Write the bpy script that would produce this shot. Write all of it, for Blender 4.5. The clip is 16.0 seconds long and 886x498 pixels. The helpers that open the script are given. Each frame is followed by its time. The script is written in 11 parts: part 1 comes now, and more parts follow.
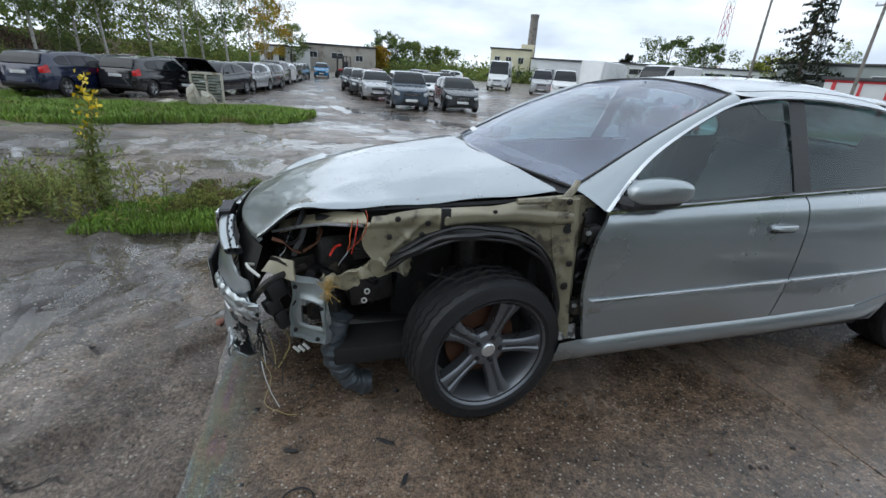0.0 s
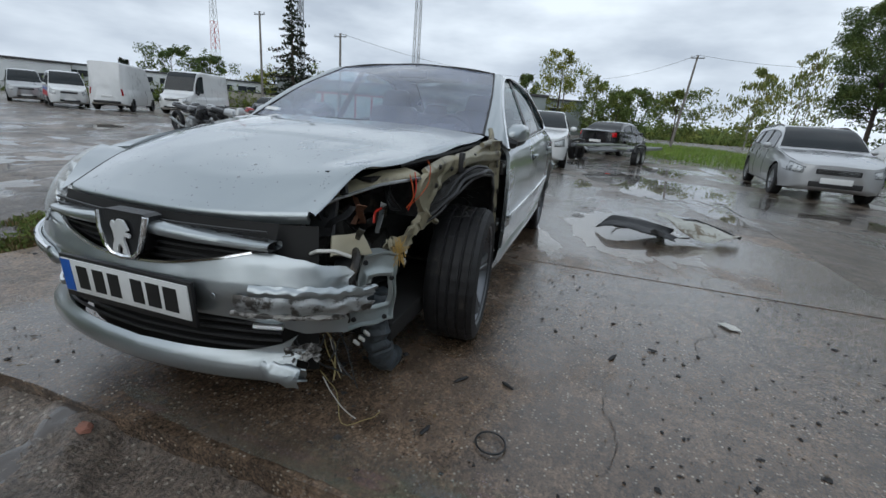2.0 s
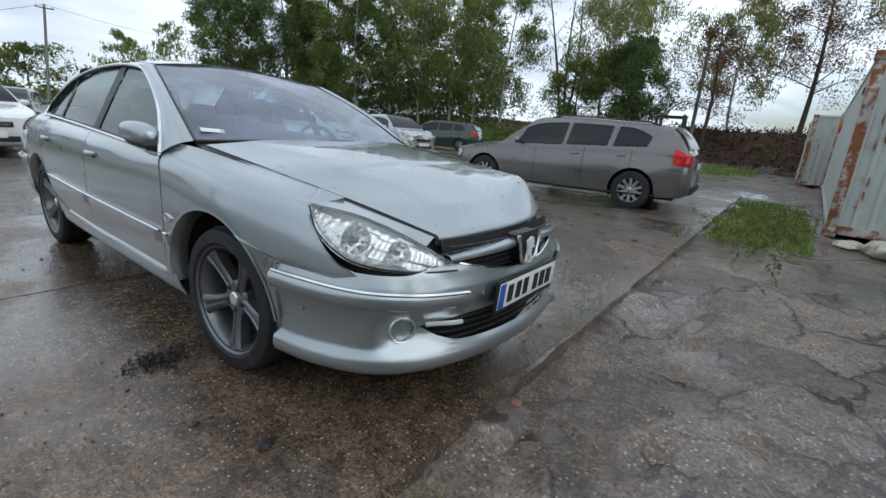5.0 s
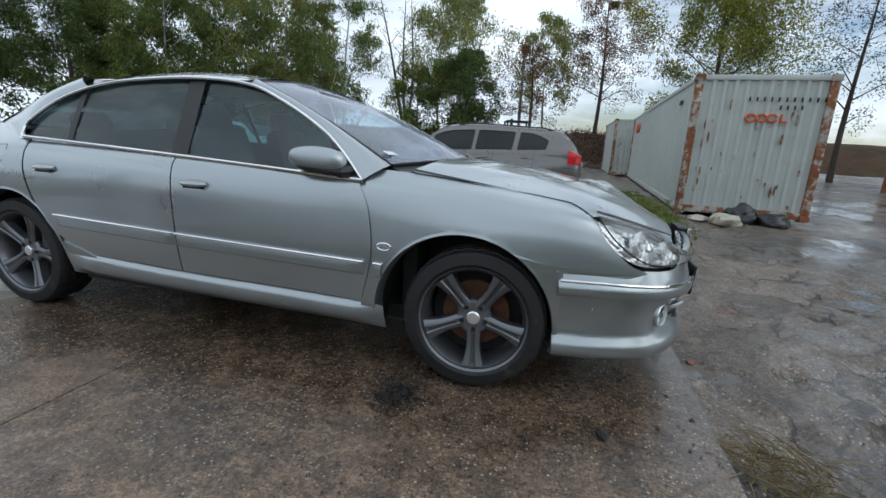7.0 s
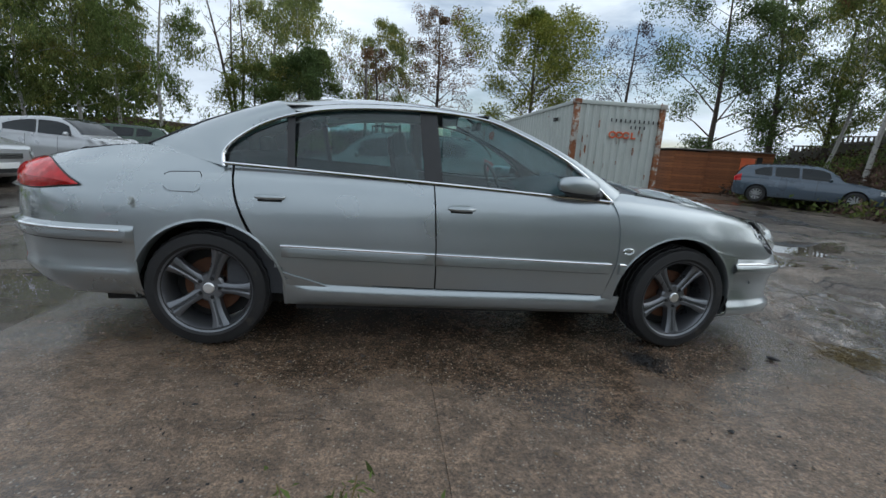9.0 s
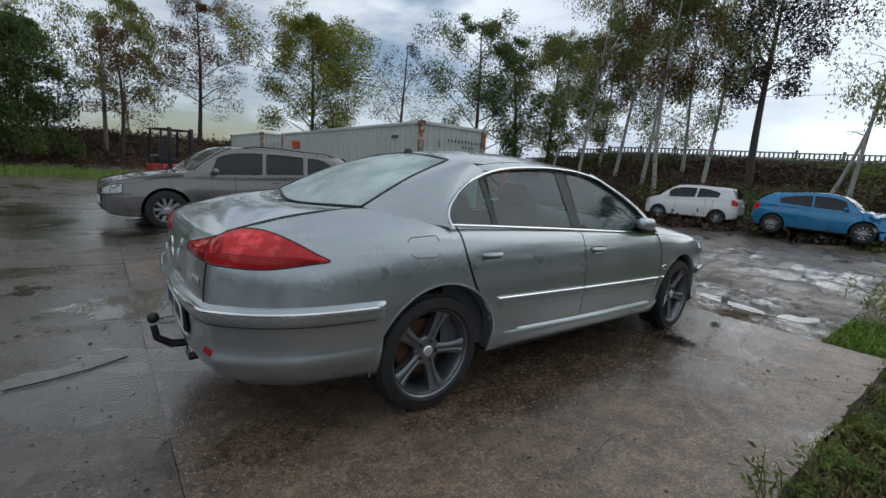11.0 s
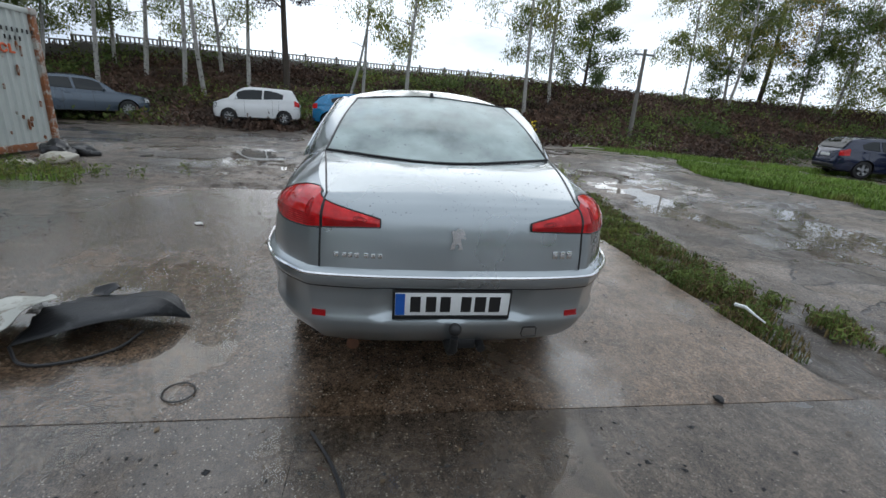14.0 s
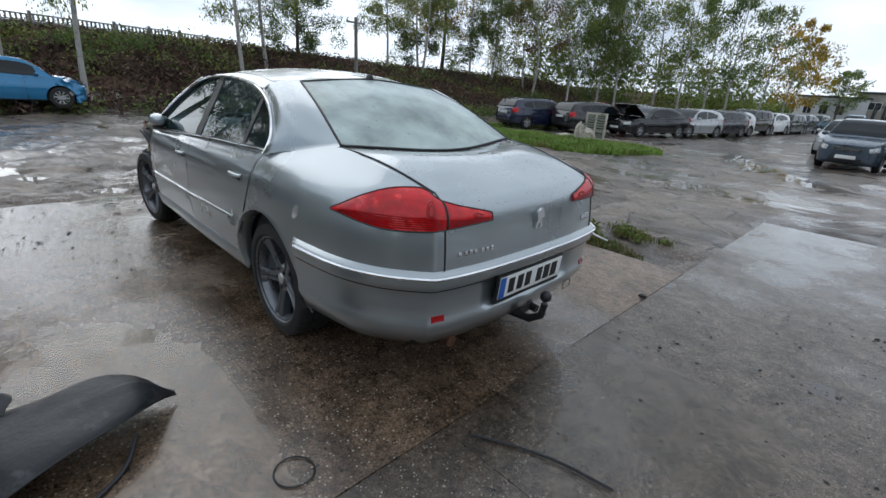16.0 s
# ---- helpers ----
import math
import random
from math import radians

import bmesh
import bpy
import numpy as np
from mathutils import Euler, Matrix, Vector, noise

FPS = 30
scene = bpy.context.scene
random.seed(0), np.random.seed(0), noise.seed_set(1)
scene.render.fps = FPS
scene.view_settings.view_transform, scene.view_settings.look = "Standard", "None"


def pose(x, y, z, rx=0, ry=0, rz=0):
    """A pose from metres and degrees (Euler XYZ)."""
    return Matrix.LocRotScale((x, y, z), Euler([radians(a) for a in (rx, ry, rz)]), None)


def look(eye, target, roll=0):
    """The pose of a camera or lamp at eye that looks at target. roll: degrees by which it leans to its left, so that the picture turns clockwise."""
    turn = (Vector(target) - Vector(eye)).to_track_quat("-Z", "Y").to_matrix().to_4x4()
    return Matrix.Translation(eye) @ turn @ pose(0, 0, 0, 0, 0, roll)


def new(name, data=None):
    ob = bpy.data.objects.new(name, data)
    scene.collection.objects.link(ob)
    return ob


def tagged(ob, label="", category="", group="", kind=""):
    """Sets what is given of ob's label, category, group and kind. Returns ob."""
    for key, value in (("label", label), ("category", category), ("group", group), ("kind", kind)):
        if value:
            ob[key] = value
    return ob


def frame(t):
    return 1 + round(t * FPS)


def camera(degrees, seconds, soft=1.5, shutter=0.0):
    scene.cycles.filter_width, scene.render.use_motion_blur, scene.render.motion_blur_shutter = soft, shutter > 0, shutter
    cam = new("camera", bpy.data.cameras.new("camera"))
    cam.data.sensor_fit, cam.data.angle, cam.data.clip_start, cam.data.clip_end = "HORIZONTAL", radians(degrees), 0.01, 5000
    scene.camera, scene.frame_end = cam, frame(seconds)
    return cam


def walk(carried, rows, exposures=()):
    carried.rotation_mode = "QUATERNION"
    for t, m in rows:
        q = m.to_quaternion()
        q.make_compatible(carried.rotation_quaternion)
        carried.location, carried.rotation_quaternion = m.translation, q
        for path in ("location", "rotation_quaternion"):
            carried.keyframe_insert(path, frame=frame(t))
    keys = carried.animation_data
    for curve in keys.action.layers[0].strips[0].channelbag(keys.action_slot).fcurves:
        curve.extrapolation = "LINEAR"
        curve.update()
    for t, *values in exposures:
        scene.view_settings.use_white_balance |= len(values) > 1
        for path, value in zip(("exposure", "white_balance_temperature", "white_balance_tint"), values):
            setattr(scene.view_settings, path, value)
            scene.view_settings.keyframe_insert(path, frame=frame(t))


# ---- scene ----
cam = camera(90.1, 16.0)
PATH = [
    (0, (1.94, 2.261, 1.381), (1.402, 0.485, 0.634), 3.9),
    (0.5, (2.272, 1.983, 1.311), (1.246, 0.396, 0.654), 4.9),
    (1, (2.556, 1.745, 1.248), (1.261, 0.35, 0.631), 5.5),
    (1.5, (2.907, 1.656, 1.158), (1.295, 0.631, 0.566), 4.9),
    (2, (3.317, 1.303, 1.057), (1.487, 0.731, 0.487), 4.5),
    (2.5, (3.74, 0.833, 1.123), (1.852, 0.524, 0.541), 5.3),
    (3, (3.816, 0.401, 1.086), (1.896, 0.301, 0.534), 5.2),
    (3.5, (3.788, -0.179, 1.105), (1.916, 0.235, 0.533), 5.4),
    (4, (3.638, -0.755, 1.066), (1.964, 0.188, 0.513), 4.9),
    (4.5, (3.44, -1.317, 1.125), (2.022, -0.013, 0.585), 4.5),
    (7, (1.747, -2.672, 1.093), (1.235, -0.796, 0.626), 2.8),
    (7.5, (1.167, -2.942, 1.061), (0.686, -1.055, 0.603), 2.6),
    (8, (0.648, -3.105, 1.086), (0.348, -1.184, 0.617), 2.8),
    (8.5, (0.139, -3.337, 1.105), (0.119, -1.384, 0.674), 3.0),
    (11, (-2.775, -2.633, 1.293), (-1.553, -1.088, 0.95), 4.1),
    (11.5, (-3.22, -2.372, 1.296), (-1.755, -1.046, 0.986), 2.1),
    (12, (-3.679, -1.994, 1.341), (-1.948, -1.066, 0.965), 2.7),
    (12.5, (-3.976, -1.458, 1.347), (-2.121, -0.848, 0.912), 3.3),
    (13, (-4.224, -0.89, 1.333), (-2.319, -0.53, 0.841), 3.9),
    (13.5, (-4.278, -0.213, 1.333), (-2.363, -0.213, 0.753), 4.3),
    (14, (-4.269, 0.332, 1.373), (-2.391, 0.049, 0.747), 3.9),
    (14.5, (-4.121, 0.757, 1.318), (-2.338, 0.115, 0.679), 3.4),
    (15, (-3.927, 1.254, 1.348), (-2.319, 0.259, 0.696), 3.3),
    (15.5, (-3.732, 1.527, 1.337), (-2.325, 0.268, 0.679), 3.3),
    (16, (-3.619, 1.782, 1.381), (-2.289, 0.454, 0.698), 3.7),
]
EXPOSURES = [(0, 0.48, 6240, 9), (0.5, 0.30, 6240, 9), (1.5, 0.02, 6260, 9), (2.0, 0.0, 6300, 9), (3.0, 0.16, 6280, 9), (3.7, 0.27, 6260, 9), (4.5, 0.30, 6220, 9), (7, 0.30, 6220, 8), (8.5, 0.24, 6220, 8), (11, -0.14, 6320, 9), (12.2, -0.16, 6360, 10), (14.0, 0.26, 6300, 10), (15, 0.07, 6260, 10), (16, 0.21, 6260, 10)]
walk(cam, [(t, look(eye, target, roll)) for t, eye, target, roll in PATH], EXPOSURES)

# ---------------------------------------------------------------- light
def build_world():
    w = bpy.data.worlds.new("overcast_sky")
    scene.world = w
    w.use_nodes = True
    nt = w.node_tree
    nt.nodes.clear()
    out = nt.nodes.new("ShaderNodeOutputWorld")
    bg = nt.nodes.new("ShaderNodeBackground")
    sky = nt.nodes.new("ShaderNodeTexSky")
    sky.sky_type = "NISHITA"
    sky.sun_disc = False
    sky.sun_elevation = radians(30)
    sky.sun_rotation = radians(98)
    sky.air_density, sky.dust_density = 1.0, 1.5
    tc = nt.nodes.new("ShaderNodeTexCoord")
    mp = nt.nodes.new("ShaderNodeMapping")
    mp.inputs["Scale"].default_value = (1.0, 1.0, 3.2)
    n1 = nt.nodes.new("ShaderNodeTexNoise")
    n1.inputs["Scale"].default_value, n1.inputs["Detail"].default_value = 2.1, 7.0
    n1.inputs["Roughness"].default_value = 0.58
    n1.inputs["Distortion"].default_value = 0.35
    # the cloud deck opens towards one side of the sky
    side = nt.nodes.new("ShaderNodeVectorMath")
    side.operation = "DOT_PRODUCT"
    side.inputs[1].default_value = (0.28, 0.93, 0.10)
    opening = nt.nodes.new("ShaderNodeMapRange")
    opening.inputs[1].default_value, opening.inputs[2].default_value = 0.45, 1.0
    opening.inputs[3].default_value, opening.inputs[4].default_value = 0.62, -0.02
    add = nt.nodes.new("ShaderNodeMath")
    add.operation = "ADD"
    cover = nt.nodes.new("ShaderNodeValToRGB")
    cover.color_ramp.elements[0].position, cover.color_ramp.elements[1].position = 0.44, 0.60
    n2 = nt.nodes.new("ShaderNodeTexNoise")
    n2.inputs["Scale"].default_value, n2.inputs["Detail"].default_value = 3.4, 5.0
    shade = nt.nodes.new("ShaderNodeValToRGB")
    e = shade.color_ramp.elements
    e[0].position, e[0].color = 0.32, (4.6, 5.2, 6.0, 1)
    e[1].position, e[1].color = 0.66, (8.1, 8.8, 9.5, 1)
    # the sun stands behind the clouds
    glow = nt.nodes.new("ShaderNodeVectorMath")
    glow.operation = "DOT_PRODUCT"
    glow.inputs[1].default_value = Vector((0.93, -0.10, 0.34)).normalized()
    gr = nt.nodes.new("ShaderNodeMapRange")
    gr.inputs[1].default_value, gr.inputs[2].default_value = 0.55, 1.0
    gr.inputs[3].default_value, gr.inputs[4].default_value = 1.0, 1.3
    lit = nt.nodes.new("ShaderNodeVectorMath")
    lit.operation = "SCALE"
    mix = nt.nodes.new("ShaderNodeMixRGB")
    bg.inputs["Strength"].default_value = SKY_STRENGTH
    L = nt.links.new
    L(tc.outputs["Generated"], mp.inputs["Vector"])
    L(mp.outputs[0], n1.inputs["Vector"])
    L(mp.outputs[0], n2.inputs["Vector"])
    L(tc.outputs["Generated"], side.inputs[0])
    L(side.outputs["Value"], opening.inputs[0])
    L(n1.outputs["Fac"], add.inputs[0])
    L(opening.outputs[0], add.inputs[1])
    L(add.outputs[0], cover.inputs[0])
    L(n2.outputs["Fac"], shade.inputs[0])
    L(tc.outputs["Generated"], glow.inputs[0])
    L(glow.outputs["Value"], gr.inputs[0])
    L(shade.outputs[0], lit.inputs[0])
    L(gr.outputs[0], lit.inputs["Scale"])
    L(cover.outputs[0], mix.inputs[0])
    L(sky.outputs[0], mix.inputs[1])
    L(lit.outputs[0], mix.inputs[2])
    L(mix.outputs[0], bg.inputs["Color"])
    L(bg.outputs[0], out.inputs[0])


SKY_STRENGTH = 0.112
build_world()
sun_data = bpy.data.lights.new("sun", "SUN")
sun_data.energy, sun_data.angle, sun_data.color = 0.6, radians(60), (1.0, 0.96, 0.90)
sun = new("sun", sun_data)
sun.matrix_world = look((0.93 * 60, -0.10 * 60, 0.50 * 60), (0, 0, 0))


# ---------------------------------------------------------------- materials
def mat(name, base=(0.5, 0.5, 0.5), rough=0.5, metal=0.0, vary=0.15, scale=8.0, bump=0.0, bscale=60.0,
        coat=0.0, spec=0.5, island=0.0, second=None, second_at=0.6, second_scale=2.0, rvary=0.0, obj_random=0.0):
    """A principled material with tone varied at two scales, optional second colour in patches and relief."""
    m = bpy.data.materials.new(name)
    m.use_nodes = True
    nt = m.node_tree
    b = nt.nodes["Principled BSDF"]
    L = nt.links.new
    tc = nt.nodes.new("ShaderNodeTexCoord")
    vec = tc.outputs["Object"]
    n1 = nt.nodes.new("ShaderNodeTexNoise")
    n1.inputs["Scale"].default_value, n1.inputs["Detail"].default_value = scale, 6.0
    n2 = nt.nodes.new("ShaderNodeTexNoise")
    n2.inputs["Scale"].default_value, n2.inputs["Detail"].default_value = scale * 0.13, 3.0
    L(vec, n1.inputs["Vector"])
    L(vec, n2.inputs["Vector"])
    s = nt.nodes.new("ShaderNodeMath")
    s.operation = "ADD"
    L(n1.outputs["Fac"], s.inputs[0])
    L(n2.outputs["Fac"], s.inputs[1])
    r = nt.nodes.new("ShaderNodeMapRange")
    r.inputs[1].default_value, r.inputs[2].default_value = 0.6, 1.4
    r.inputs[3].default_value, r.inputs[4].default_value = 1.0 - vary, 1.0 + vary
    L(s.outputs[0], r.inputs[0])
    col = nt.nodes.new("ShaderNodeVectorMath")
    col.operation = "SCALE"
    col.inputs[0].default_value = base
    if second is not None:
        n3 = nt.nodes.new("ShaderNodeTexNoise")
        n3.inputs["Scale"].default_value, n3.inputs["Detail"].default_value = second_scale, 8.0
        n3.inputs["Roughness"].default_value = 0.65
        L(vec, n3.inputs["Vector"])
        ramp = nt.nodes.new("ShaderNodeMapRange")
        ramp.inputs[1].default_value, ramp.inputs[2].default_value = second_at - 0.04, second_at + 0.04
        L(n3.outputs["Fac"], ramp.inputs[0])
        mx = nt.nodes.new("ShaderNodeMixRGB")
        mx.inputs[1].default_value, mx.inputs[2].default_value = (*base, 1), (*second, 1)
        L(ramp.outputs[0], mx.inputs[0])
        L(mx.outputs[0], col.inputs[0])
    L(r.outputs[0], col.inputs["Scale"])
    last = col.outputs[0]
    if island or obj_random:
        if island:
            g = nt.nodes.new("ShaderNodeNewGeometry")
            rnd, amount = g.outputs["Random Per Island"], island
        else:
            g = nt.nodes.new("ShaderNodeObjectInfo")
            rnd, amount = g.outputs["Random"], obj_random
        ir = nt.nodes.new("ShaderNodeMapRange")
        ir.inputs[3].default_value, ir.inputs[4].default_value = 1.0 - amount, 1.0 + amount
        L(rnd, ir.inputs[0])
        sc = nt.nodes.new("ShaderNodeVectorMath")
        sc.operation = "SCALE"
        L(last, sc.inputs[0])
        L(ir.outputs[0], sc.inputs["Scale"])
        last = sc.outputs[0]
    L(last, b.inputs["Base Color"])
    b.inputs["Roughness"].default_value = rough
    if rvary:
        rr = nt.nodes.new("ShaderNodeMapRange")
        rr.inputs[1].default_value, rr.inputs[2].default_value = 0.7, 1.3
        rr.inputs[3].default_value, rr.inputs[4].default_value = max(0.02, rough - rvary), min(1, rough + rvary)
        L(s.outputs[0], rr.inputs[0])
        L(rr.outputs[0], b.inputs["Roughness"])
    b.inputs["Metallic"].default_value = metal
    b.inputs["Specular IOR Level"].default_value = spec
    b.inputs["Coat Weight"].default_value = coat
    b.inputs["Coat Roughness"].default_value = 0.04
    if bump:
        nb = nt.nodes.new("ShaderNodeTexNoise")
        nb.inputs["Scale"].default_value, nb.inputs["Detail"].default_value = bscale, 5.0
        L(vec, nb.inputs["Vector"])
        bn = nt.nodes.new("ShaderNodeBump")
        bn.inputs["Strength"].default_value, bn.inputs["Distance"].default_value = bump, 0.01
        L(nb.outputs["Fac"], bn.inputs["Height"])
        L(bn.outputs[0], b.inputs["Normal"])
    return m


def glass(name, tint=(0.62, 0.72, 0.72), gloss=0.02, ior=1.5, haze=0.0, haze_tint=(0.6, 0.68, 0.68)):
    """A thin pane: clear with a tint, and mirroring at grazing angles."""
    m = bpy.data.materials.new(name)
    m.use_nodes = True
    nt = m.node_tree
    nt.nodes.clear()
    out = nt.nodes.new("ShaderNodeOutputMaterial")
    tr = nt.nodes.new("ShaderNodeBsdfTransparent")
    tr.inputs[0].default_value = (*tint, 1)
    gl = nt.nodes.new("ShaderNodeBsdfGlossy")
    gl.inputs["Roughness"].default_value = gloss
    lw = nt.nodes.new("ShaderNodeLayerWeight")
    lw.inputs["Blend"].default_value = 0.5
    pw = nt.nodes.new("ShaderNodeMath")
    pw.operation, pw.inputs[1].default_value = "POWER", 5.0
    fr = nt.nodes.new("ShaderNodeMapRange")
    fr.inputs[3].default_value, fr.inputs[4].default_value = ((ior - 1) / (ior + 1)) ** 2, 1.0
    nt.links.new(lw.outputs["Facing"], pw.inputs[0])
    nt.links.new(pw.outputs[0], fr.inputs[0])
    mx = nt.nodes.new("ShaderNodeMixShader")
    nt.links.new(fr.outputs[0], mx.inputs[0])
    nt.links.new(tr.outputs[0], mx.inputs[1])
    nt.links.new(gl.outputs[0], mx.inputs[2])
    last = mx.outputs[0]
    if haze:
        # dust and damp on the pane; high values also paint in sky sheen
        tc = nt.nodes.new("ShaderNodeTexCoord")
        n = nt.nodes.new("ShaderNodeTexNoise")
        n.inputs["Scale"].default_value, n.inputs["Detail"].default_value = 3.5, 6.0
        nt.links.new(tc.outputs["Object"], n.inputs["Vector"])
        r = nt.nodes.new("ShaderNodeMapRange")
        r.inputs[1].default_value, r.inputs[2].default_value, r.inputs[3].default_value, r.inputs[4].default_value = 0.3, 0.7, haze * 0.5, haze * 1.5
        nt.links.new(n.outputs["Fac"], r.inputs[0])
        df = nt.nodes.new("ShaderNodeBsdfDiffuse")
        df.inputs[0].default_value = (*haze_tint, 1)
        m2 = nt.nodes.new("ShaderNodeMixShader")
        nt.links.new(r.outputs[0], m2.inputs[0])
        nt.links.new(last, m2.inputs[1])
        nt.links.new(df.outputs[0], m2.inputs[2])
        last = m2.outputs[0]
    nt.links.new(last, out.inputs[0])
    return m


def paint(name, base, flake=0.5, rough=0.28, drops=True):
    """Car paint with a clear coat, flakes, grime and rain drops."""
    m = mat(name, base, rough=rough, metal=flake, vary=0.05, scale=3.0, coat=1.0, rvary=0.05, spec=0.12)
    nt = m.node_tree
    b = nt.nodes["Principled BSDF"]
    b.inputs["Coat IOR"].default_value = 1.6
    if drops:
        tc = nt.nodes.new("ShaderNodeTexCoord")
        v = nt.nodes.new("ShaderNodeTexVoronoi")
        v.inputs["Scale"].default_value = 95.0
        v.inputs["Randomness"].default_value = 1.0
        nt.links.new(tc.outputs["Object"], v.inputs["Vector"])
        r = nt.nodes.new("ShaderNodeMapRange")
        r.inputs[1].default_value, r.inputs[2].default_value = 0.10, 0.26
        r.inputs[3].default_value, r.inputs[4].default_value = 1.0, 0.0
        nt.links.new(v.outputs["Distance"], r.inputs[0])
        nz = nt.nodes.new("ShaderNodeTexNoise")
        nz.inputs["Scale"].default_value = 7.0
        nt.links.new(tc.outputs["Object"], nz.inputs["Vector"])
        nr = nt.nodes.new("ShaderNodeMapRange")
        nr.inputs[1].default_value, nr.inputs[2].default_value = 0.48, 0.62
        nt.links.new(nz.outputs["Fac"], nr.inputs[0])
        mu = nt.nodes.new("ShaderNodeMath")
        mu.operation = "MULTIPLY"
        nt.links.new(r.outputs[0], mu.inputs[0])
        nt.links.new(nr.outputs[0], mu.inputs[1])
        bn = nt.nodes.new("ShaderNodeBump")
        bn.inputs["Strength"].default_value, bn.inputs["Distance"].default_value = 0.35, 0.002
        nt.links.new(mu.outputs[0], bn.inputs["Height"])
        nt.links.new(bn.outputs[0], b.inputs["Coat Normal"])
    return m


M_SILVER = paint("silver_grey_car_paint", (0.352, 0.387, 0.402), 0.84, 0.30)
M_CHROME = mat("chrome", (0.75, 0.76, 0.77), 0.10, 1.0, 0.03)
M_GLASS = glass("car_window_glass", (0.41, 0.61, 0.62), 0.008, 1.72, 0.035, (0.30, 0.50, 0.51))
# windscreen and rear window: damp haze plus sky sheen put in as diffuse colour
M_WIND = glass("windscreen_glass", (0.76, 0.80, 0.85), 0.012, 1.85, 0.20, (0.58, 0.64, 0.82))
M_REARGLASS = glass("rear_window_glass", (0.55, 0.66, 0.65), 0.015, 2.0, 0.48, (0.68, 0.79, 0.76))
M_BLACK = mat("black_plastic", (0.012, 0.012, 0.013), 0.45, 0, 0.25, 20, 0.15, 200)
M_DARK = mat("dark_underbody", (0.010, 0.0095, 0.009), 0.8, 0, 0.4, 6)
M_RUBBER = mat("tyre_rubber", (0.011, 0.011, 0.012), 0.62, 0, 0.3, 14, 0.25, 120, second=(0.035, 0.03, 0.025), second_at=0.62, second_scale=9)
M_RIM = mat("grey_alloy", (0.165, 0.172, 0.185), 0.32, 0.75, 0.12, 10, rvary=0.08, second=(0.10, 0.085, 0.07), second_at=0.72, second_scale=14)
M_RIMDARK = mat("dark_grey_alloy", (0.07, 0.075, 0.08), 0.38, 0.6, 0.15, 10)
M_RUST = mat("rusty_iron", (0.11, 0.045, 0.022), 0.75, 0.2, 0.4, 30, 0.3, 150)
M_TAIL = mat("red_lamp_plastic", (0.50, 0.006, 0.009), 0.10, 0, 0.45, 26, spec=0.35, coat=0.25, second=(0.72, 0.05, 0.05), second_at=0.60, second_scale=11)
M_TAILDARK = mat("dark_red_lamp_plastic", (0.28, 0.004, 0.006), 0.12, 0, 0.1, 40, spec=0.35)
M_WHITE = mat("white_plate_enamel", (0.74, 0.75, 0.74), 0.35, 0, 0.06, 30)
M_INK = mat("black_ink", (0.012, 0.012, 0.012), 0.5)
M_BLUE = mat("blue_plate_enamel", (0.015, 0.10, 0.42), 0.35)
M_CLEAR = glass("clear_lamp_cover", (0.93, 0.95, 0.95), 0.02, 1.45)
M_LAMPCOVER = glass("clouded_lamp_cover", (0.94, 0.95, 0.94), 0.03, 1.5, 0.13, (0.80, 0.82, 0.80))
M_REFLECT = mat("lamp_reflector", (0.86, 0.87, 0.88), 0.32, 1.0, 0.05)
M_FACET = mat("facetted_lamp_reflector", (0.88, 0.89, 0.90), 0.22, 0.8, 0.12, 34)
M_LAMP = mat("silvered_lamp_plastic", (0.84, 0.85, 0.86), 0.34, 0.25, 0.08, 20)
M_CREAM = mat("beige_primed_sheet_metal", (0.275, 0.248, 0.168), 0.42, 0.1, 0.30, 9, 0.18, 30, coat=0.2, second=(0.085, 0.070, 0.050), second_at=0.57, second_scale=6)
M_SEAT = mat("grey_seat_cloth", (0.05, 0.052, 0.058), 0.85, 0, 0.2, 30)
M_BARE = mat("scraped_bare_metal", (0.40, 0.42, 0.43), 0.42, 0.6, 0.3, 12, 0.35, 26, second=(0.08, 0.075, 0.07), second_at=0.55, second_scale=15)
M_TORN = mat("torn_pale_plastic", (0.36, 0.35, 0.33), 0.5, 0, 0.3, 14, 0.3, 40, second=(0.06, 0.055, 0.05), second_at=0.51, second_scale=16)


# ---------------------------------------------------------------- mesh helpers
def thing(name, label, category, m=None, group="", kind=""):
    ob = new(name)
    ob.empty_display_size = 0.1
    if m is not None:
        ob.matrix_world = m
    return tagged(ob, label, category, group, kind)


def finish(bm, smooth=True, weld=0.0):
    if weld:
        bmesh.ops.remove_doubles(bm, verts=bm.verts, dist=weld)
    bmesh.ops.recalc_face_normals(bm, faces=bm.faces)
    for f in bm.faces:
        f.smooth = smooth
    return bm


def part(name, bm, material, parent=None, label="", m=None, smooth=True, weld=0.0, sharp=35.0):
    finish(bm, smooth, weld)
    if "glass" in material.name or "cover" in material.name or "water" in material.name:
        # panes look outwards, standing water looks up
        c = Vector((0, 0, -50.0 if "water" in material.name else 0.85))
        if sum((f.normal.dot(f.calc_center_median() - c) * f.calc_area() for f in bm.faces)) < 0:
            bmesh.ops.reverse_faces(bm, faces=bm.faces)
    if smooth and sharp:
        lim = radians(sharp)
        for e in bm.edges:
            if len(e.link_faces) == 2 and e.calc_face_angle(0) > lim:
                e.smooth = False
    me = bpy.data.meshes.new(name)
    bm.to_mesh(me)
    bm.free()
    me.materials.append(material)
    ob = new(name, me)
    if parent is not None:
        ob.parent = parent
    if m is not None:
        ob.matrix_basis = m
    if label:
        ob["label"] = label
    return ob


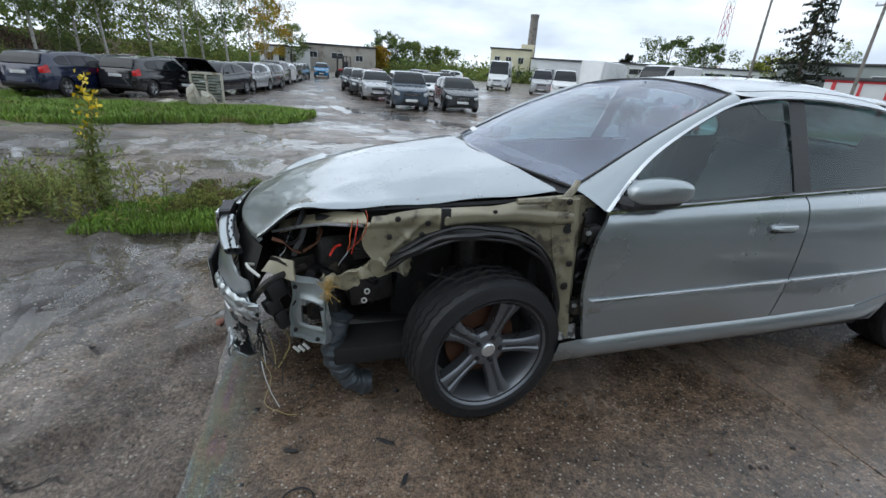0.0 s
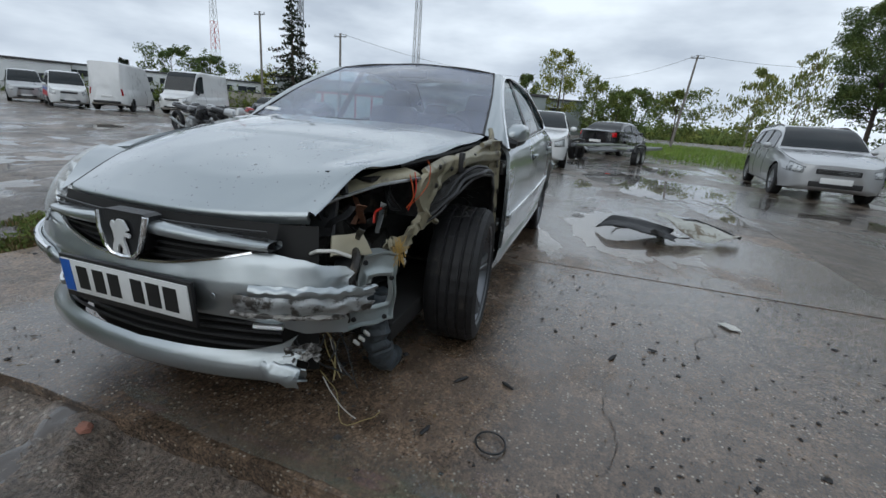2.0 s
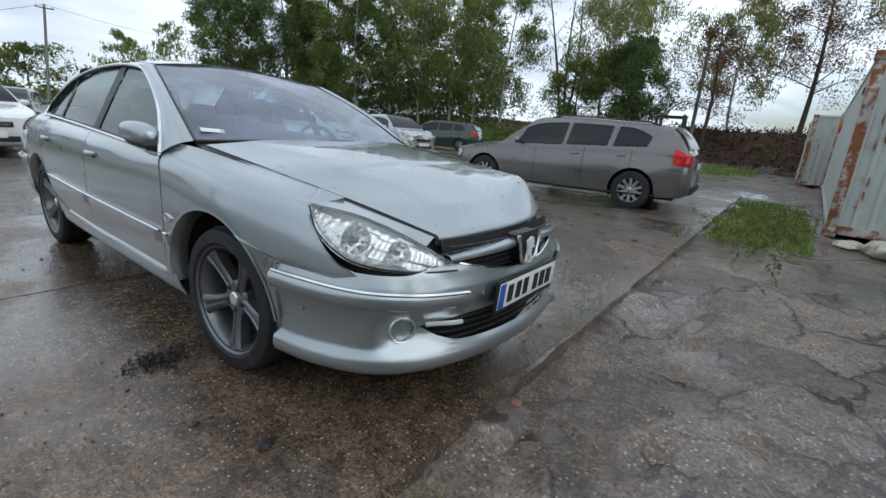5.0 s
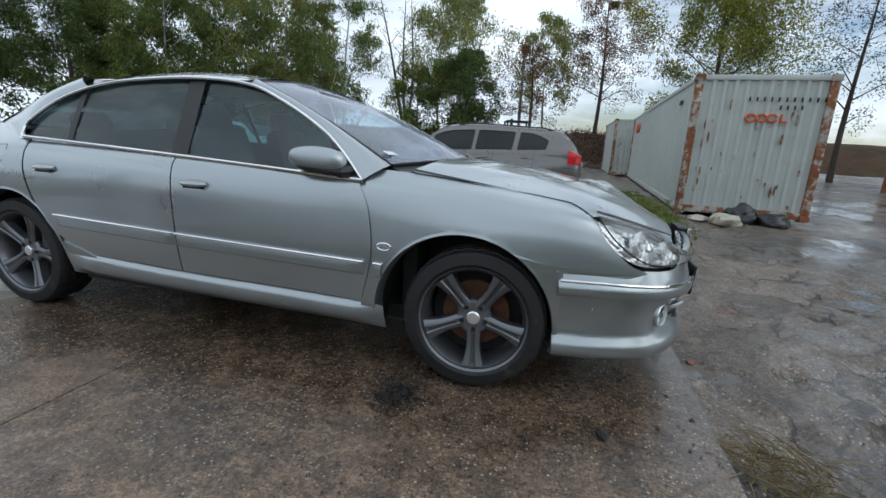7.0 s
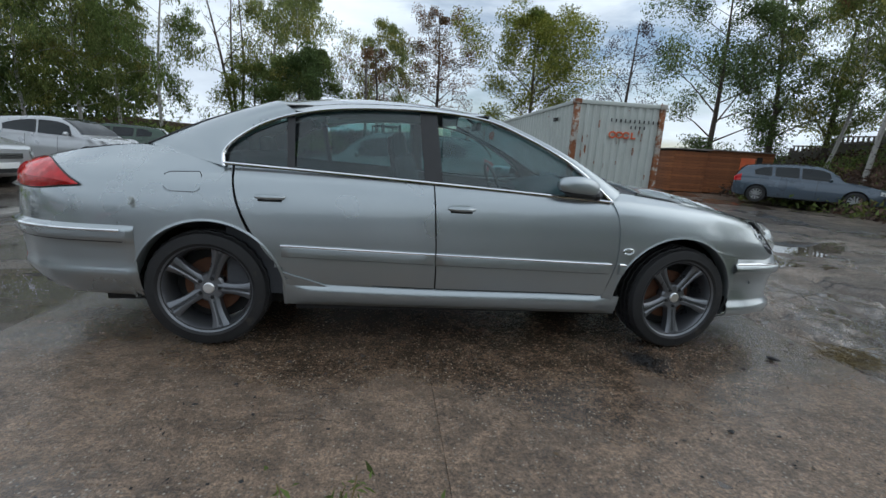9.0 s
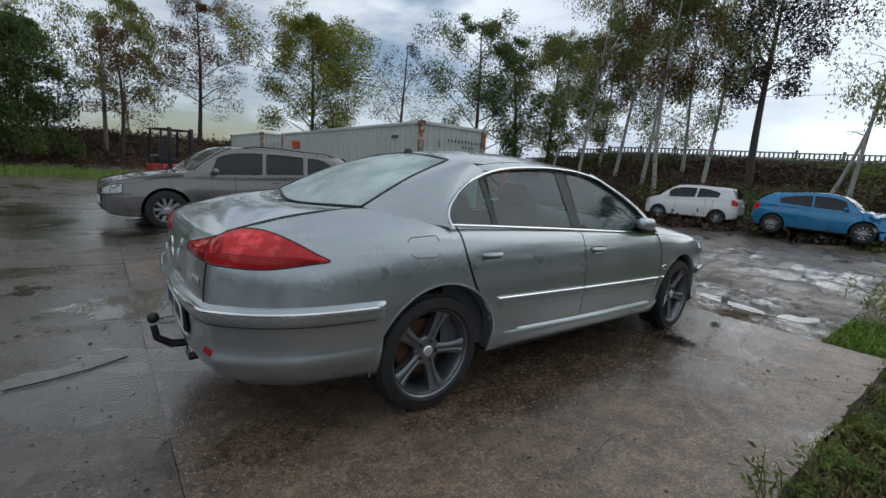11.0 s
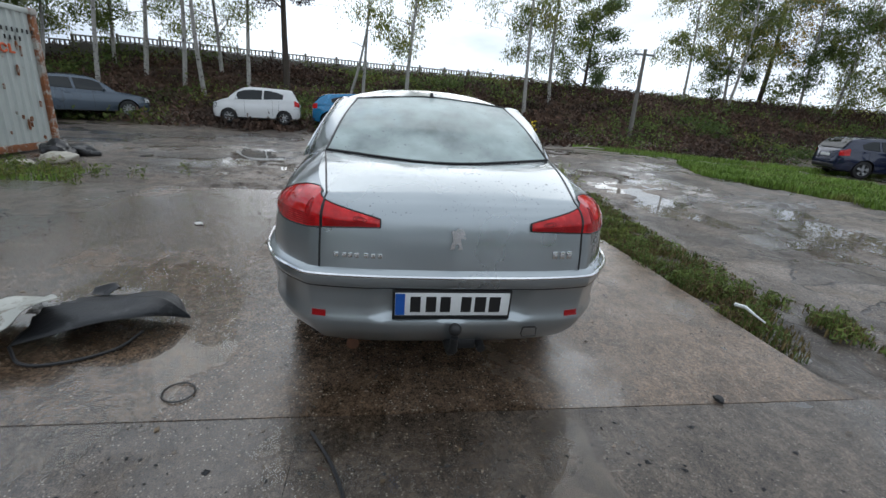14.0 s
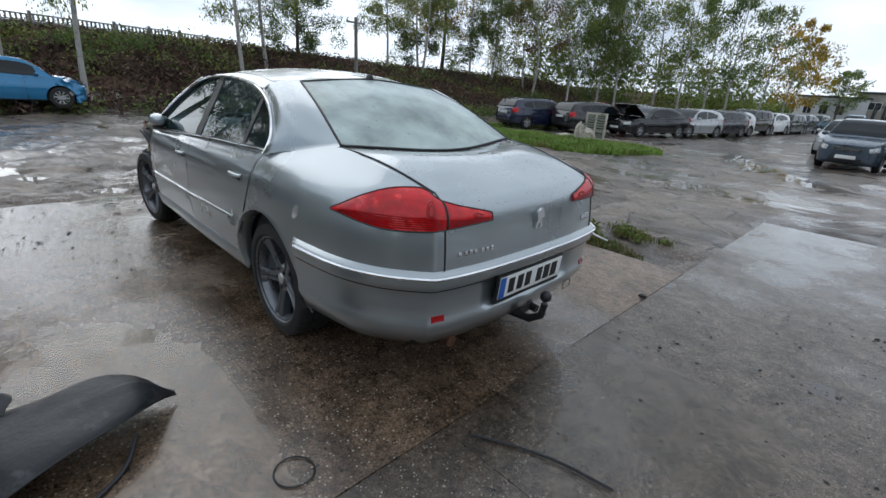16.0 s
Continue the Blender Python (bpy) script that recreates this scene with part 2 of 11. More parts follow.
def solo(name, bm, material, label, category, m=None, group="", kind="", **kw):
    return tagged(part(name, bm, material, None, "", m, **kw), label, category, group, kind)


def box(bm, c, s, rot=None, bevel=0.0, taper=1.0):
    """A box with centre c and size s, its top narrowed by taper, edges bevelled."""
    vs = []
    for z in (-0.5, 0.5):
        k = taper if z > 0 else 1.0
        for x, y in ((-0.5, -0.5), (0.5, -0.5), (0.5, 0.5), (-0.5, 0.5)):
            p = Vector((x * s[0] * k, y * s[1] * k, z * s[2]))
            if rot is not None:
                p = rot @ p
            vs.append(bm.verts.new(p + Vector(c)))
    fs = [bm.faces.new([vs[i] for i in q]) for q in ((0, 3, 2, 1), (4, 5, 6, 7), (0, 1, 5, 4), (1, 2, 6, 5), (2, 3, 7, 6), (3, 0, 4, 7))]
    if bevel:
        es = list({e for f in fs for e in f.edges})
        bmesh.ops.bevel(bm, geom=es, offset=bevel, segments=2, affect="EDGES", profile=0.5)
    return bm


def tube(bm, pts, r, n=6, taper=1.0, cap=True):
    """A round bar through pts; r may be one radius or one for each point."""
    pts = [Vector(p) for p in pts]
    rs = r if isinstance(r, (list, tuple)) else [r * (1 + (taper - 1) * i / max(1, len(pts) - 1)) for i in range(len(pts))]
    rings = []
    ref = None
    for i, p in enumerate(pts):
        d = (pts[min(i + 1, len(pts) - 1)] - pts[max(i - 1, 0)]).normalized()
        if ref is None:
            ref = d.orthogonal().normalized()
        a = (ref - d * ref.dot(d))
        a = a.normalized() if a.length > 1e-6 else d.orthogonal().normalized()
        ref = a
        b = d.cross(a)
        rings.append([bm.verts.new(p + (a * math.cos(t) + b * math.sin(t)) * rs[i]) for t in [2 * math.pi * k / n for k in range(n)]])
    for p, q in zip(rings, rings[1:]):
        for k in range(n):
            bm.faces.new((p[k], p[(k + 1) % n], q[(k + 1) % n], q[k]))
    if cap:
        bm.faces.new(rings[0][::-1])
        bm.faces.new(rings[-1])
    return bm


def grid(bm, f, nu, nv, keep=None):
    """A sheet f(u, v), u and v from 0 to 1."""
    vs = [[bm.verts.new(f(i / nu, j / nv)) for j in range(nv + 1)] for i in range(nu + 1)]
    for i in range(nu):
        for j in range(nv):
            q = (vs[i][j], vs[i + 1][j], vs[i + 1][j + 1], vs[i][j + 1])
            if keep is None or keep(sum((v.co for v in q), Vector()) / 4):
                try:
                    bm.faces.new(q)
                except ValueError:
                    pass
    bmesh.ops.delete(bm, geom=[v for row in vs for v in row if v.is_valid and not v.link_faces], context="VERTS")
    return vs


def thicken(bm, d):
    """Folds the free edges of a sheet inwards by d, against its normals, so that it shows a thickness."""
    bmesh.ops.remove_doubles(bm, verts=bm.verts, dist=0.0022)
    bmesh.ops.recalc_face_normals(bm, faces=bm.faces)
    bm.normal_update()
    nor = {v: v.normal.copy() for v in bm.verts}
    edges = [e for e in bm.edges if len(e.link_faces) == 1]
    ret = bmesh.ops.extrude_edge_only(bm, edges=edges)
    moved = [g for g in ret["geom"] if isinstance(g, bmesh.types.BMVert)]
    old = {}
    for v in moved:
        for e in v.link_edges:
            o = e.other_vert(v)
            if o in nor:
                old[v] = o
    for v in moved:
        if v in old:
            v.co -= nor[old[v]] * d
    return bm


def lathe(bm, prof, n=32, axis="y", bump=None):
    """Turns a profile of (radius, along) round an axis."""
    rings = []
    for i in range(n):
        a = 2 * math.pi * i / n
        ring = []
        for k, (r, h) in enumerate(prof):
            if bump:
                r = r + bump(i, k)
            if axis == "y":
                p = (r * math.cos(a), h, r * math.sin(a))
            elif axis == "z":
                p = (r * math.cos(a), r * math.sin(a), h)
            else:
                p = (h, r * math.cos(a), r * math.sin(a))
            ring.append(bm.verts.new(p))
        rings.append(ring)
    for i in range(n):
        p, q = rings[i], rings[(i + 1) % n]
        for k in range(len(prof) - 1):
            bm.faces.new((p[k], q[k], q[k + 1], p[k + 1]))
    return bm


def spline(keys):
    """A smooth curve through (t, value) keys; values may be numbers or tuples."""
    ts = [k[0] for k in keys]
    vs = [np.array(k[1], float) for k in keys]
    n = len(ts)
    sl = []
    for i in range(n):
        a, b = max(i - 1, 0), min(i + 1, n - 1)
        sl.append((vs[b] - vs[a]) / (ts[b] - ts[a]))

    def f(t):
        i = 0
        while i < n - 2 and t > ts[i + 1]:
            i += 1
        h = ts[i + 1] - ts[i]
        u = min(max((t - ts[i]) / h, 0.0), 1.0)
        a, b = 2 * u**3 - 3 * u**2 + 1, u**3 - 2 * u**2 + u
        return a * vs[i] + b * h * sl[i] + (1 - a) * vs[i + 1] + (u**3 - u**2) * h * sl[i + 1]

    return f


def fspline(keys):
    g = spline(keys)
    return lambda t: float(g(t))


def coons(c0, c1, d0, d1):
    """A sheet spanned by four edge curves: c0(u) at v=0, c1(u) at v=1, d0(v) at u=0, d1(v) at u=1."""
    def f(u, v):
        a = (1 - v) * c0(u) + v * c1(u) + (1 - u) * d0(v) + u * d1(v)
        b = (1 - u) * (1 - v) * c0(0) + u * (1 - v) * c0(1) + (1 - u) * v * c1(0) + u * v * c1(1)
        return Vector(a - b)
    return f


def line(a, b):
    a, b = np.array(a, float), np.array(b, float)
    return lambda t: a + (b - a) * t


def arc3(a, m, b):
    """A smooth curve from a through m to b."""
    return spline([(0, a), (0.5, m), (1, b)])


# ---------------------------------------------------------------- the wrecked silver saloon
# Cross-sections of its side, front to back: bottom, lower, trim, waist, upper, shoulder, top edge.
def at_x(x, rows):
    return [(x, y, z) for y, z in rows]


SIDE = [
    at_x(2.14, [(0.60, 0.20), (0.66, 0.33), (0.71, 0.47), (0.715, 0.60), (0.695, 0.67), (0.65, 0.725), (0.51, 0.76)]),
    at_x(2.00, [(0.70, 0.20), (0.755, 0.33), (0.785, 0.47), (0.785, 0.60), (0.765, 0.70), (0.715, 0.78), (0.565, 0.805)]),
    at_x(1.75, [(0.80, 0.21), (0.835, 0.33), (0.848, 0.50), (0.848, 0.63), (0.828, 0.75), (0.785, 0.835), (0.645, 0.865)]),
    at_x(1.40, [(0.84, 0.21), (0.885, 0.33), (0.897, 0.50), (0.897, 0.65), (0.878, 0.78), (0.832, 0.875), (0.712, 0.915)]),
    at_x(0.93, [(0.845, 0.225), (0.885, 0.34), (0.90, 0.50), (0.903, 0.65), (0.893, 0.80), (0.866, 0.895), (0.785, 0.962)]),
    at_x(0.50, [(0.85, 0.235), (0.885, 0.35), (0.905, 0.50), (0.908, 0.66), (0.899, 0.80), (0.877, 0.89), (0.846, 0.940)]),
    at_x(-0.16, [(0.855, 0.245), (0.89, 0.36), (0.91, 0.50), (0.913, 0.66), (0.904, 0.81), (0.876, 0.915), (0.832, 0.968)]),
    at_x(-0.90, [(0.85, 0.255), (0.885, 0.38), (0.905, 0.52), (0.908, 0.67), (0.896, 0.82), (0.864, 0.93), (0.813, 0.992)]),
    at_x(-1.28, [(0.845, 0.26), (0.885, 0.38), (0.90, 0.52), (0.902, 0.68), (0.888, 0.83), (0.85, 0.94), (0.795, 1.005)]),
    at_x(-1.50, [(0.84, 0.265), (0.88, 0.38), (0.895, 0.52), (0.898, 0.68), (0.882, 0.83), (0.838, 0.945), (0.735, 1.04)]),
    at_x(-1.75, [(0.83, 0.27), (0.865, 0.38), (0.885, 0.52), (0.888, 0.67), (0.868, 0.835), (0.812, 0.955), (0.645, 1.085)]),
    at_x(-2.05, [(0.785, 0.275), (0.825, 0.37), (0.85, 0.52), (0.855, 0.67), (0.832, 0.84), (0.77, 0.955), (0.63, 1.045)]),
    [(-2.19, 0.72, 0.28), (-2.225, 0.755, 0.37), (-2.245, 0.775, 0.52), (-2.25, 0.78, 0.67), (-2.235, 0.765, 0.84), (-2.21, 0.71, 0.955), (-2.18, 0.615, 1.015)],
    [(-2.32, 0.615, 0.285), (-2.365, 0.645, 0.37), (-2.385, 0.66, 0.52), (-2.395, 0.665, 0.67), (-2.38, 0.655, 0.84), (-2.35, 0.625, 0.945), (-2.31, 0.58, 0.985)],
    [(-2.36, 0.56, 0.29), (-2.405, 0.58, 0.37), (-2.425, 0.585, 0.52), (-2.44, 0.585, 0.67), (-2.425, 0.58, 0.84), (-2.395, 0.572, 0.935), (-2.335, 0.56, 0.975)],
    [(-2.40, 0.345, 0.295), (-2.44, 0.345, 0.375), (-2.46, 0.345, 0.52), (-2.47, 0.345, 0.67), (-2.455, 0.345, 0.83), (-2.425, 0.345, 0.925), (-2.345, 0.345, 0.975)],
    [(-2.41, 0.0, 0.30), (-2.455, 0.0, 0.375), (-2.47, 0.0, 0.52), (-2.48, 0.0, 0.67), (-2.465, 0.0, 0.83), (-2.435, 0.0, 0.925), (-2.35, 0.0, 0.98)],
]
_rows = [spline([(q, SIDE[q][k]) for q in range(len(SIDE))]) for k in range(7)]


SKIN = np.array([[spline([(k, r) for k, r in enumerate([row(q / 20) for row in _rows])])(v / 10) for v in range(61)] for q in range(321)])


def skin(q, v, side=1):
    """A point of the body's side: q counts the cross-sections, v from 0 at the bottom to 6 at the top edge."""
    a, b = min(max(q * 20, 0), 319.999), min(max(v * 10, 0), 59.999)
    i, j = int(a), int(b)
    s, t = a - i, b - j
    p = (SKIN[i, j] * (1 - s) + SKIN[i + 1, j] * s) * (1 - t) + (SKIN[i, j + 1] * (1 - s) + SKIN[i + 1, j + 1] * s) * t
    return Vector((p[0], p[1] * side, p[2]))


QT = [(q / 20, _rows[3](q / 20)) for q in range(0, 321)]


def q_at(x=None, y=None):
    """Where along the cross-sections the waist lies at x (sides) or at y (tail)."""
    best = min(QT, key=(lambda e: abs(e[1][0] - x)) if x is not None else (lambda e: abs(e[1][1] - y) + (10 if e[1][0] > -2.2 else 0)))
    return best[0]


def v_at(q, z):
    lo, hi = 0.0, 6.0
    for _ in range(22):
        m = (lo + hi) / 2
        if skin(q, m).z < z:
            lo = m
        else:
            hi = m
    return (lo + hi) / 2


def q_side(x, v):
    """Where the side lies exactly at x, at that height."""
    lo, hi = 0.0, 12.0
    for _ in range(24):
        m = (lo + hi) / 2
        if skin(m, v).x > x:
            lo = m
        else:
            hi = m
    return (lo + hi) / 2


def on_side(x, z, side=1, out=0.0):
    """The point of the body's side at x and height z, moved outwards by out."""
    q = q_at(x=x)
    v = v_at(q, z)
    q = q_side(x, v)
    v = v_at(q, z)
    p = skin(q, v, side)
    p.y += out * side
    return p


def panel(bm, left, right, v0, v1, side, nu, nv, arch=None):
    """A body panel between the edges left(z) and right(z), as x, and between heights v0 and v1."""
    def f(u, v):
        w = v0 + (v1 - v0) * v
        z = skin(6, w).z
        x = left(z) + (right(z) - left(z)) * u
        return skin(q_side(x, w), w, side)
    panel_grid(bm, f, nu, nv, arch)


def panel_grid(bm, f, nu, nv, arch):
    if arch is None:
        grid(bm, f, nu, nv)
        return
    ax, az, ar = arch
    keep = lambda c: math.hypot(c.x - ax, c.z - az) > ar
    vs = grid(bm, f, nu, nv, keep)
    for v in bm.verts:
        d = math.hypot(v.co.x - ax, v.co.z - az)
        if d < ar + 0.012 and v.is_boundary:
            v.co.x, v.co.z = ax + (v.co.x - ax) * ar / d, az + (v.co.z - az) * ar / d


ARCH_F, ARCH_R = (1.345, 0.315, 0.405), (-1.365, 0.325, 0.392)
hero = thing("saloon_car", "damaged silver grey saloon car missing one front wing, on wet concrete", "car")
door_front = fspline([(0.33, 0.868), (0.36, 0.876), (0.58, 0.93), (0.80, 0.913), (0.95, 0.845)])
b_line = fspline([(0.33, -0.144), (0.57, -0.15), (0.97, -0.176)])
door_rear = fspline([(0.33, -0.62), (0.397, -0.809), (0.454, -0.987), (0.628, -1.126), (0.816, -1.211), (1.0, -1.245)])
G = 0.004


def arch_lip(parent, side, arch, a0, a1):
    ax, az, ar = arch
    bm = bmesh.new()

    def f(u, v):
        a = radians(a0 + (a1 - a0) * u)
        x, z = ax + ar * math.cos(a), az + ar * math.sin(a)
        p = on_side(x, max(z, 0.23), side)
        p.z = z
        r = [0.012, 0.0, -0.006, -0.010][min(int(v * 3 + 0.5), 3)]
        o = [0.001, 0.004, -0.004, -0.075][min(int(v * 3 + 0.5), 3)]
        return Vector((p.x + r * math.cos(a), p.y + o * side, p.z + r * math.sin(a)))
    grid(bm, f, 40, 3)
    part("arch_lip", bm, M_SILVER, parent)


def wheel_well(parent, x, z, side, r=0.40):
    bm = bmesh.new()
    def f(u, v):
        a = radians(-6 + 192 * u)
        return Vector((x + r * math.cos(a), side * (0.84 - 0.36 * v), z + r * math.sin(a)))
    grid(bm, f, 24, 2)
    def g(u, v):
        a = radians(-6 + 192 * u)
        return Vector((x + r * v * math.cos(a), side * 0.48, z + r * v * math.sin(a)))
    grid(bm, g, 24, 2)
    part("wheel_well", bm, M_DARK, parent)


def hero_sides():
    for side in (-1, 1):
        bm = bmesh.new()
        panel(bm, lambda z: door_front(z) - G, lambda z: b_line(z) + G, 1.12, 6.0, side, 26, 22)
        front = part("door", thicken(bm, 0.02), M_SILVER, hero, "silver grey front door")
        bm = bmesh.new()
        panel(bm, lambda z: b_line(z) - G, lambda z: door_rear(z) + G, 1.12, 6.0, side, 26, 22)
        rear = part("door", thicken(bm, 0.02), M_SILVER, hero, "silver grey rear door")
        # sill
        bm = bmesh.new()
        swell = fspline([(0, 0.0), (0.15, 0.014), (0.35, 0.021), (0.55, 0.020), (0.74, 0.013), (0.88, 0.001), (1, -0.014)])
        def sill(u, v):
            w = 1.06 * v
            p = skin(q_side(0.985 - 1.97 * u, w), w, side)
            ease = min(1.0, 14 * u, 14 * (1 - u))
            return p + Vector((0, side * swell(v) * ease, 0))
        grid(bm, sill, 40, 16)
        def under(u, v):
            p = skin(q_side(0.985 - 1.97 * u, 0), 0, side)
            return Vector((p.x, p.y - side * 0.12 * v, p.z - 0.004 * v))
        grid(bm, under, 40, 1)
        part("sill", bm, M_SILVER, hero)
        # chrome-topped rubbing strips on the doors
        for x0, x1, own in ((0.895, -0.150, front), (-0.160, -0.985, rear)):
            bm = bmesh.new()
            def strip(u, v):
                x = x0 + (x1 - x0) * u
                z = 0.547 + (0.895 - x) * 0.0258
                h, o = ((-0.058, 0.001), (-0.050, 0.012), (-0.004, 0.015), (0.004, 0.012), (0.010, 0.001))[int(v * 4 + 0.5)]
                if u < 0.002 or u > 0.998:
                    o = 0.0
                return on_side(x, z + h, side, o)
            grid(bm, strip, 30, 4)
            s = part("rubbing_strip", bm, M_SILVER, own)
            bm = bmesh.new()
            tube(bm, [on_side(x0 + (x1 - x0) * i / 16, 0.553 + (0.895 - x0 - (x1 - x0) * i / 16) * 0.0258, side, 0.011) for i in range(17)], 0.0065, 6)
            part("chrome_strip", bm, M_CHROME, own, "bright chrome strip")
        # handles
        for x, own in ((-0.02, front), (-1.04, rear)):
            z = 0.835 if x > -0.5 else 0.852
            bm = bmesh.new()
            def cup(u, v):
                a, r = 2 * math.pi * u, v
                cx = x + 0.085 * r * math.copysign(abs(math.cos(a)) ** 0.7, math.cos(a))
                cz = z + 0.026 * r * math.copysign(abs(math.sin(a)) ** 0.8, math.sin(a))
                return on_side(cx, cz, side, 0.0025 if r > 0.9 else 0.001)
            grid(bm, cup, 24, 2)
            part("handle_cup", bm, M_SILVER, own)
            bm = bmesh.new()
            pts = [on_side(x + 0.075 * k, z + 0.004, side, 0.022 - 0.016 * abs(k) ** 3) for k in (-1, -0.7, -0.3, 0, 0.3, 0.7, 1)]
            tube(bm, pts, [0.008, 0.0125, 0.014, 0.014, 0.014, 0.0125, 0.008], 8)
            part("handle", bm, M_SILVER, own)
            # black bar paints in the shade under the grip
            bm = bmesh.new()
            tube(bm, [on_side(x + 0.06 * k, z - 0.014, side, 0.006) for k in (-1, 0, 1)], 0.006, 6)
            part("handle_shadow_gap", bm, M_BLACK, own)
        # rear quarter with its wheel arch
        bm = bmesh.new()
        def quarter(u, v):
            w = 6.0 * v
            z = skin(8, w).z
            x0 = door_rear(max(z, 0.33)) - G
            x1 = -1.712 if w > 3.0 else -1.752
            return skin(q_side(x0 + (x1 - x0) * u, w), w, side)
        panel_grid(bm, quarter, 40, 44, ARCH_R)
        qa, qb = q_side(-1.712, 4), q_at(y=0.585)
        def tail(u, v):
            w = 3.0 + 3.0 * v
            q0 = q_side(-1.712, w)
            return skin(q0 + (qb - q0) * u, w, side)
        grid(bm, tail, 30, 18)
        quarter_ob = part("rear_quarter", thicken(bm, 0.015), M_SILVER, hero, weld=0.003)
        arch_lip(hero, side, ARCH_R, -8, 188)
        wheel_well(hero, ARCH_R[0], ARCH_R[1], side)
        # inner sheet behind the door gaps
        for x0, x1, z0, z1 in ((-0.50, -1.10, 0.30, 0.60), (0.985, 0.83, 0.33, 0.93)):
            if side > 0 and x0 > 0:
                continue
            bm = bmesh.new()
            grid(bm, lambda u, v: on_side(x0 + (x1 - x0) * u, z0 + (z1 - z0) * v, side, -0.009), 16, 12, lambda c: math.hypot(c.x - ARCH_R[0], c.z - ARCH_R[1]) > ARCH_R[2] and math.hypot(c.x - ARCH_F[0], c.z - ARCH_F[1]) > ARCH_F[2])
            part("door_jamb", bm, M_SILVER, hero)
        # fuel flap outline
        if side < 0:
            bm = bmesh.new()
            loop = [(-1.405, 0.965), (-1.55, 0.958), (-1.575, 0.945), (-1.568, 0.875), (-1.54, 0.862), (-1.42, 0.862), (-1.395, 0.875), (-1.39, 0.945), (-1.405, 0.965)]
            tube(bm, [on_side(x, z, side, -0.001) for x, z in loop], 0.0028, 5)
            part("fuel_flap_gap", bm, M_BLACK, quarter_ob)
        if side < 0:
            wheel_well(hero, ARCH_F[0], ARCH_F[1], side, 0.41)
    # the front wing that is still on
    side = -1
    bm = bmesh.new()
    front_edge = fspline([(0.2, 1.745), (0.615, 1.745), (0.635, 2.08), (0.70, 2.03), (0.76, 1.965), (0.82, 1.905), (0.86, 1.885), (0.97, 1.88)])
    def wing(u, v):
        w = 6.0 * v
        z = skin(3, w).z
        x0 = door_front(max(z, 0.33)) + G
        x1 = front_edge(z)
        return skin(q_side(x0 + (x1 - x0) * u, w), w, side)
    panel_grid(bm, wing, 44, 44, ARCH_F)
    def to_bumper(u, v):
        z = 0.215 + 0.415 * v
        xa = ARCH_F[0] + math.sqrt(max(0.0, ARCH_F[2] ** 2 - (z - ARCH_F[1]) ** 2))
        return on_side(xa + (1.768 - xa) * u, z, side, -0.001)
    corner = bmesh.new()
    grid(corner, to_bumper, 8, 16)
    part("bumper_corner", thicken(corner, 0.012), M_SILVER, hero)
    wing_ob = part("front_wing", thicken(bm, 0.015), M_SILVER, hero, weld=0.003)
    arch_lip(hero, side, ARCH_F, 4, 182)
    bm = bmesh.new()
    loop = [(0.993 + 0.032 * math.cos(a), 0.633 + 0.016 * math.sin(a)) for a in [k * math.pi / 8 for k in range(16)]]
    bm.faces.new([bm.verts.new(on_side(x, z, side, 0.008)) for x, z in loop])
    rep = part("side_repeater", bm, M_CLEAR, hero)
    bm = bmesh.new()
    tube(bm, [on_side(x, z, side, 0.003) for x, z in loop + loop[:1]], 0.004, 5)
    box(bm, on_side(0.993, 0.633, side, 0.002), (0.04, 0.006, 0.015))
    part("bezel", bm, M_CHROME, rep)
    # short strip on the wing
    bm = bmesh.new()
    def strip(u, v):
        x = 0.945 + 0.042 * u
        h, o = ((-0.058, 0.001), (-0.050, 0.012), (-0.004, 0.015), (0.004, 0.012), (0.010, 0.001))[int(v * 4 + 0.5)]
        return on_side(x, 0.546 + h, side, o if 0.01 < u < 0.99 else 0)
    grid(bm, strip, 8, 4)
    part("rubbing_strip", bm, M_SILVER, hero)
    bm = bmesh.new()
    tube(bm, [on_side(0.945, 0.552, side, 0.011), on_side(0.986, 0.55, side, 0.011)], 0.0065, 6)
    part("chrome_strip", bm, M_CHROME, hero)


hero_sides()

# -------- upper body
WIN = spline([(0, (0.868, 0.915)), (0.8, (0.74, 1.035)), (1.6, (0.60, 1.136)), (2.4, (0.355, 1.258)), (3.2, (0.125, 1.337)), (4.2, (-0.24, 1.366)),
              (5.2, (-0.67, 1.347)), (6.0, (-0.935, 1.30)), (6.7, (-1.12, 1.229)), (7.4, (-1.255, 1.13)), (7.8, (-1.298, 1.06)), (8.0, (-1.285, 1.0))])


def glasshouse(x, z, side, out=0.0):
    y = 0.838 - (z - 0.95) * 0.515 - 0.05 * (z - 0.95) * max(0, 1.37 - z) * -1.2 + out
    return Vector((x, y * side, z))


def win_edge(s, side, out=0.0):
    x, z = WIN(s)
    return glasshouse(float(x), float(z), side, out)


def belt(x):
    return 0.918 + (0.868 - x) * 0.0475 - 0.004 * (x + 0.2) ** 2 + 0.004


def s_at_x(x):
    lo, hi = 0.0, 7.8
    for _ in range(24):
        m = (lo + hi) / 2
        if WIN(m)[0] > x:
            lo = m
        else:
            hi = m
    return lo


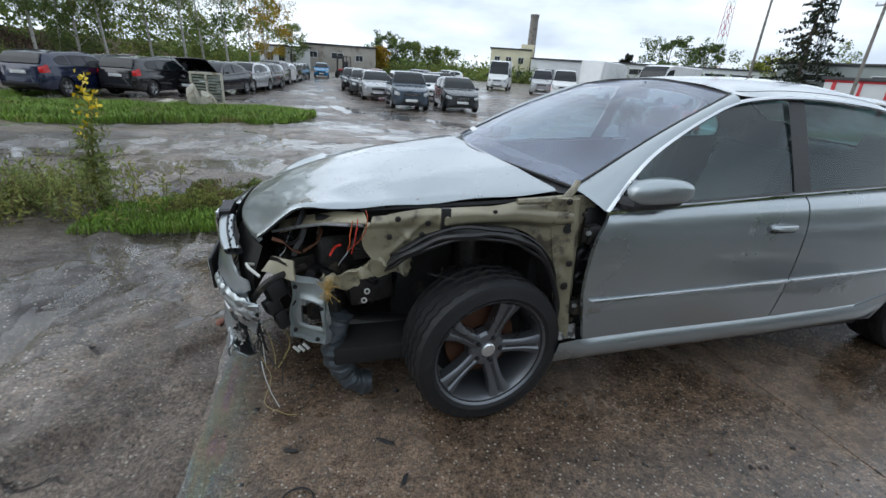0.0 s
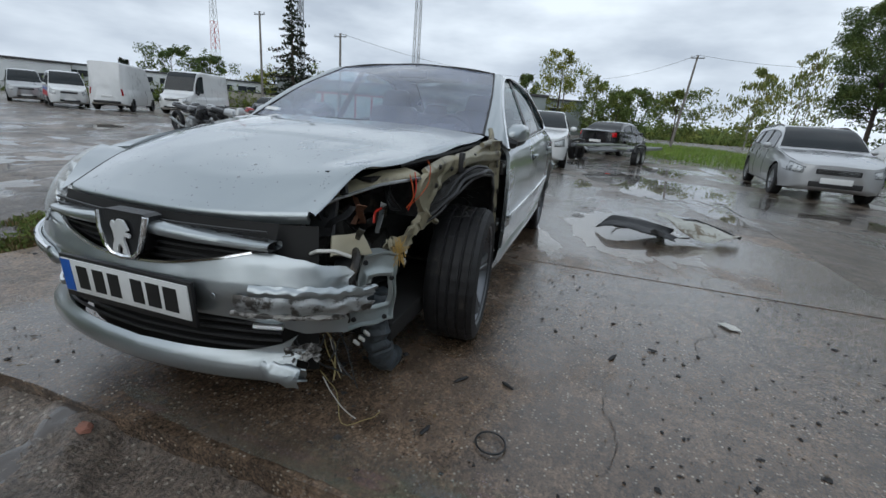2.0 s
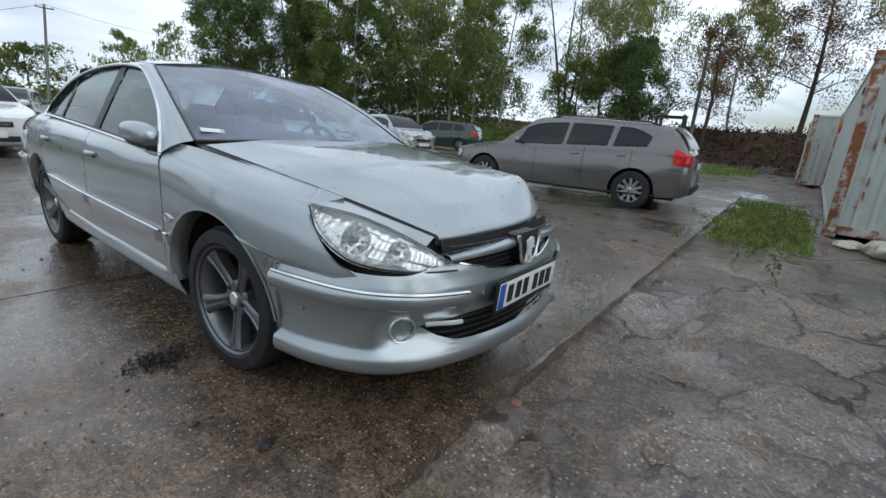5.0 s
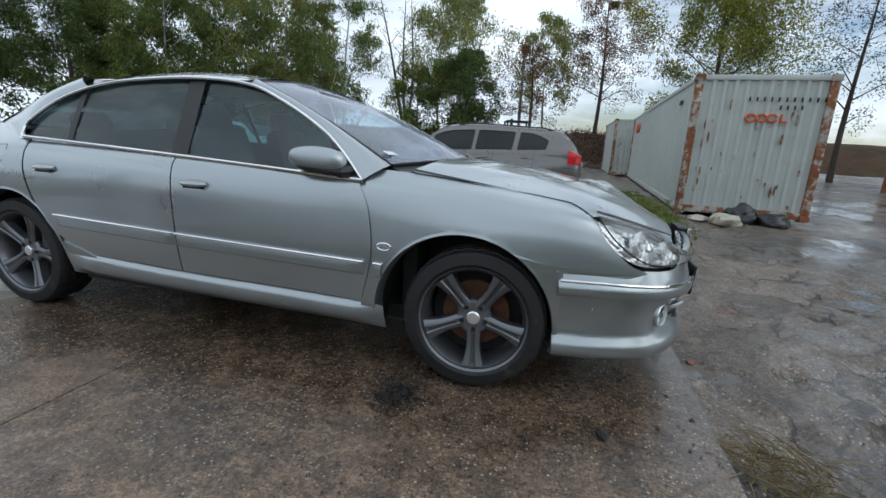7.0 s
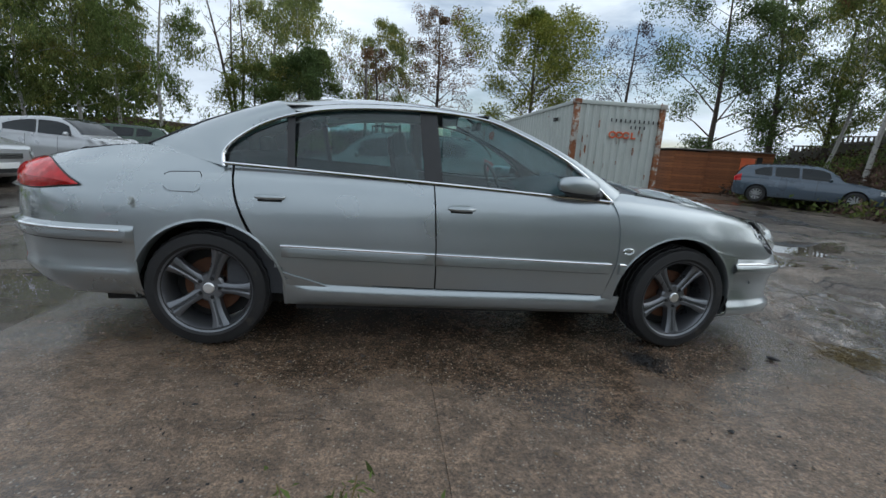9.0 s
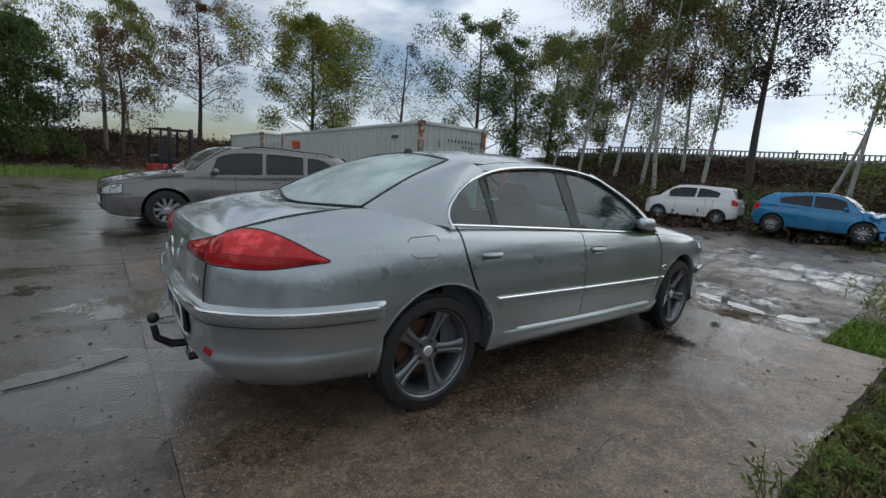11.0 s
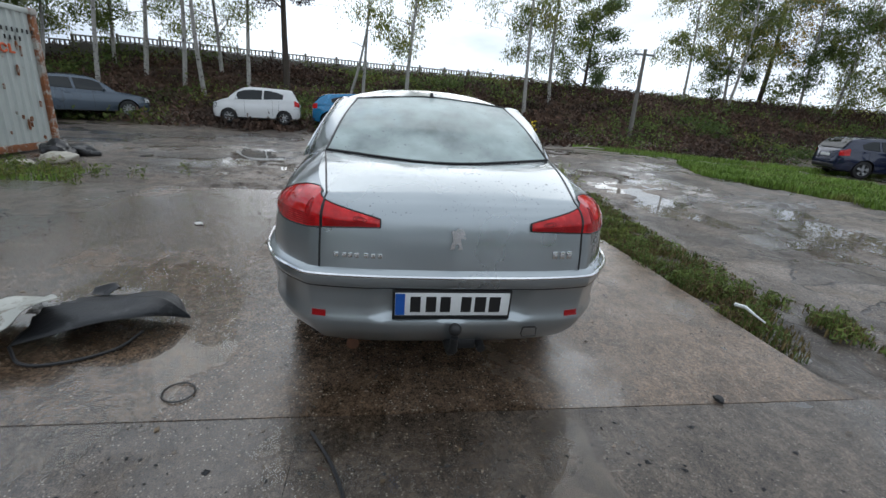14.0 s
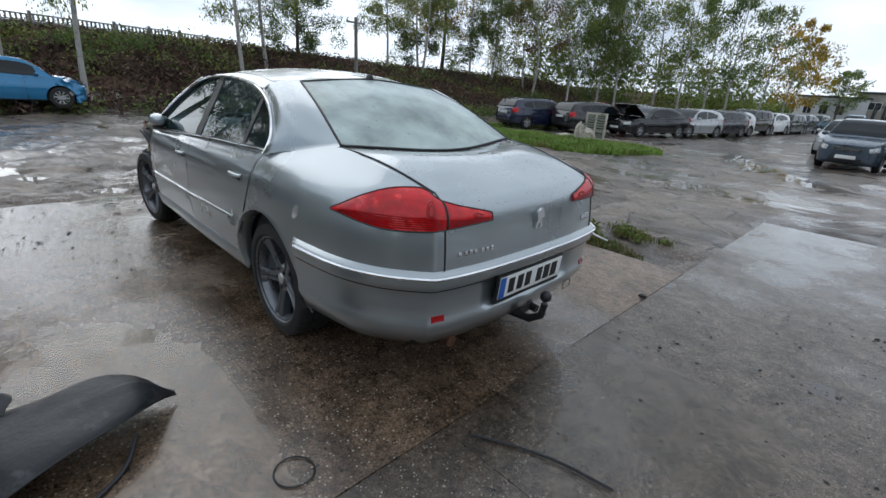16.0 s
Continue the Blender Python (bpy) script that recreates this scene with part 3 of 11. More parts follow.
def window_sheet(bm, x0, x1, side, lean=0.0, inset=0.012, nu=24, nv=10, depth=-0.012):
    """Glass between the belt and the curved window line, from x0 to x1."""
    def f(u, v):
        x = x0 + (x1 - x0) * u
        s = s_at_x(x)
        zt = float(WIN(s)[1]) - inset
        zb = belt(x) + 0.004
        z = zb + (max(zt, zb + 0.001) - zb) * v
        return glasshouse(x + lean * (z - 0.97), z, side, depth)
    grid(bm, f, nu, nv)


WS_BASE = arc3((0.955, 0.74, 0.982), (1.13, 0.0, 1.005), (0.955, -0.74, 0.982))
WS_TOP = arc3((0.135, 0.578, 1.364), (0.075, 0.0, 1.412), (0.135, -0.578, 1.364))
WS_L = arc3((0.955, 0.74, 0.982), (0.56, 0.672, 1.186), (0.135, 0.578, 1.364))
WS_R = arc3((0.955, -0.74, 0.982), (0.56, -0.672, 1.186), (0.135, -0.578, 1.364))
RW_BASE = arc3((-1.735, 0.632, 1.092), (-1.86, 0.0, 1.062), (-1.735, -0.632, 1.092))
RW_TOP = arc3((-1.10, 0.50, 1.366), (-1.075, 0.0, 1.402), (-1.10, -0.50, 1.366))
RW_L = arc3((-1.735, 0.632, 1.092), (-1.43, 0.572, 1.243), (-1.10, 0.50, 1.366))
RW_R = arc3((-1.735, -0.632, 1.092), (-1.43, -0.572, 1.243), (-1.10, -0.50, 1.366))


def hero_upper():
    # roof: from the windscreen's top edge back to the rear window's
    bm = bmesh.new()
    mid = fspline([(0, 1.412), (0.3, 1.447), (0.6, 1.452), (0.85, 1.428), (1, 1.402)])
    def roof(u, v):
        t = 1 - 2 * v
        side = 1 if t >= 0 else -1
        a, b = WS_TOP(v), RW_TOP(v)
        x = a[0] + (b[0] - a[0]) * u
        e0 = win_edge(s_at_x(min(max(0.135 - 1.235 * u, -1.1), 0.135)), side, 0.0)
        ey, ez = abs(e0.y), e0.z
        # at both ends the rail is narrower, by the pillars' width
        k = max(0.0, 1 - u / 0.12) if u < 0.12 else max(0.0, (u - 0.80) / 0.20) ** 1.4
        ey = ey * (1 - k) + (0.578 if u < 0.5 else 0.50) * k
        ez = ez * (1 - k) + (1.364 if u < 0.5 else 1.366) * k
        z = mid(u) - (mid(u) - ez - 0.004) * abs(t) ** 2.6
        return Vector((x, t * ey, z))
    grid(bm, roof, 40, 40)
    roof_ob = part("roof", bm, M_SILVER, hero)
    # seams along the roof
    for side in (-1, 1):
        bm = bmesh.new()
        pts = []
        for i in range(25):
            p = roof(0.06 + 0.74 * i / 24, 0.5 - side * 0.435)
            pts.append(p + Vector((0, 0, -0.0015)))
        tube(bm, pts, 0.0032, 5)
        part("roof_strip", bm, M_BLACK, roof_ob)
    # glass
    bm = bmesh.new()
    grid(bm, coons(WS_BASE, WS_TOP, WS_L, WS_R), 28, 20)
    for v in bm.verts:
        v.co.z += 0.018 * (1 - (v.co.y / 0.72) ** 2) * math.sin(math.pi * min(1, max(0, (v.co.x - 0.1) / 0.95)))
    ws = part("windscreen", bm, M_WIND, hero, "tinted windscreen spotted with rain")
    ws.visible_shadow = False
    bm = bmesh.new()
    grid(bm, coons(RW_BASE, RW_TOP, RW_L, RW_R), 28, 20)
    for v in bm.verts:
        v.co.z += 0.022 * (1 - (v.co.y / 0.62) ** 2) * math.sin(math.pi * min(1, max(0, (-1.08 - v.co.x) / 0.75)))
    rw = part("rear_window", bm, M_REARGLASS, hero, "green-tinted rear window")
    rw.visible_shadow = False
    for edge, own in (((WS_L, WS_R, WS_BASE, WS_TOP), ws), ((RW_L, RW_R, RW_BASE, RW_TOP), rw)):
        bm = bmesh.new()
        for c in edge:
            tube(bm, [Vector(c(i / 20)) for i in range(21)], 0.007, 6)
        part("rubber_seal", bm, M_BLACK, own)
    for side in (-1, 1):
        # side panes
        for x0, x1, lean in ((0.80, -0.125, -0.06), (-0.225, -0.925, -0.06), (-0.965, -1.27, -0.06)):
            bm = bmesh.new()
            window_sheet(bm, x0, x1, side, 0.0)
            pane = part("side_window", bm, M_GLASS, hero, "tinted side window")
            pane.visible_shadow = False
        # black pillar covers
        for x0, x1 in ((-0.125, -0.225), (-0.925, -0.965)):
            bm = bmesh.new()
            def cover(u, v):
                x = x0 + (x1 - x0) * u
                zt = float(WIN(s_at_x(x))[1]) - 0.006
                z = belt(x) + (zt - belt(x)) * v
                return glasshouse(x - 0.085 * (z - 0.97), z, side, -0.006)
            grid(bm, cover, 3, 10)
            part("pillar_cover", bm, M_BLACK, hero, "glossy black pillar")
        # mirror triangle
        bm = bmesh.new()
        a, b, c = glasshouse(0.855, 0.925, side, -0.004), glasshouse(0.70, 0.94, side, -0.004), glasshouse(0.70, 1.055, side, -0.004)
        bm.faces.new([bm.verts.new(p) for p in (a, b, c)])
        part("mirror_triangle", bm, M_BLACK, hero)
        # chrome line all round the side windows
        bm = bmesh.new()
        def chrome(u, v):
            s = 8.0 * u
            p = win_edge(s, side, 0.002)
            q = win_edge(min(s + 0.02, 8.0), side, 0.002) - win_edge(max(s - 0.02, 0), side, 0.002)
            n = Vector((0, side * 0.89, 0.45)).cross(q).normalized() * side
            return p + n * (0.017 * (v - 0.5))
        grid(bm, chrome, 90, 1)
        tube(bm, [win_edge(8.0 * i / 80, side, 0.011) for i in range(81)], 0.0085, 6)
        tube(bm, [glasshouse(0.868 - 2.153 * i / 40, belt(0.868 - 2.153 * i / 40) - 0.004, side, 0.012) for i in range(41)], 0.0085, 6)
        part("window_trim", bm, M_CHROME, hero, "bright chrome window trim")
        # belt filler under the chrome
        bm = bmesh.new()
        def sillstrip(u, v):
            x = 0.868 - 2.153 * u
            p = on_side(x, skin(q_side(x, 6), 6).z - 0.004, side, -0.004)
            g = glasshouse(x, belt(x) + 0.006, side, -0.008)
            return p.lerp(g, v)
        grid(bm, sillstrip, 40, 1)
        part("belt_seal", bm, M_BLACK, hero)
        # windscreen pillar
        ws = WS_L if side > 0 else WS_R
        c0 = lambda u: np.array(win_edge(s_at_x(0.868 - 0.733 * u), side, 0.008))
        c1 = lambda u: np.array(ws(u))
        bm = bmesh.new()
        grid(bm, lambda u, v: Vector((1 - v) * c0(u) + v * c1(u)) + Vector((0.018 * v * (1 - v) * 4, side * 0.018 * v * (1 - v) * 4, 0.012 * 4 * v * (1 - v))), 24, 6)
        # foot of the pillar, down to the wing
        if True:
            p0, p1 = Vector(c0(0)), Vector(c1(0))
            w1 = skin(q_side(0.93, 6), 6, side)
            d1 = skin(q_side(0.87, 5.6), 5.6, side)
            vv = [bm.verts.new(p) for p in (p0, p1, w1, d1)]
            bm.faces.new(vv)
        part("windscreen_pillar", bm, M_SILVER, hero, weld=0.002)
        # rear pillar, down to the shoulder
        rwc = RW_L if side > 0 else RW_R
        bm = bmesh.new()
        def pillar(u, v):
            # u: down the pillar; v: from the side window to the rear window
            a = win_edge(6.0 + 2.0 * u, side, 0.004)
            b = Vector(rwc(1 - u))
            if u > 0.999:
                pass
            c = a.lerp(b, v)
            n = Vector((-0.3, side * 0.8, 0.5)).normalized()
            return c + n * (0.05 * 4 * v * (1 - v) * (1 - u * u))
        grid(bm, pillar, 24, 10)
        def foot(u, v):
            top = pillar(1.0, u)
            x = -1.285 + (-1.735 + 1.285) * u
            low = skin(q_side(x, 6), 6, side)
            return top.lerp(low, v)
        grid(bm, foot, 10, 2)
        part("rear_pillar", bm, M_SILVER, hero, weld=0.004, sharp=60)
        # door mirrors, folded in along the windows
        bm = bmesh.new()
        bmesh.ops.create_uvsphere(bm, u_segments=28, v_segments=16, radius=1.0)
        sq = lambda t, e: math.copysign(abs(t) ** e, t)
        for v in bm.verts:
            x, y, z = v.co
            rise = 0.062 * (1 - 0.16 * max(0.0, -x))
            v.co = Vector((0.652 + 0.132 * sq(x, 0.8), side * (0.872 + 0.052 * sq(y, 0.7) - 0.018 * x), 0.990 + (rise * sq(z, 0.75) if z > 0 else 0.040 * sq(z, 0.6)) - 0.012 * x))
        housing = part("door_mirror", bm, M_SILVER, hero, "silver door mirror folded in on a black foot")
        bm = bmesh.new()
        def mglass(u, v):
            return Vector((0.56 + 0.19 * u, side * (0.822 + 0.006 * math.sin(math.pi * u)), 0.958 + 0.075 * v))
        grid(bm, mglass, 4, 3)
        part("mirror_glass", bm, M_CHROME, housing)
        bm = bmesh.new()
        bmesh.ops.create_uvsphere(bm, u_segments=20, v_segments=10, radius=1.0)
        for v in bm.verts:
            x, y, z = v.co
            v.co = Vector((0.672 + 0.118 * sq(x, 0.7), side * (0.868 + 0.042 * sq(y, 0.7) - 0.02 * x), 0.952 + 0.024 * sq(z, 0.8) - 0.016 * x))
        tube(bm, [(0.80, side * 0.815, 0.952), (0.785, side * 0.845, 0.945), (0.765, side * 0.872, 0.942), (0.74, side * 0.872, 0.945)], [0.030, 0.030, 0.026, 0.022], 10)
        part("mirror_foot", bm, M_BLACK, housing)
    # aerial
    bm = bmesh.new()
    box(bm, (-1.06, 0, 1.418), (0.075, 0.028, 0.036), None, 0.008, 0.55)
    part("aerial", bm, M_BLACK, roof_ob)


hero_upper()

# -------- bonnet, boot lid, bumpers
HOOD_SIDE = spline([(0, (2.225, 0.462, 0.725)), (0.3, (1.92, 0.592, 0.815)), (0.6, (1.55, 0.69, 0.89)), (1, (1.075, 0.765, 0.965))])

HOOD_TORN = spline([(0, (2.172, 0.504, 0.748)), (0.16, (2.03, 0.570, 0.874)), (0.30, (1.90, 0.608, 0.892)), (0.42, (1.751, 0.644, 0.903)), (0.7, (1.42, 0.695, 0.940)), (1, (1.045, 0.744, 0.984))])

LAMP_TOP = spline([(0, (1.884, -0.768, 0.832)), (0.35, (2.045, -0.652, 0.795)), (0.7, (2.20, -0.535, 0.718)), (1, (2.327, -0.441, 0.636))])
LAMP_LOW = spline([(0, (1.884, -0.772, 0.826)), (0.22, (1.965, -0.790, 0.735)), (0.45, (2.085, -0.738, 0.652)), (0.72, (2.225, -0.59, 0.616)), (1, (2.33, -0.441, 0.620))])


def hood_point(u, v, lift=0.0):
    """u from the front edge to the windscreen, v across from the car's right to its left."""
    a = HOOD_SIDE(u)
    t = 2 * v - 1
    x = a[0] + 0.05 * (1 - t * t) * (1 if u > 0.5 else (1 - u)) * (1 - 0.4 * u)
    y = a[1] * t
    crown = 0.035 + 0.035 * math.sin(math.pi * min(u, 1.0) * 0.9)
    z = a[2] + crown * (1 - abs(t) ** 2.4) * min(1.0, u * 5 + 0.25)
    # two soft ridges run along the bonnet
    z += 0.004 * math.exp(-((abs(t) - 0.62) / 0.14) ** 2) * min(1, u * 2.5)
    # the torn side is bent up at the front and the corner hangs down
    w = max(0.0, t) ** 2.6
    b = HOOD_TORN(u)
    edge = max(0.0, -t) ** 6
    return Vector((x + (b[0] - a[0]) * w, y + (b[1] - a[1]) * w + 0.017 * edge, z + (b[2] - a[2]) * w + 0.007 * edge))


def figure(c, face, k):
    """A badge's figure as one plain cut-out shape."""
    out = [(-0.030, 0.030), (-0.018, 0.048), (0.004, 0.050), (0.016, 0.036), (0.026, 0.044), (0.034, 0.030), (0.026, 0.008), (0.024, -0.016), (0.032, -0.034), (0.036, -0.056), (0.016, -0.056), (0.010, -0.034), (0.002, -0.026), (-0.008, -0.040), (-0.004, -0.056), (-0.026, -0.056), (-0.022, -0.036), (-0.014, -0.014), (-0.018, 0.000), (-0.038, -0.004), (-0.040, 0.006), (-0.022, 0.012), (-0.036, 0.020)]
    bm = bmesh.new()
    f = bm.faces.new([bm.verts.new(c + Vector((0, -y * k * face, z * k))) for y, z in out])
    e = bmesh.ops.extrude_face_region(bm, geom=[f])
    bmesh.ops.translate(bm, verts=[v for v in e["geom"] if isinstance(v, bmesh.types.BMVert)], vec=(0.007 * face, 0, 0))
    return bm


def hero_top():
    bm = bmesh.new()
    grid(bm, lambda u, v: hood_point(u, v), 40, 40)
    # the leading edge turns down, and the left flank ends in a drooping lip
    def nose(u, v):
        p = hood_point(0, u)
        return p + Vector((0.012 * math.sin(v * 3.0) - 0.004 * v, 0, -0.030 * v - 0.012 * v * v))
    grid(bm, nose, 40, 4)
    def flank(u, v):
        p = hood_point(u, 1.0)
        fall = 0.012 + 0.004 * math.sin(23 * u)
        return p + Vector((0, 0.022 * math.sin(v * 1.6), -fall * v))
    grid(bm, flank, 40, 4)
    hood = part("bonnet", thicken(bm, 0.02), M_SILVER, hero, "silver grey bonnet with rain drops and a bent corner", weld=0.002, sharp=50)
    # dark gap below the right-hand edge
    bm = bmesh.new()
    tube(bm, [hood_point(i / 24, 0.0) + Vector((0, -0.009, -0.008)) for i in range(25)], 0.0065, 6)
    part("bonnet_gap", bm, M_BLACK, hood)
    # strip of wing between bonnet and side on the right
    bm = bmesh.new()
    def shelf(u, v):
        a = hood_point(u, 0.0) + Vector((0, -0.017, -0.006))
        if a.x < 1.884:
            w = 6.0 - 1.15 * min(1.0, max(0.0, (a.x - 1.78) / 0.104))
            b = skin(q_side(a.x, w), w, -1) + Vector((0, -0.002, 0.004))
        else:
            b = Vector(LAMP_TOP((a.x - 1.884) / (2.327 - 1.884)))
        return a.lerp(b, v)
    grid(bm, shelf, 40, 2)
    part("wing_shelf", bm, M_SILVER, hero)
    # cowl
    bm = bmesh.new()
    def cowl(u, v):
        a = hood_point(1.0, 1 - u) + Vector((0, 0, -0.012))
        b = Vector(WS_BASE(u)) + Vector((-0.02, 0, 0.002))
        return a.lerp(b, v) + Vector((0, 0, -0.018 * math.sin(math.pi * v)))
    grid(bm, cowl, 30, 4)
    part("cowl", bm, M_BLACK, hero)
    # boot lid
    bm = bmesh.new()
    qc = len(SIDE) - 1
    qs = q_at(y=0.585)
    def rear(u, v):
        t = 2 * u - 1
        q = qc - (qc - qs) * abs(t)
        return skin(q, 3.03 + 2.97 * v, 1 if t >= 0 else -1)
    grid(bm, rear, 44, 16)
    def lid(u, v):
        t = 2 * u - 1
        q = qc - (qc - qs) * abs(t)
        a = skin(q, 6.0, 1 if t >= 0 else -1)
        b = Vector(RW_BASE(1 - u)) + Vector((-0.012, 0, -0.006))
        p = a.lerp(b, v)
        z0, z1 = a.z, b.z
        p.z = z0 + (z1 - z0) * (v + 0.30 * math.sin(math.pi * v) * (1 - 0.4 * t * t)) + 0.02 * math.sin(math.pi * v) * (1 - t * t)
        return p
    grid(bm, lid, 44, 20)
    boot = part("boot_lid", thicken(bm, 0.02), M_SILVER, hero, "silver grey boot lid with rain drops", weld=0.002, sharp=60)
    for side in (-1, 1):
        bm = bmesh.new()
        def shelf2(u, v):
            a = lid((side + 1) / 2, u)
            x = a.x
            b = skin(q_side(max(x, -2.18), 6), 6, side) if x > -2.18 else skin(q_at(y=0.585) - 1.0 * (x + 2.34) / 0.16 * 0.5, 6, side)
            return a.lerp(b, v) + Vector((0, side * 0.006 * (1 - v), -0.002))
        grid(bm, shelf2, 24, 2)
        part("rear_shoulder", bm, M_SILVER, hero)
        bm = bmesh.new()
        tube(bm, [lid((side + 1) / 2, i / 16) + Vector((0, side * 0.004, 0.000)) for i in range(17)] , 0.005, 5)
        tube(bm, [rear((side + 1) / 2, i / 10) + Vector((0, side * 0.003, 0)) for i in range(11)], 0.0045, 5)
        part("boot_gap", bm, M_BLACK, boot)
        # tail lamps wrap round the corner; one piece on the lid, one on the quarter
        low = fspline([(0, 0.858), (0.2, 0.850), (0.45, 0.842), (0.7, 0.838), (1, 0.868)])
        top = fspline([(0, 0.892), (0.03, 0.903), (0.16, 0.937), (0.34, 0.976), (0.52, 0.992), (0.72, 0.985), (0.88, 0.945), (1, 0.876)])
        q_in, q_out = q_at(y=0.335), q_at(x=-1.985)
        cut = 0.0
        for i in range(101):
            if q_in + (q_out - q_in) * i / 100 > qs:
                cut = i / 100
        for s0, s1 in ((0.0, cut - 0.004), (cut + 0.004, 1.0)):
            bm = bmesh.new()
            def lamp(u, v):
                s = s0 + (s1 - s0) * u
                q = q_in + (q_out - q_in) * s
                z = low(s) + (top(s) - low(s)) * v
                p = skin(q, v_at(q, z), side)
                n = (skin(q + 0.1, 4.2, side) - skin(q - 0.1, 4.2, side)).cross(Vector((0, 0, 1))).normalized()
                n = n if n.dot(Vector((p.x + 1.2, p.y, 0))) > 0 else -n
                return p + n * (0.007 + 0.010 * math.sin(math.pi * v) * min(1, 6 * s * (1 - s) + 0.2))
            grid(bm, lamp, 26, 10)
            lens = part("tail_lamp", thicken(bm, 0.02), M_TAIL, hero, "red tail lamp")
            bm = bmesh.new()
            tube(bm, [lamp(i / 20, 0) for i in range(21)] + [lamp(1, i / 6) for i in range(1, 7)] + [lamp(1 - i / 20, 1) for i in range(1, 21)] + [lamp(0, 1 - i / 6) for i in range(1, 7)], 0.0035, 5)
            part("lamp_seal", bm, M_BLACK, lens)
            for k in range(6):
                bm = bmesh.new()
                z = 0.08 + 0.055 * k
                tube(bm, [lamp(0.05 + 0.9 * i / 14, z) for i in range(15)], 0.0022, 4)
                part("lamp_rib", bm, M_TAILDARK, lens)
            for cu, r in (((0.30, 0.030),) if s0 == 0 else ((0.22, 0.045),)):
                bm = bmesh.new()
                c = lamp(cu, 0.58)
                for rr in (r, r * 0.6):
                    tube(bm, [lamp(cu + rr * 1.6 / (0.26 if s0 == 0 else 0.55) * 0.55 * math.cos(a), 0.56 + rr * 6.0 * math.sin(a) * 0.9) + Vector((0, 0, 0)) for a in [2 * math.pi * i / 24 for i in range(25)]], 0.0026, 4)
                part("lamp_ring", bm, M_TAILDARK, lens)
    # badges: a rampant figure's outline as a plain shape, and bars for the names
    bm = figure(Vector((-2.478, 0, 0.826)), -1, 0.9)
    part("badge", bm, M_CHROME, boot, "chrome badge")
    for y0, n, w in ((0.515, 7, 0.020), (-0.455, 3, 0.024)):
        for i in range(n):
            bm = bmesh.new()
            y = y0 - i * (w + 0.010)
            q = q_at(y=abs(y))
            p = skin(q, v_at(q, 0.735 if n == 7 else 0.75), 1 if y > 0 else -1)
            box(bm, (p.x - 0.003, p.y, p.z), (0.006, w, 0.022 if n == 7 else 0.036), None, 0.002)
            part("badge_bar", bm, M_CHROME, boot)


hero_top()


# ---------------------------------------------------------------- ground
def wet_ground(name, dry, wet, scale, puddle_at, bump=0.5, grain=90.0, stones=0.0, soil=None, wet_rough=0.12, dry_rough=0.75, film=0.0, blotch=1.0, specks=0.58, depth=0.012, ribs=0.0, glaze=0.63, plates=0.0, lane=None):
    """Wet ground: damp patches, thin sheets of water, grit, crust plates and relief."""
    m = bpy.data.materials.new(name)
    m.use_nodes = True
    nt = m.node_tree
    b = nt.nodes["Principled BSDF"]
    L = nt.links.new
    geo = nt.nodes.new("ShaderNodeNewGeometry")
    def noise_node(sc, det=6.0, rough=0.6):
        n = nt.nodes.new("ShaderNodeTexNoise")
        n.inputs["Scale"].default_value, n.inputs["Detail"].default_value, n.inputs["Roughness"].default_value = sc, det, rough
        L(geo.outputs["Position"], n.inputs["Vector"])
        return n
    def ramp(src, a, c, lo=0.0, hi=1.0):
        r = nt.nodes.new("ShaderNodeMapRange")
        r.inputs[1].default_value, r.inputs[2].default_value, r.inputs[3].default_value, r.inputs[4].default_value = a, c, lo, hi
        r.interpolation_type = "SMOOTHSTEP"
        L(src, r.inputs[0])
        return r.outputs[0]
    def mixc(f, a, c):
        x = nt.nodes.new("ShaderNodeMixRGB")
        if f is not None:
            L(f, x.inputs[0])
        for k, v in ((1, a), (2, c)):
            if isinstance(v, tuple):
                x.inputs[k].default_value = (*v, 1)
            else:
                L(v, x.inputs[k])
        return x
    big = noise_node(scale, 7.0, 0.6)
    mid = noise_node(scale * 5, 6.0, 0.65)
    fine = noise_node(grain, 4.0, 0.7)
    damp = big.outputs["Fac"]
    if lane:
        # one side of the slab has dried more than the other
        sep_y = nt.nodes.new("ShaderNodeSeparateXYZ")
        L(geo.outputs["Position"], sep_y.inputs[0])
        more = nt.nodes.new("ShaderNodeMath")
        L(damp, more.inputs[0])
        L(ramp(sep_y.outputs["Y"], *lane), more.inputs[1])
        damp = more.outputs[0]
    wetness = ramp(damp, puddle_at - 0.10, puddle_at + 0.03)
    c1 = mixc(wetness, dry, wet)
    c2 = mixc(ramp(mid.outputs["Fac"], 0.35, 0.75), c1.outputs[0], tuple(0.62 * a for a in dry))
    c2.inputs[0].default_value = 0.5
    mul = nt.nodes.new("ShaderNodeVectorMath")
    mul.operation = "SCALE"
    L(c2.outputs[0], mul.inputs[0])
    L(ramp(fine.outputs["Fac"], 0.25, 0.75, 0.30, 1.75), mul.inputs["Scale"])
    # blotches the size of a hand, and crumbs
    for sc, lo, hi in ((9.0, 0.68, 1.22), (38.0, 0.70, 1.28)):
        sp = noise_node(sc, 3.0, 0.6)
        mm = nt.nodes.new("ShaderNodeVectorMath")
        mm.operation = "SCALE"
        L(mul.outputs[0], mm.inputs[0])
        L(ramp(sp.outputs["Fac"], 0.34, 0.66, 1 + (lo - 1) * blotch, 1 + (hi - 1) * blotch), mm.inputs["Scale"])
        mul = mm
    last = mul.outputs[0]
    if soil is not None:
        sn = noise_node(scale * 0.45, 8.0, 0.68)
        dark = nt.nodes.new("ShaderNodeMixRGB")
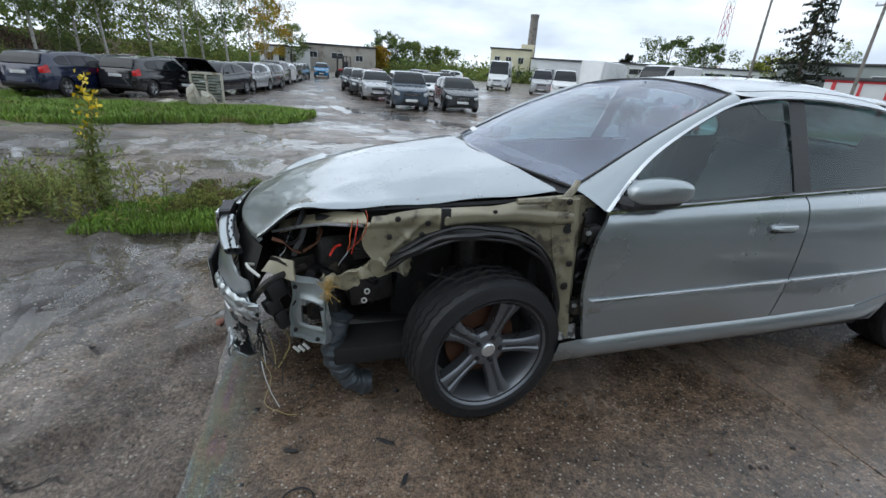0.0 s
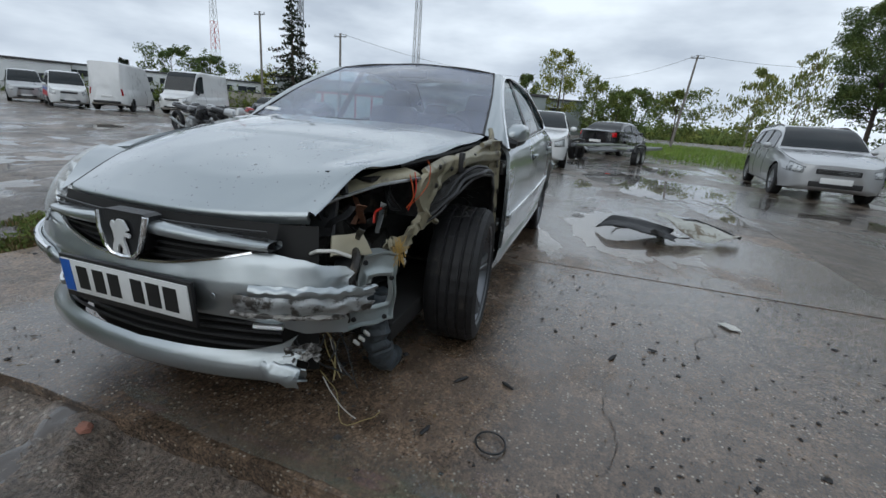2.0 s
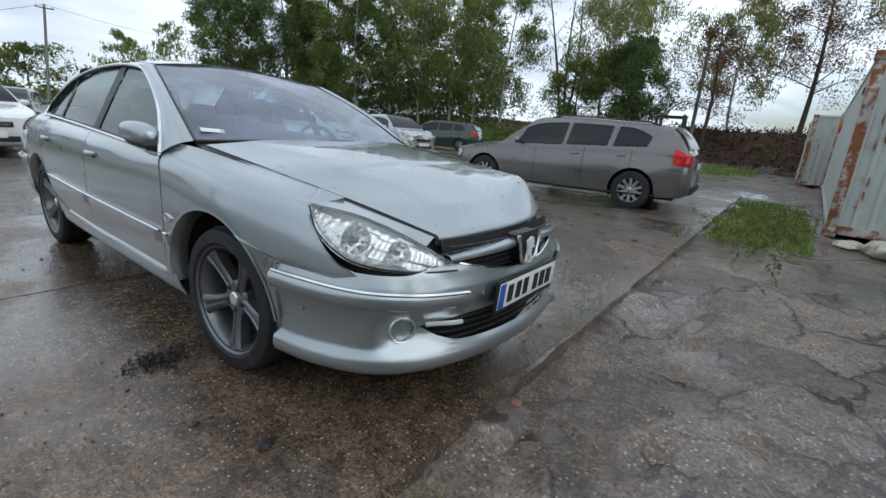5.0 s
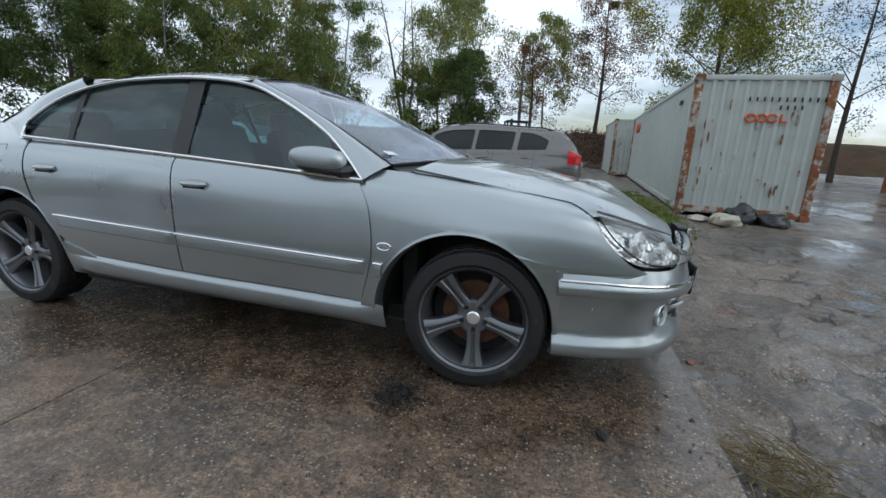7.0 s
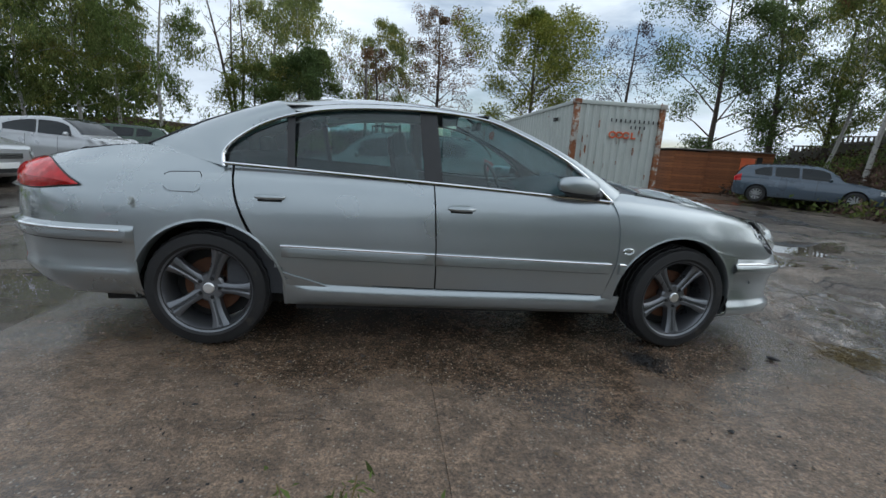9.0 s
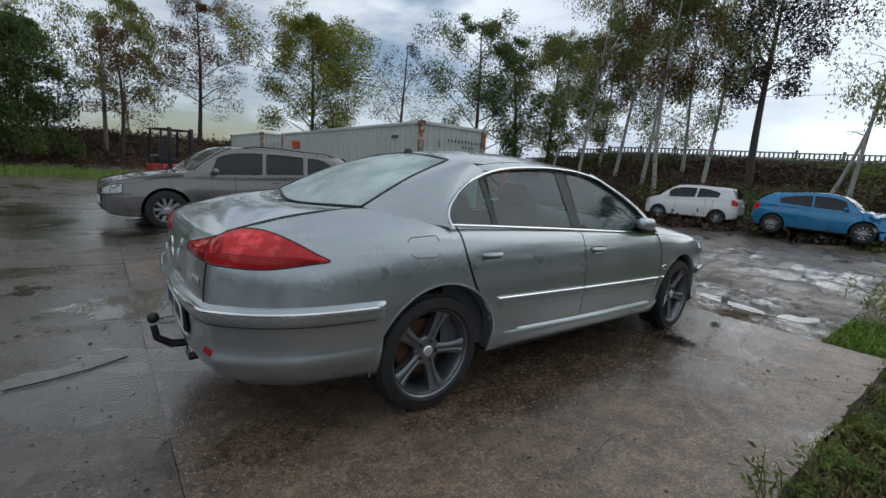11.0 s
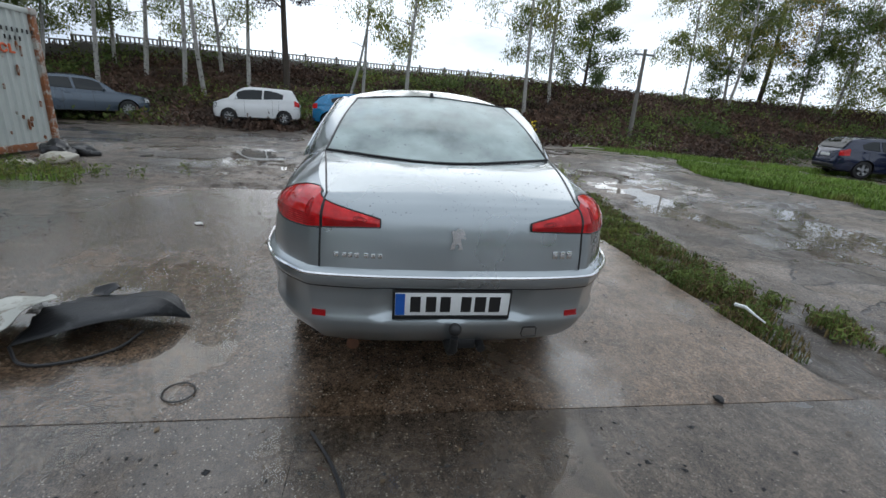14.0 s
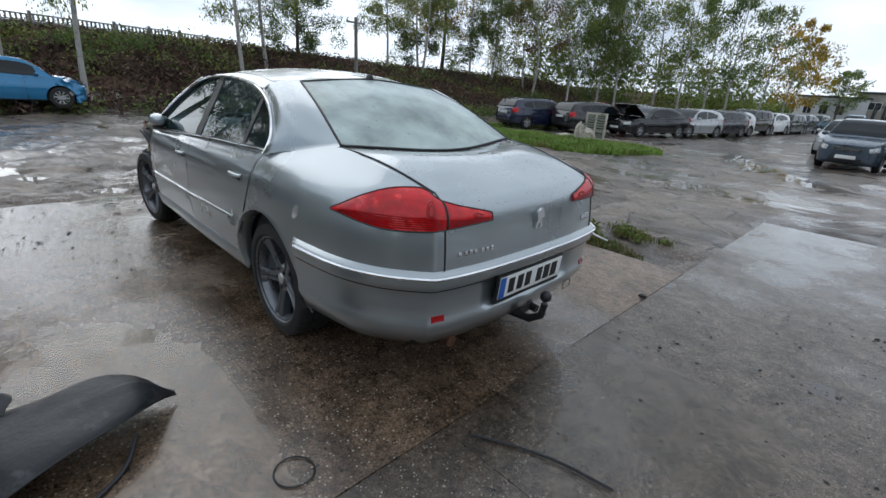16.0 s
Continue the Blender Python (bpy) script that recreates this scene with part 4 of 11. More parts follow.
        dark.blend_type = "MULTIPLY"
        dark.inputs[0].default_value = 1.0
        L(last, dark.inputs[1])
        dark.inputs[2].default_value = (*[c / d for c, d in zip(soil, dry)], 1)
        s = mixc(ramp(sn.outputs["Fac"], 0.47, 0.56), last, dark.outputs[0])
        last = s.outputs[0]
    # pale and dark grit
    if stones:
        v = nt.nodes.new("ShaderNodeTexVoronoi")
        v.inputs["Scale"].default_value = stones
        L(geo.outputs["Position"], v.inputs["Vector"])
        sm = ramp(v.outputs["Distance"], 0.22, 0.40, 1.0, 0.0)
        pick = nt.nodes.new("ShaderNodeMath")
        pick.operation = "MULTIPLY"
        L(sm, pick.inputs[0])
        sep = nt.nodes.new("ShaderNodeSeparateColor")
        L(v.outputs["Color"], sep.inputs[0])
        L(ramp(sep.outputs[0], specks, specks + 0.04), pick.inputs[1])
        tone = mixc(sep.outputs[1], (0.03, 0.025, 0.021), (0.42, 0.37, 0.30))
        g = mixc(pick.outputs[0], last, tone.outputs[0])
        last = g.outputs[0]
    crust = None
    if plates:
        # plates of trodden crust, each of its own tone, parted by dark wet cracks
        wob = noise_node(2.2, 5.0, 0.6)
        bend = nt.nodes.new("ShaderNodeVectorMath")
        bend.operation = "MULTIPLY_ADD"
        bend.inputs[1].default_value = (0.55, 0.55, 0.0)
        L(wob.outputs["Color"], bend.inputs[0])
        L(geo.outputs["Position"], bend.inputs[2])
        cells = [nt.nodes.new("ShaderNodeTexVoronoi") for _ in range(2)]
        cells[1].feature = "DISTANCE_TO_EDGE"
        for v in cells:
            v.voronoi_dimensions = "2D"
            v.inputs["Scale"].default_value = plates
            L(bend.outputs[0], v.inputs["Vector"])
        tone = nt.nodes.new("ShaderNodeSeparateColor")
        L(cells[0].outputs["Color"], tone.inputs[0])
        own = nt.nodes.new("ShaderNodeVectorMath")
        own.operation = "SCALE"
        L(last, own.inputs[0])
        L(ramp(tone.outputs[0], 0.0, 1.0, 0.72, 1.25), own.inputs["Scale"])
        gap = ramp(cells[1].outputs["Distance"], 0.006, 0.040, 1.0, 0.0)
        some = noise_node(0.9, 4.0, 0.6)
        crack = nt.nodes.new("ShaderNodeMath")
        crack.operation = "MULTIPLY"
        L(gap, crack.inputs[0])
        L(ramp(some.outputs["Fac"], 0.44, 0.56), crack.inputs[1])
        crust = crack.outputs[0]
        last = mixc(crust, own.outputs[0], tuple(0.30 * a for a in wet)).outputs[0]
    sheet_n = noise_node(scale * 3.1, 9.0, 0.64)
    sheet = ramp(sheet_n.outputs["Fac"], glaze, glaze + 0.018)
    last = mixc(sheet, last, tuple(0.62 * a for a in wet)).outputs[0]
    L(last, b.inputs["Base Color"])
    rough = nt.nodes.new("ShaderNodeMapRange")
    rough.inputs[3].default_value, rough.inputs[4].default_value = dry_rough, wet_rough
    L(wetness, rough.inputs[0])
    rf = nt.nodes.new("ShaderNodeMath")
    rf.operation = "MULTIPLY"
    L(rough.outputs[0], rf.inputs[0])
    L(ramp(mid.outputs["Fac"], 0.3, 0.7, 0.72, 1.2), rf.inputs[1])
    rs = nt.nodes.new("ShaderNodeMath")
    rs.operation = "MULTIPLY"
    L(rf.outputs[0], rs.inputs[0])
    L(ramp(sheet, 0.0, 1.0, 1.0, 0.15), rs.inputs[1])
    L(rs.outputs[0], b.inputs["Roughness"])
    h = nt.nodes.new("ShaderNodeMath")
    h.operation = "ADD"
    L(fine.outputs["Fac"], h.inputs[0])
    L(mid.outputs["Fac"], h.inputs[1])
    if ribs:
        # brushed ribs of the cast slab, worn away in places
        wv = nt.nodes.new("ShaderNodeTexWave")
        wv.bands_direction = "Y"
        wv.inputs["Scale"].default_value, wv.inputs["Distortion"].default_value, wv.inputs["Detail"].default_value, wv.inputs["Detail Scale"].default_value = 11.0, 1.2, 2.0, 0.6
        L(geo.outputs["Position"], wv.inputs["Vector"])
        worn = noise_node(0.8, 3.0, 0.5)
        rb = nt.nodes.new("ShaderNodeMath")
        rb.operation = "MULTIPLY"
        L(wv.outputs["Fac"], rb.inputs[0])
        L(ramp(worn.outputs["Fac"], 0.42, 0.58, 0.0, ribs), rb.inputs[1])
        h2 = nt.nodes.new("ShaderNodeMath")
        h2.operation = "ADD"
        L(h.outputs[0], h2.inputs[0])
        L(rb.outputs[0], h2.inputs[1])
        h = h2
    bn = nt.nodes.new("ShaderNodeBump")
    bn.inputs["Distance"].default_value = depth
    flat = nt.nodes.new("ShaderNodeMath")
    flat.operation = "MULTIPLY"
    L(ramp(wetness, 0.0, 1.0, bump, bump * 0.25), flat.inputs[0])
    L(ramp(sheet, 0.0, 1.0, 1.0, 0.06), flat.inputs[1])
    L(flat.outputs[0], bn.inputs["Strength"])
    if crust is not None:
        deep = nt.nodes.new("ShaderNodeMath")
        deep.operation = "MULTIPLY_ADD"
        deep.inputs[1].default_value = -1.6
        L(crust, deep.inputs[0])
        L(h.outputs[0], deep.inputs[2])
        h = deep
    L(h.outputs[0], bn.inputs["Height"])
    L(bn.outputs[0], b.inputs["Normal"])
    # a film of rain water over the rough surface
    if film:
        L(ramp(wetness, 0.0, 1.0, film * 0.60, min(1.0, film * 1.35)), b.inputs["Coat Weight"])
        L(ramp(mid.outputs["Fac"], 0.3, 0.7, 0.05, 0.22), b.inputs["Coat Roughness"])
        b.inputs["Coat IOR"].default_value = 1.33
        cb = nt.nodes.new("ShaderNodeBump")
        cb.inputs["Distance"].default_value, cb.inputs["Strength"].default_value = 0.004, 0.20
        L(fine.outputs["Fac"], cb.inputs["Height"])
        L(cb.outputs[0], b.inputs["Coat Normal"])
    return m


M_BROWNSLAB = wet_ground("oily_brown_concrete", (0.222, 0.152, 0.102), (0.080, 0.054, 0.036), 0.42, 0.55, 0.9, 100, 68, wet_rough=0.12, dry_rough=0.46, film=0.68, blotch=1.0, glaze=0.67, lane=(-1.5, -0.7, -0.05, 0.085), specks=0.64, ribs=0.18)
M_CONCRETE = wet_ground("wet_concrete", (0.140, 0.108, 0.082), (0.058, 0.043, 0.032), 0.42, 0.53, 0.9, 130, 90, wet_rough=0.14, dry_rough=0.46, film=0.8, blotch=1.0, glaze=0.61, specks=0.70)
M_DIRT = wet_ground("wet_gravel_and_mud", (0.205, 0.158, 0.122), (0.092, 0.068, 0.052), 0.42, 0.57, 1.0, 60, 50, (0.100, 0.074, 0.056), wet_rough=0.18, dry_rough=0.48, film=0.55, blotch=0.6, specks=0.42, depth=0.03, glaze=0.615, plates=1.7)


def yard_fall(x, y):
    """The southern yard lies lower than the slabs, and rises again to the far sheds."""
    def ease(k):
        k = min(max(k, 0.0), 1.0)
        return k * k * (3 - 2 * k)
    return -0.36 * ease((-6.5 - y) / 13.5) * ease((y + 62.0) / 14.0) * ease((x + 13.0) / 7.0)


def land(x, y):
    """Height of the ground: flat in the yard, a bank rising to the east."""
    e = x - (13.9 - 0.06 * (y - 3) + (0.018 * (y - 5) ** 2 if y > 5 else 0)) - 2.5 * math.exp(-((y - 2.5) / 9.0) ** 2)
    k = min(max(e / 11.5, 0.0), 1.0)
    bank = 2.9 * k * k * (3 - 2 * k)
    # the yard falls a little towards the foot of the bank
    g = min(max((x - 5.0) / 7.0, 0.0), 1.0)
    dip = -0.20 * g * g * (3 - 2 * g) * math.exp(-((y - 2.5) / 11.0) ** 2)
    # north-east the bank lies further off
    n = min(max((y - 27) / 8.0, 0.0), 1.0)
    bank_n = 2.2 * n * n * (3 - 2 * n) if x > -40 else 2.2 * n * n * (3 - 2 * n) * max(0, 1 - (-40 - x) / 30)
    return max(bank, bank_n) + dip + yard_fall(x, y)


# shallow hollows in the dirt that hold water: x, y, half-lengths, turn
HOLLOWS = [(3.2, -4.55, 1.6, 0.55, -8), (1.4, -6.3, 1.3, 0.40, -14), (5.6, -5.2, 1.0, 0.42, 10), (0.6, -5.3, 0.9, 0.35, -20), (-0.9, -7.3, 1.5, 0.38, -8), (3.38, -0.72, 0.09, 0.30, -8), (3.47, -0.16, 0.08, 0.30, 8), (3.46, 0.20, 0.13, 0.24, 25), (3.05, 0.98, 0.13, 0.15, 0),
           (3.45, -1.3, 0.12, 0.4, 25), (6.5, 3.2, 1.2, 0.4, 20), (5.0, 2.1, 0.9, 0.25, 30), (-2.5, -10.5, 1.6, 0.4, -60), (-1.0, -13.0, 1.4, 0.4, -70), (0.4, -9.0, 1.2, 0.35, -30), (0.5, -16.5, 1.8, 0.5, -80), (-9.5, -16.5, 2.2, 0.5, 40), (-5.5, -8.0, 1.5, 0.35, 30)]


def hollow(x, y):
    d = 0.0
    for hx, hy, a, b, t in HOLLOWS:
        dx, dy = x - hx, y - hy
        if abs(dx) > 4 or abs(dy) > 4:
            continue
        c, s = math.cos(radians(t)), math.sin(radians(t))
        u, v = (c * dx + s * dy) / a, (-s * dx + c * dy) / b
        d = max(d, math.exp(-(u * u + v * v)))
    return d


def steps(a, b, d):
    n = max(1, int(round((b - a) / d)))
    return [a + (b - a) * i / n for i in range(n)]


def mud_height(x, y):
    """Height of the dirt: plates of crust with ragged steps, ruts and hollows in the yard, rough soil on the bank."""
    z = land(x, y)
    if math.hypot(x, y) < 40 and z < 0.03:
        n = lambda k, o: noise.noise(Vector((x * k, y * k, o)))
        wx, wy = x + 0.10 * n(3.1, 40) + 0.035 * n(10, 44), y + 0.10 * n(3.3, 47) + 0.035 * n(9, 51)
        w = lambda k, o: noise.noise(Vector((wx * k, wy * k, o)))
        z += -0.045 + 0.020 * n(0.5, 0) + 0.012 * n(1.7, 3) + 0.009 * n(4.2, 5) + 0.008 * n(11, 8) + 0.006 * n(27, 9)
        z += 0.017 * math.tanh(26 * w(0.9, 14)) + 0.017 * math.tanh(30 * w(1.7, 31)) + 0.010 * math.tanh(22 * w(3.9, 36))
        # cracks between the plates
        z -= 0.026 * math.exp(-(w(1.35, 61) / 0.035) ** 2) * max(0.0, 0.5 + n(0.8, 63))
        # ruts along the way
        z += 0.012 * math.sin(3.1 * (x * 0.8 + y * 0.35) + 2 * n(0.4, 20)) * max(0.0, n(0.3, 25) + 0.3)
        z -= 0.052 * hollow(x, y)
        z = min(z, -0.006)
        if x < 2.44 and y > -2.24 and x > -9 and y < 13:
            z = min(z, -0.05)
        elif x < 2.9 and y > -2.7 and y < 13 and x > -9:
            z -= 0.010
    elif z > 0.03:
        z += 0.35 * noise.noise(Vector((x * 0.25, y * 0.25, 7))) * min(1, z)
    return z


def build_ground():
    """One sheet to the horizon, finer where the camera passes near."""
    xs = [-900, -500, -250, -140, -90, -60, -45] + steps(-36, -11, 1.5) + steps(-11, -3.5, 0.5) + steps(-3.5, 2.2, 0.25) + steps(2.2, 2.44, 0.08) + steps(2.44, 3.7, 0.026) + steps(3.7, 4.8, 0.06) + steps(4.8, 9.0, 0.25) + steps(9.0, 16.5, 0.5) + steps(16.5, 40.5, 1.5) + [40.5, 60, 90, 140, 250, 500, 900]
    ys = [-900, -500, -250, -150, -100, -70, -50, -40] + steps(-32, -18, 1.5) + steps(-18, -7.5, 0.4) + steps(-7.5, -3.4, 0.16) + steps(-3.4, -1.6, 0.06) + steps(-1.6, 1.4, 0.026) + steps(1.4, 3.6, 0.07) + steps(3.6, 12.5, 0.5) + steps(12.5, 48.5, 1.5) + [48.5, 65, 90, 140, 250, 500, 900]
    bm = bmesh.new()
    rows = []
    for x in xs:
        row = []
        for y in ys:
            z = mud_height(x, y)
            row.append(bm.verts.new((x, y, z)))
        rows.append(row)
    for a, b in zip(rows, rows[1:]):
        for i in range(len(ys) - 1):
            bm.faces.new((a[i], b[i], b[i + 1], a[i + 1]))
    bank_soil = mat("dark_bank_soil", (0.075, 0.046, 0.030), 0.95, 0, 0.3, 1.5, 0.6, 12, second=(0.05, 0.045, 0.022), second_at=0.55, second_scale=0.6, spec=0.1)
    for f in bm.faces:
        c = f.calc_center_median()
        f.material_index = 1 if c.z > 0.25 else 0
    gr = solo("ground", bm, M_DIRT, "wet gravel and mud yard with ruts and puddles", "ground", kind="structure", sharp=0)
    gr.data.materials.append(bank_soil)


build_ground()


def build_pavement():
    """Cast concrete slabs, each with its own edges, slightly uneven."""
    pave = thing("pavement", "wet cast concrete slabs with open joints", "pavement", kind="structure")
    xj = [2.43, -0.18, -2.57, -5.2, -7.8, -10.4, -13.0]
    yj = [-2.22, 0.66, 3.5, 6.3, 9.2, 12.0]
    rnd = random.Random(5)
    cells = []
    for i in range(len(xj) - 1):
        for j in range(len(yj) - 1):
            if i < 2 and j < 2:
                continue
            cells.append((xj[i + 1], xj[i], yj[j], yj[j + 1]))
    cells += [(-0.18, 2.43, -2.22, 3.5), (-2.57, -0.18, -2.22, 3.5)]
    for i in range(2, len(xj) - 1):
        cells.append((xj[i + 1], xj[i], -5.1, -2.22))
    for x0, x1, y0, y1 in cells:
        bm = bmesh.new()
        n = 14
        dz = rnd.uniform(-0.003, 0.002)
        ti, tj = rnd.uniform(-0.003, 0.003), rnd.uniform(-0.003, 0.003)
        ragged_front, ragged_right = abs(x1 - 2.43) < 0.01, abs(y0 + 2.22) < 0.01 and x0 > -2.6
        def f(u, v):
            x, y = x0 + 0.0015 + (x1 - x0 - 0.003) * u, y0 + 0.0015 + (y1 - y0 - 0.003) * v
            if ragged_front and u > 0.99:
                x += 0.022 * noise.noise(Vector((y * 3.1, 4, 0))) + 0.012 * noise.noise(Vector((y * 11, 9, 0))) - 0.015 * max(0, noise.noise(Vector((y * 1.2, 2, 5))))
            if ragged_right and v < 0.01:
                y += 0.02 * noise.noise(Vector((x * 2.5, 1, 0)))
            return Vector((x, y, dz + ti * (u - 0.5) + tj * (v - 0.5)))
        vs = grid(bm, f, 30, 30)
        edge = [e for e in bm.edges if e.is_boundary]
        r = bmesh.ops.extrude_edge_only(bm, edges=edge)
        for g in r["geom"]:
            if isinstance(g, bmesh.types.BMVert):
                g.co.z -= 0.16
        part("slab", bm, M_BROWNSLAB if x0 > -2.6 and y0 < 0 else M_CONCRETE, pave, sharp=30)


build_pavement()


# -------- wheels
def make_wheel(parent, m, face=1, name="wheel", studded=True):
    """An 18-inch five-spoke wheel; its outer face looks along +y times face."""
    w = bpy.data.objects.new(name, None)
    R, rim = 0.3275, 0.243
    prof = [(rim - 0.012, -0.10), (rim + 0.004, -0.108), (0.29, -0.116), (0.312, -0.108), (0.3235, -0.088)]
    for k in range(4):
        a = -0.088 + k * 0.044
        prof += [(R - 0.001, a + 0.006), (R, a + 0.036), (R - 0.008, a + 0.0385), (R - 0.008, a + 0.0435)]
    prof += [(0.3235, 0.090), (0.312, 0.110), (0.29, 0.1175), (0.268, 0.1165), (0.262, 0.119), (0.256, 0.1165), (rim + 0.004, 0.110), (rim - 0.012, 0.10)]
    n = 96
    bm = bmesh.new()
    lathe(bm, [(r, h * face) for r, h in prof], n, bump=lambda i, k: -0.006 if (i % 3 == 0 and 4 <= k <= len(prof) - 8) else 0.0)
    tyre = part(name, bm, M_RUBBER, parent, "black road tyre on a grey five-spoke alloy wheel", m, sharp=40)
    bm = bmesh.new()
    lathe(bm, [(rim - 0.02, -0.098 * face), (0.222, -0.08 * face), (0.215, 0.03 * face), (0.222, 0.075 * face), (0.232, 0.096 * face), (0.240, 0.108 * face), (rim + 0.003, 0.112 * face), (rim + 0.004, 0.107 * face)], 64)
    part("rim", bm, M_RIM, tyre)
    for s in range(5):
        bm = bmesh.new()
        a0 = radians(90 + 72 * s)
        def spoke(u, v):
            r = 0.045 + (0.226 - 0.045) * u
            half = 0.034 - 0.006 * math.sin(math.pi * u) + 0.017 * u ** 3
            t = v * 2 - 1
            depth = 0.070 + 0.030 * u ** 1.5 - 0.010 * abs(t) ** 3 - (0.006 if abs(t) < 0.32 else 0)
            x, z = r * math.cos(a0) - t * half * math.sin(a0), r * math.sin(a0) + t * half * math.cos(a0)
            return Vector((x, depth * face, z))
        grid(bm, spoke, 12, 12)
        def flank(side):
            def f(u, v):
                p = spoke(u, side)
                return Vector((p.x, p.y - 0.045 * v * face, p.z))
            return f
        grid(bm, flank(0), 12, 1)
        grid(bm, flank(1), 12, 1)
        part("spoke", bm, M_RIM, tyre, weld=0.0005, sharp=25)
        bm = bmesh.new()
        def groove(u, v):
            p = spoke(0.20 + 0.74 * u, 0.5 + (v - 0.5) * 0.22 * (1 - 0.3 * u))
            return Vector((p.x, p.y + 0.0012 * face, p.z))
        grid(bm, groove, 10, 1)
        part("spoke_groove", bm, M_RIMDARK, tyre)
        # black disc paints in the shaded nut hole at the spoke's root
        bm = bmesh.new()
        b0 = a0
        lathe(bm, [(0.0, 0.070 * face), (0.008, 0.070 * face), (0.0105, 0.066 * face), (0.0105, 0.05 * face)], 8)
        bmesh.ops.translate(bm, verts=bm.verts, vec=(0.056 * math.cos(b0), 0.007 * face, 0.056 * math.sin(b0)))
        part("wheel_nut", bm, M_BLACK, tyre)
    bm = bmesh.new()
    lathe(bm, [(0.0, 0.068 * face), (0.045, 0.068 * face), (0.072, 0.066 * face), (0.082, 0.055 * face), (0.085, 0.02 * face)], 40)
    part("hub", bm, M_RIM, tyre)
    bm = bmesh.new()
    lathe(bm, [(0.0, 0.079 * face), (0.026, 0.078 * face), (0.031, 0.074 * face), (0.031, 0.066 * face)], 24)
    part("hub_cap", bm, M_REFLECT, tyre)
    bm = bmesh.new()
    lathe(bm, [(0.07, -0.01 * face), (0.155, -0.01 * face), (0.158, -0.015 * face), (0.155, -0.032 * face), (0.07, -0.032 * face)], 40)
    part("brake_disc", bm, M_RUST, tyre)
    bm = bmesh.new()
    lathe(bm, [(0.0, -0.05 * face), (0.212, -0.05 * face)], 40)
    part("wheel_back", bm, M_DARK, tyre)
    return tyre


make_wheel(hero, pose(1.395, -0.748, 0.3275, 0, 33, 3), -1)
make_wheel(hero, pose(-1.395, -0.748, 0.3275, 0, 20, 0), -1)
make_wheel(hero, pose(-1.395, 0.752, 0.3275, 0, 30, 0), 1)
make_wheel(hero, pose(1.295, 0.778, 0.3275, 0, -18, 5), 1)


# -------- number plates: letters become plain bars
def number_plate(parent, at, facing, w=0.52, h=0.114, tilt=0.0):
    """A white plate with a blue end; facing is +1 towards +x."""
    base = pose(*at, 0, tilt, 0)
    bm = bmesh.new()
    box(bm, (0, 0, -0.006), (0.014, w + 0.022, h + 0.034), None, 0.004)
    holder = part("plate_holder", bm, M_BLACK, parent, "", base)
    bm = bmesh.new()
    box(bm, (0.009 * facing, 0, 0), (0.004, w, h), None, 0.001)
    plate = part("number_plate", bm, M_WHITE, holder, "white number plate with black characters")
    bm = bmesh.new()
    # facing +x, the plate's left end lies at -y
    left = -facing
    box(bm, (0.0115 * facing, left * (w / 2 - 0.022), 0), (0.002, 0.042, h - 0.006))
    part("blue_band", bm, M_BLUE, holder, "blue plate band")
    xs = (-0.170, -0.100, -0.035, 0.060, 0.125, 0.192)
    for i, k in enumerate(xs):
        bm = bmesh.new()
        box(bm, (0.0115 * facing, -left * k, 0), (0.002, 0.046 if i < 4 else 0.052, 0.078), None, 0.0)
        part("character_bar", bm, M_INK, holder)
    return holder


# -------- front bumper and grille
PLAN = spline([(0, (2.405, 0.0)), (0.2, (2.39, 0.20)), (0.4, (2.345, 0.42)), (0.55, (2.268, 0.60)), (0.68, (2.142, 0.735)), (0.82, (1.95, 0.818)), (1, (1.752, 0.852))])
BUMP = fspline([(0.18, 0.10), (0.20, 0.05), (0.222, 0.012), (0.25, 0.0), (0.285, 0.004), (0.31, 0.024), (0.40, 0.026), (0.46, 0.016), (0.50, 0.004), (0.54, 0.003), (0.57, 0.014), (0.61, 0.03), (0.65, 0.065)])


def nose_at(s, z, out=0.0):
    """The front bumper's skin; s from -1 (right side) over 0 (middle) to 1 (left side)."""
    a = abs(s)
    p = PLAN(a)
    d = PLAN(min(a + 0.01, 1)) - PLAN(max(a - 0.01, 0))
    n = np.array([d[1], -d[0]]) / np.hypot(*d)
    # hollow round the fog lamp, running on towards the mouth
    o = out - BUMP(z) - 0.034 * math.exp(-(((s + 0.555) / (0.075 if s < -0.555 else 0.12)) ** 4) - ((z - 0.385) / 0.062) ** 4)
    return Vector((p[0] + n[0] * o, (p[1] + n[1] * o) * (1 if s >= 0 else -1), z))


TOPZ = fspline([(0, 0.568), (0.15, 0.578), (0.30, 0.605), (0.42, 0.632), (0.50, 0.622), (0.58, 0.605), (0.75, 0.612), (1, 0.618)])
LOWZ = fspline([(0, 0.305), (0.35, 0.315), (0.46, 0.345), (0.52, 0.385), (1, 0.385)])
HIGHZ = fspline([(0, 0.43), (0.35, 0.425), (0.46, 0.405), (0.52, 0.387), (1, 0.387)])


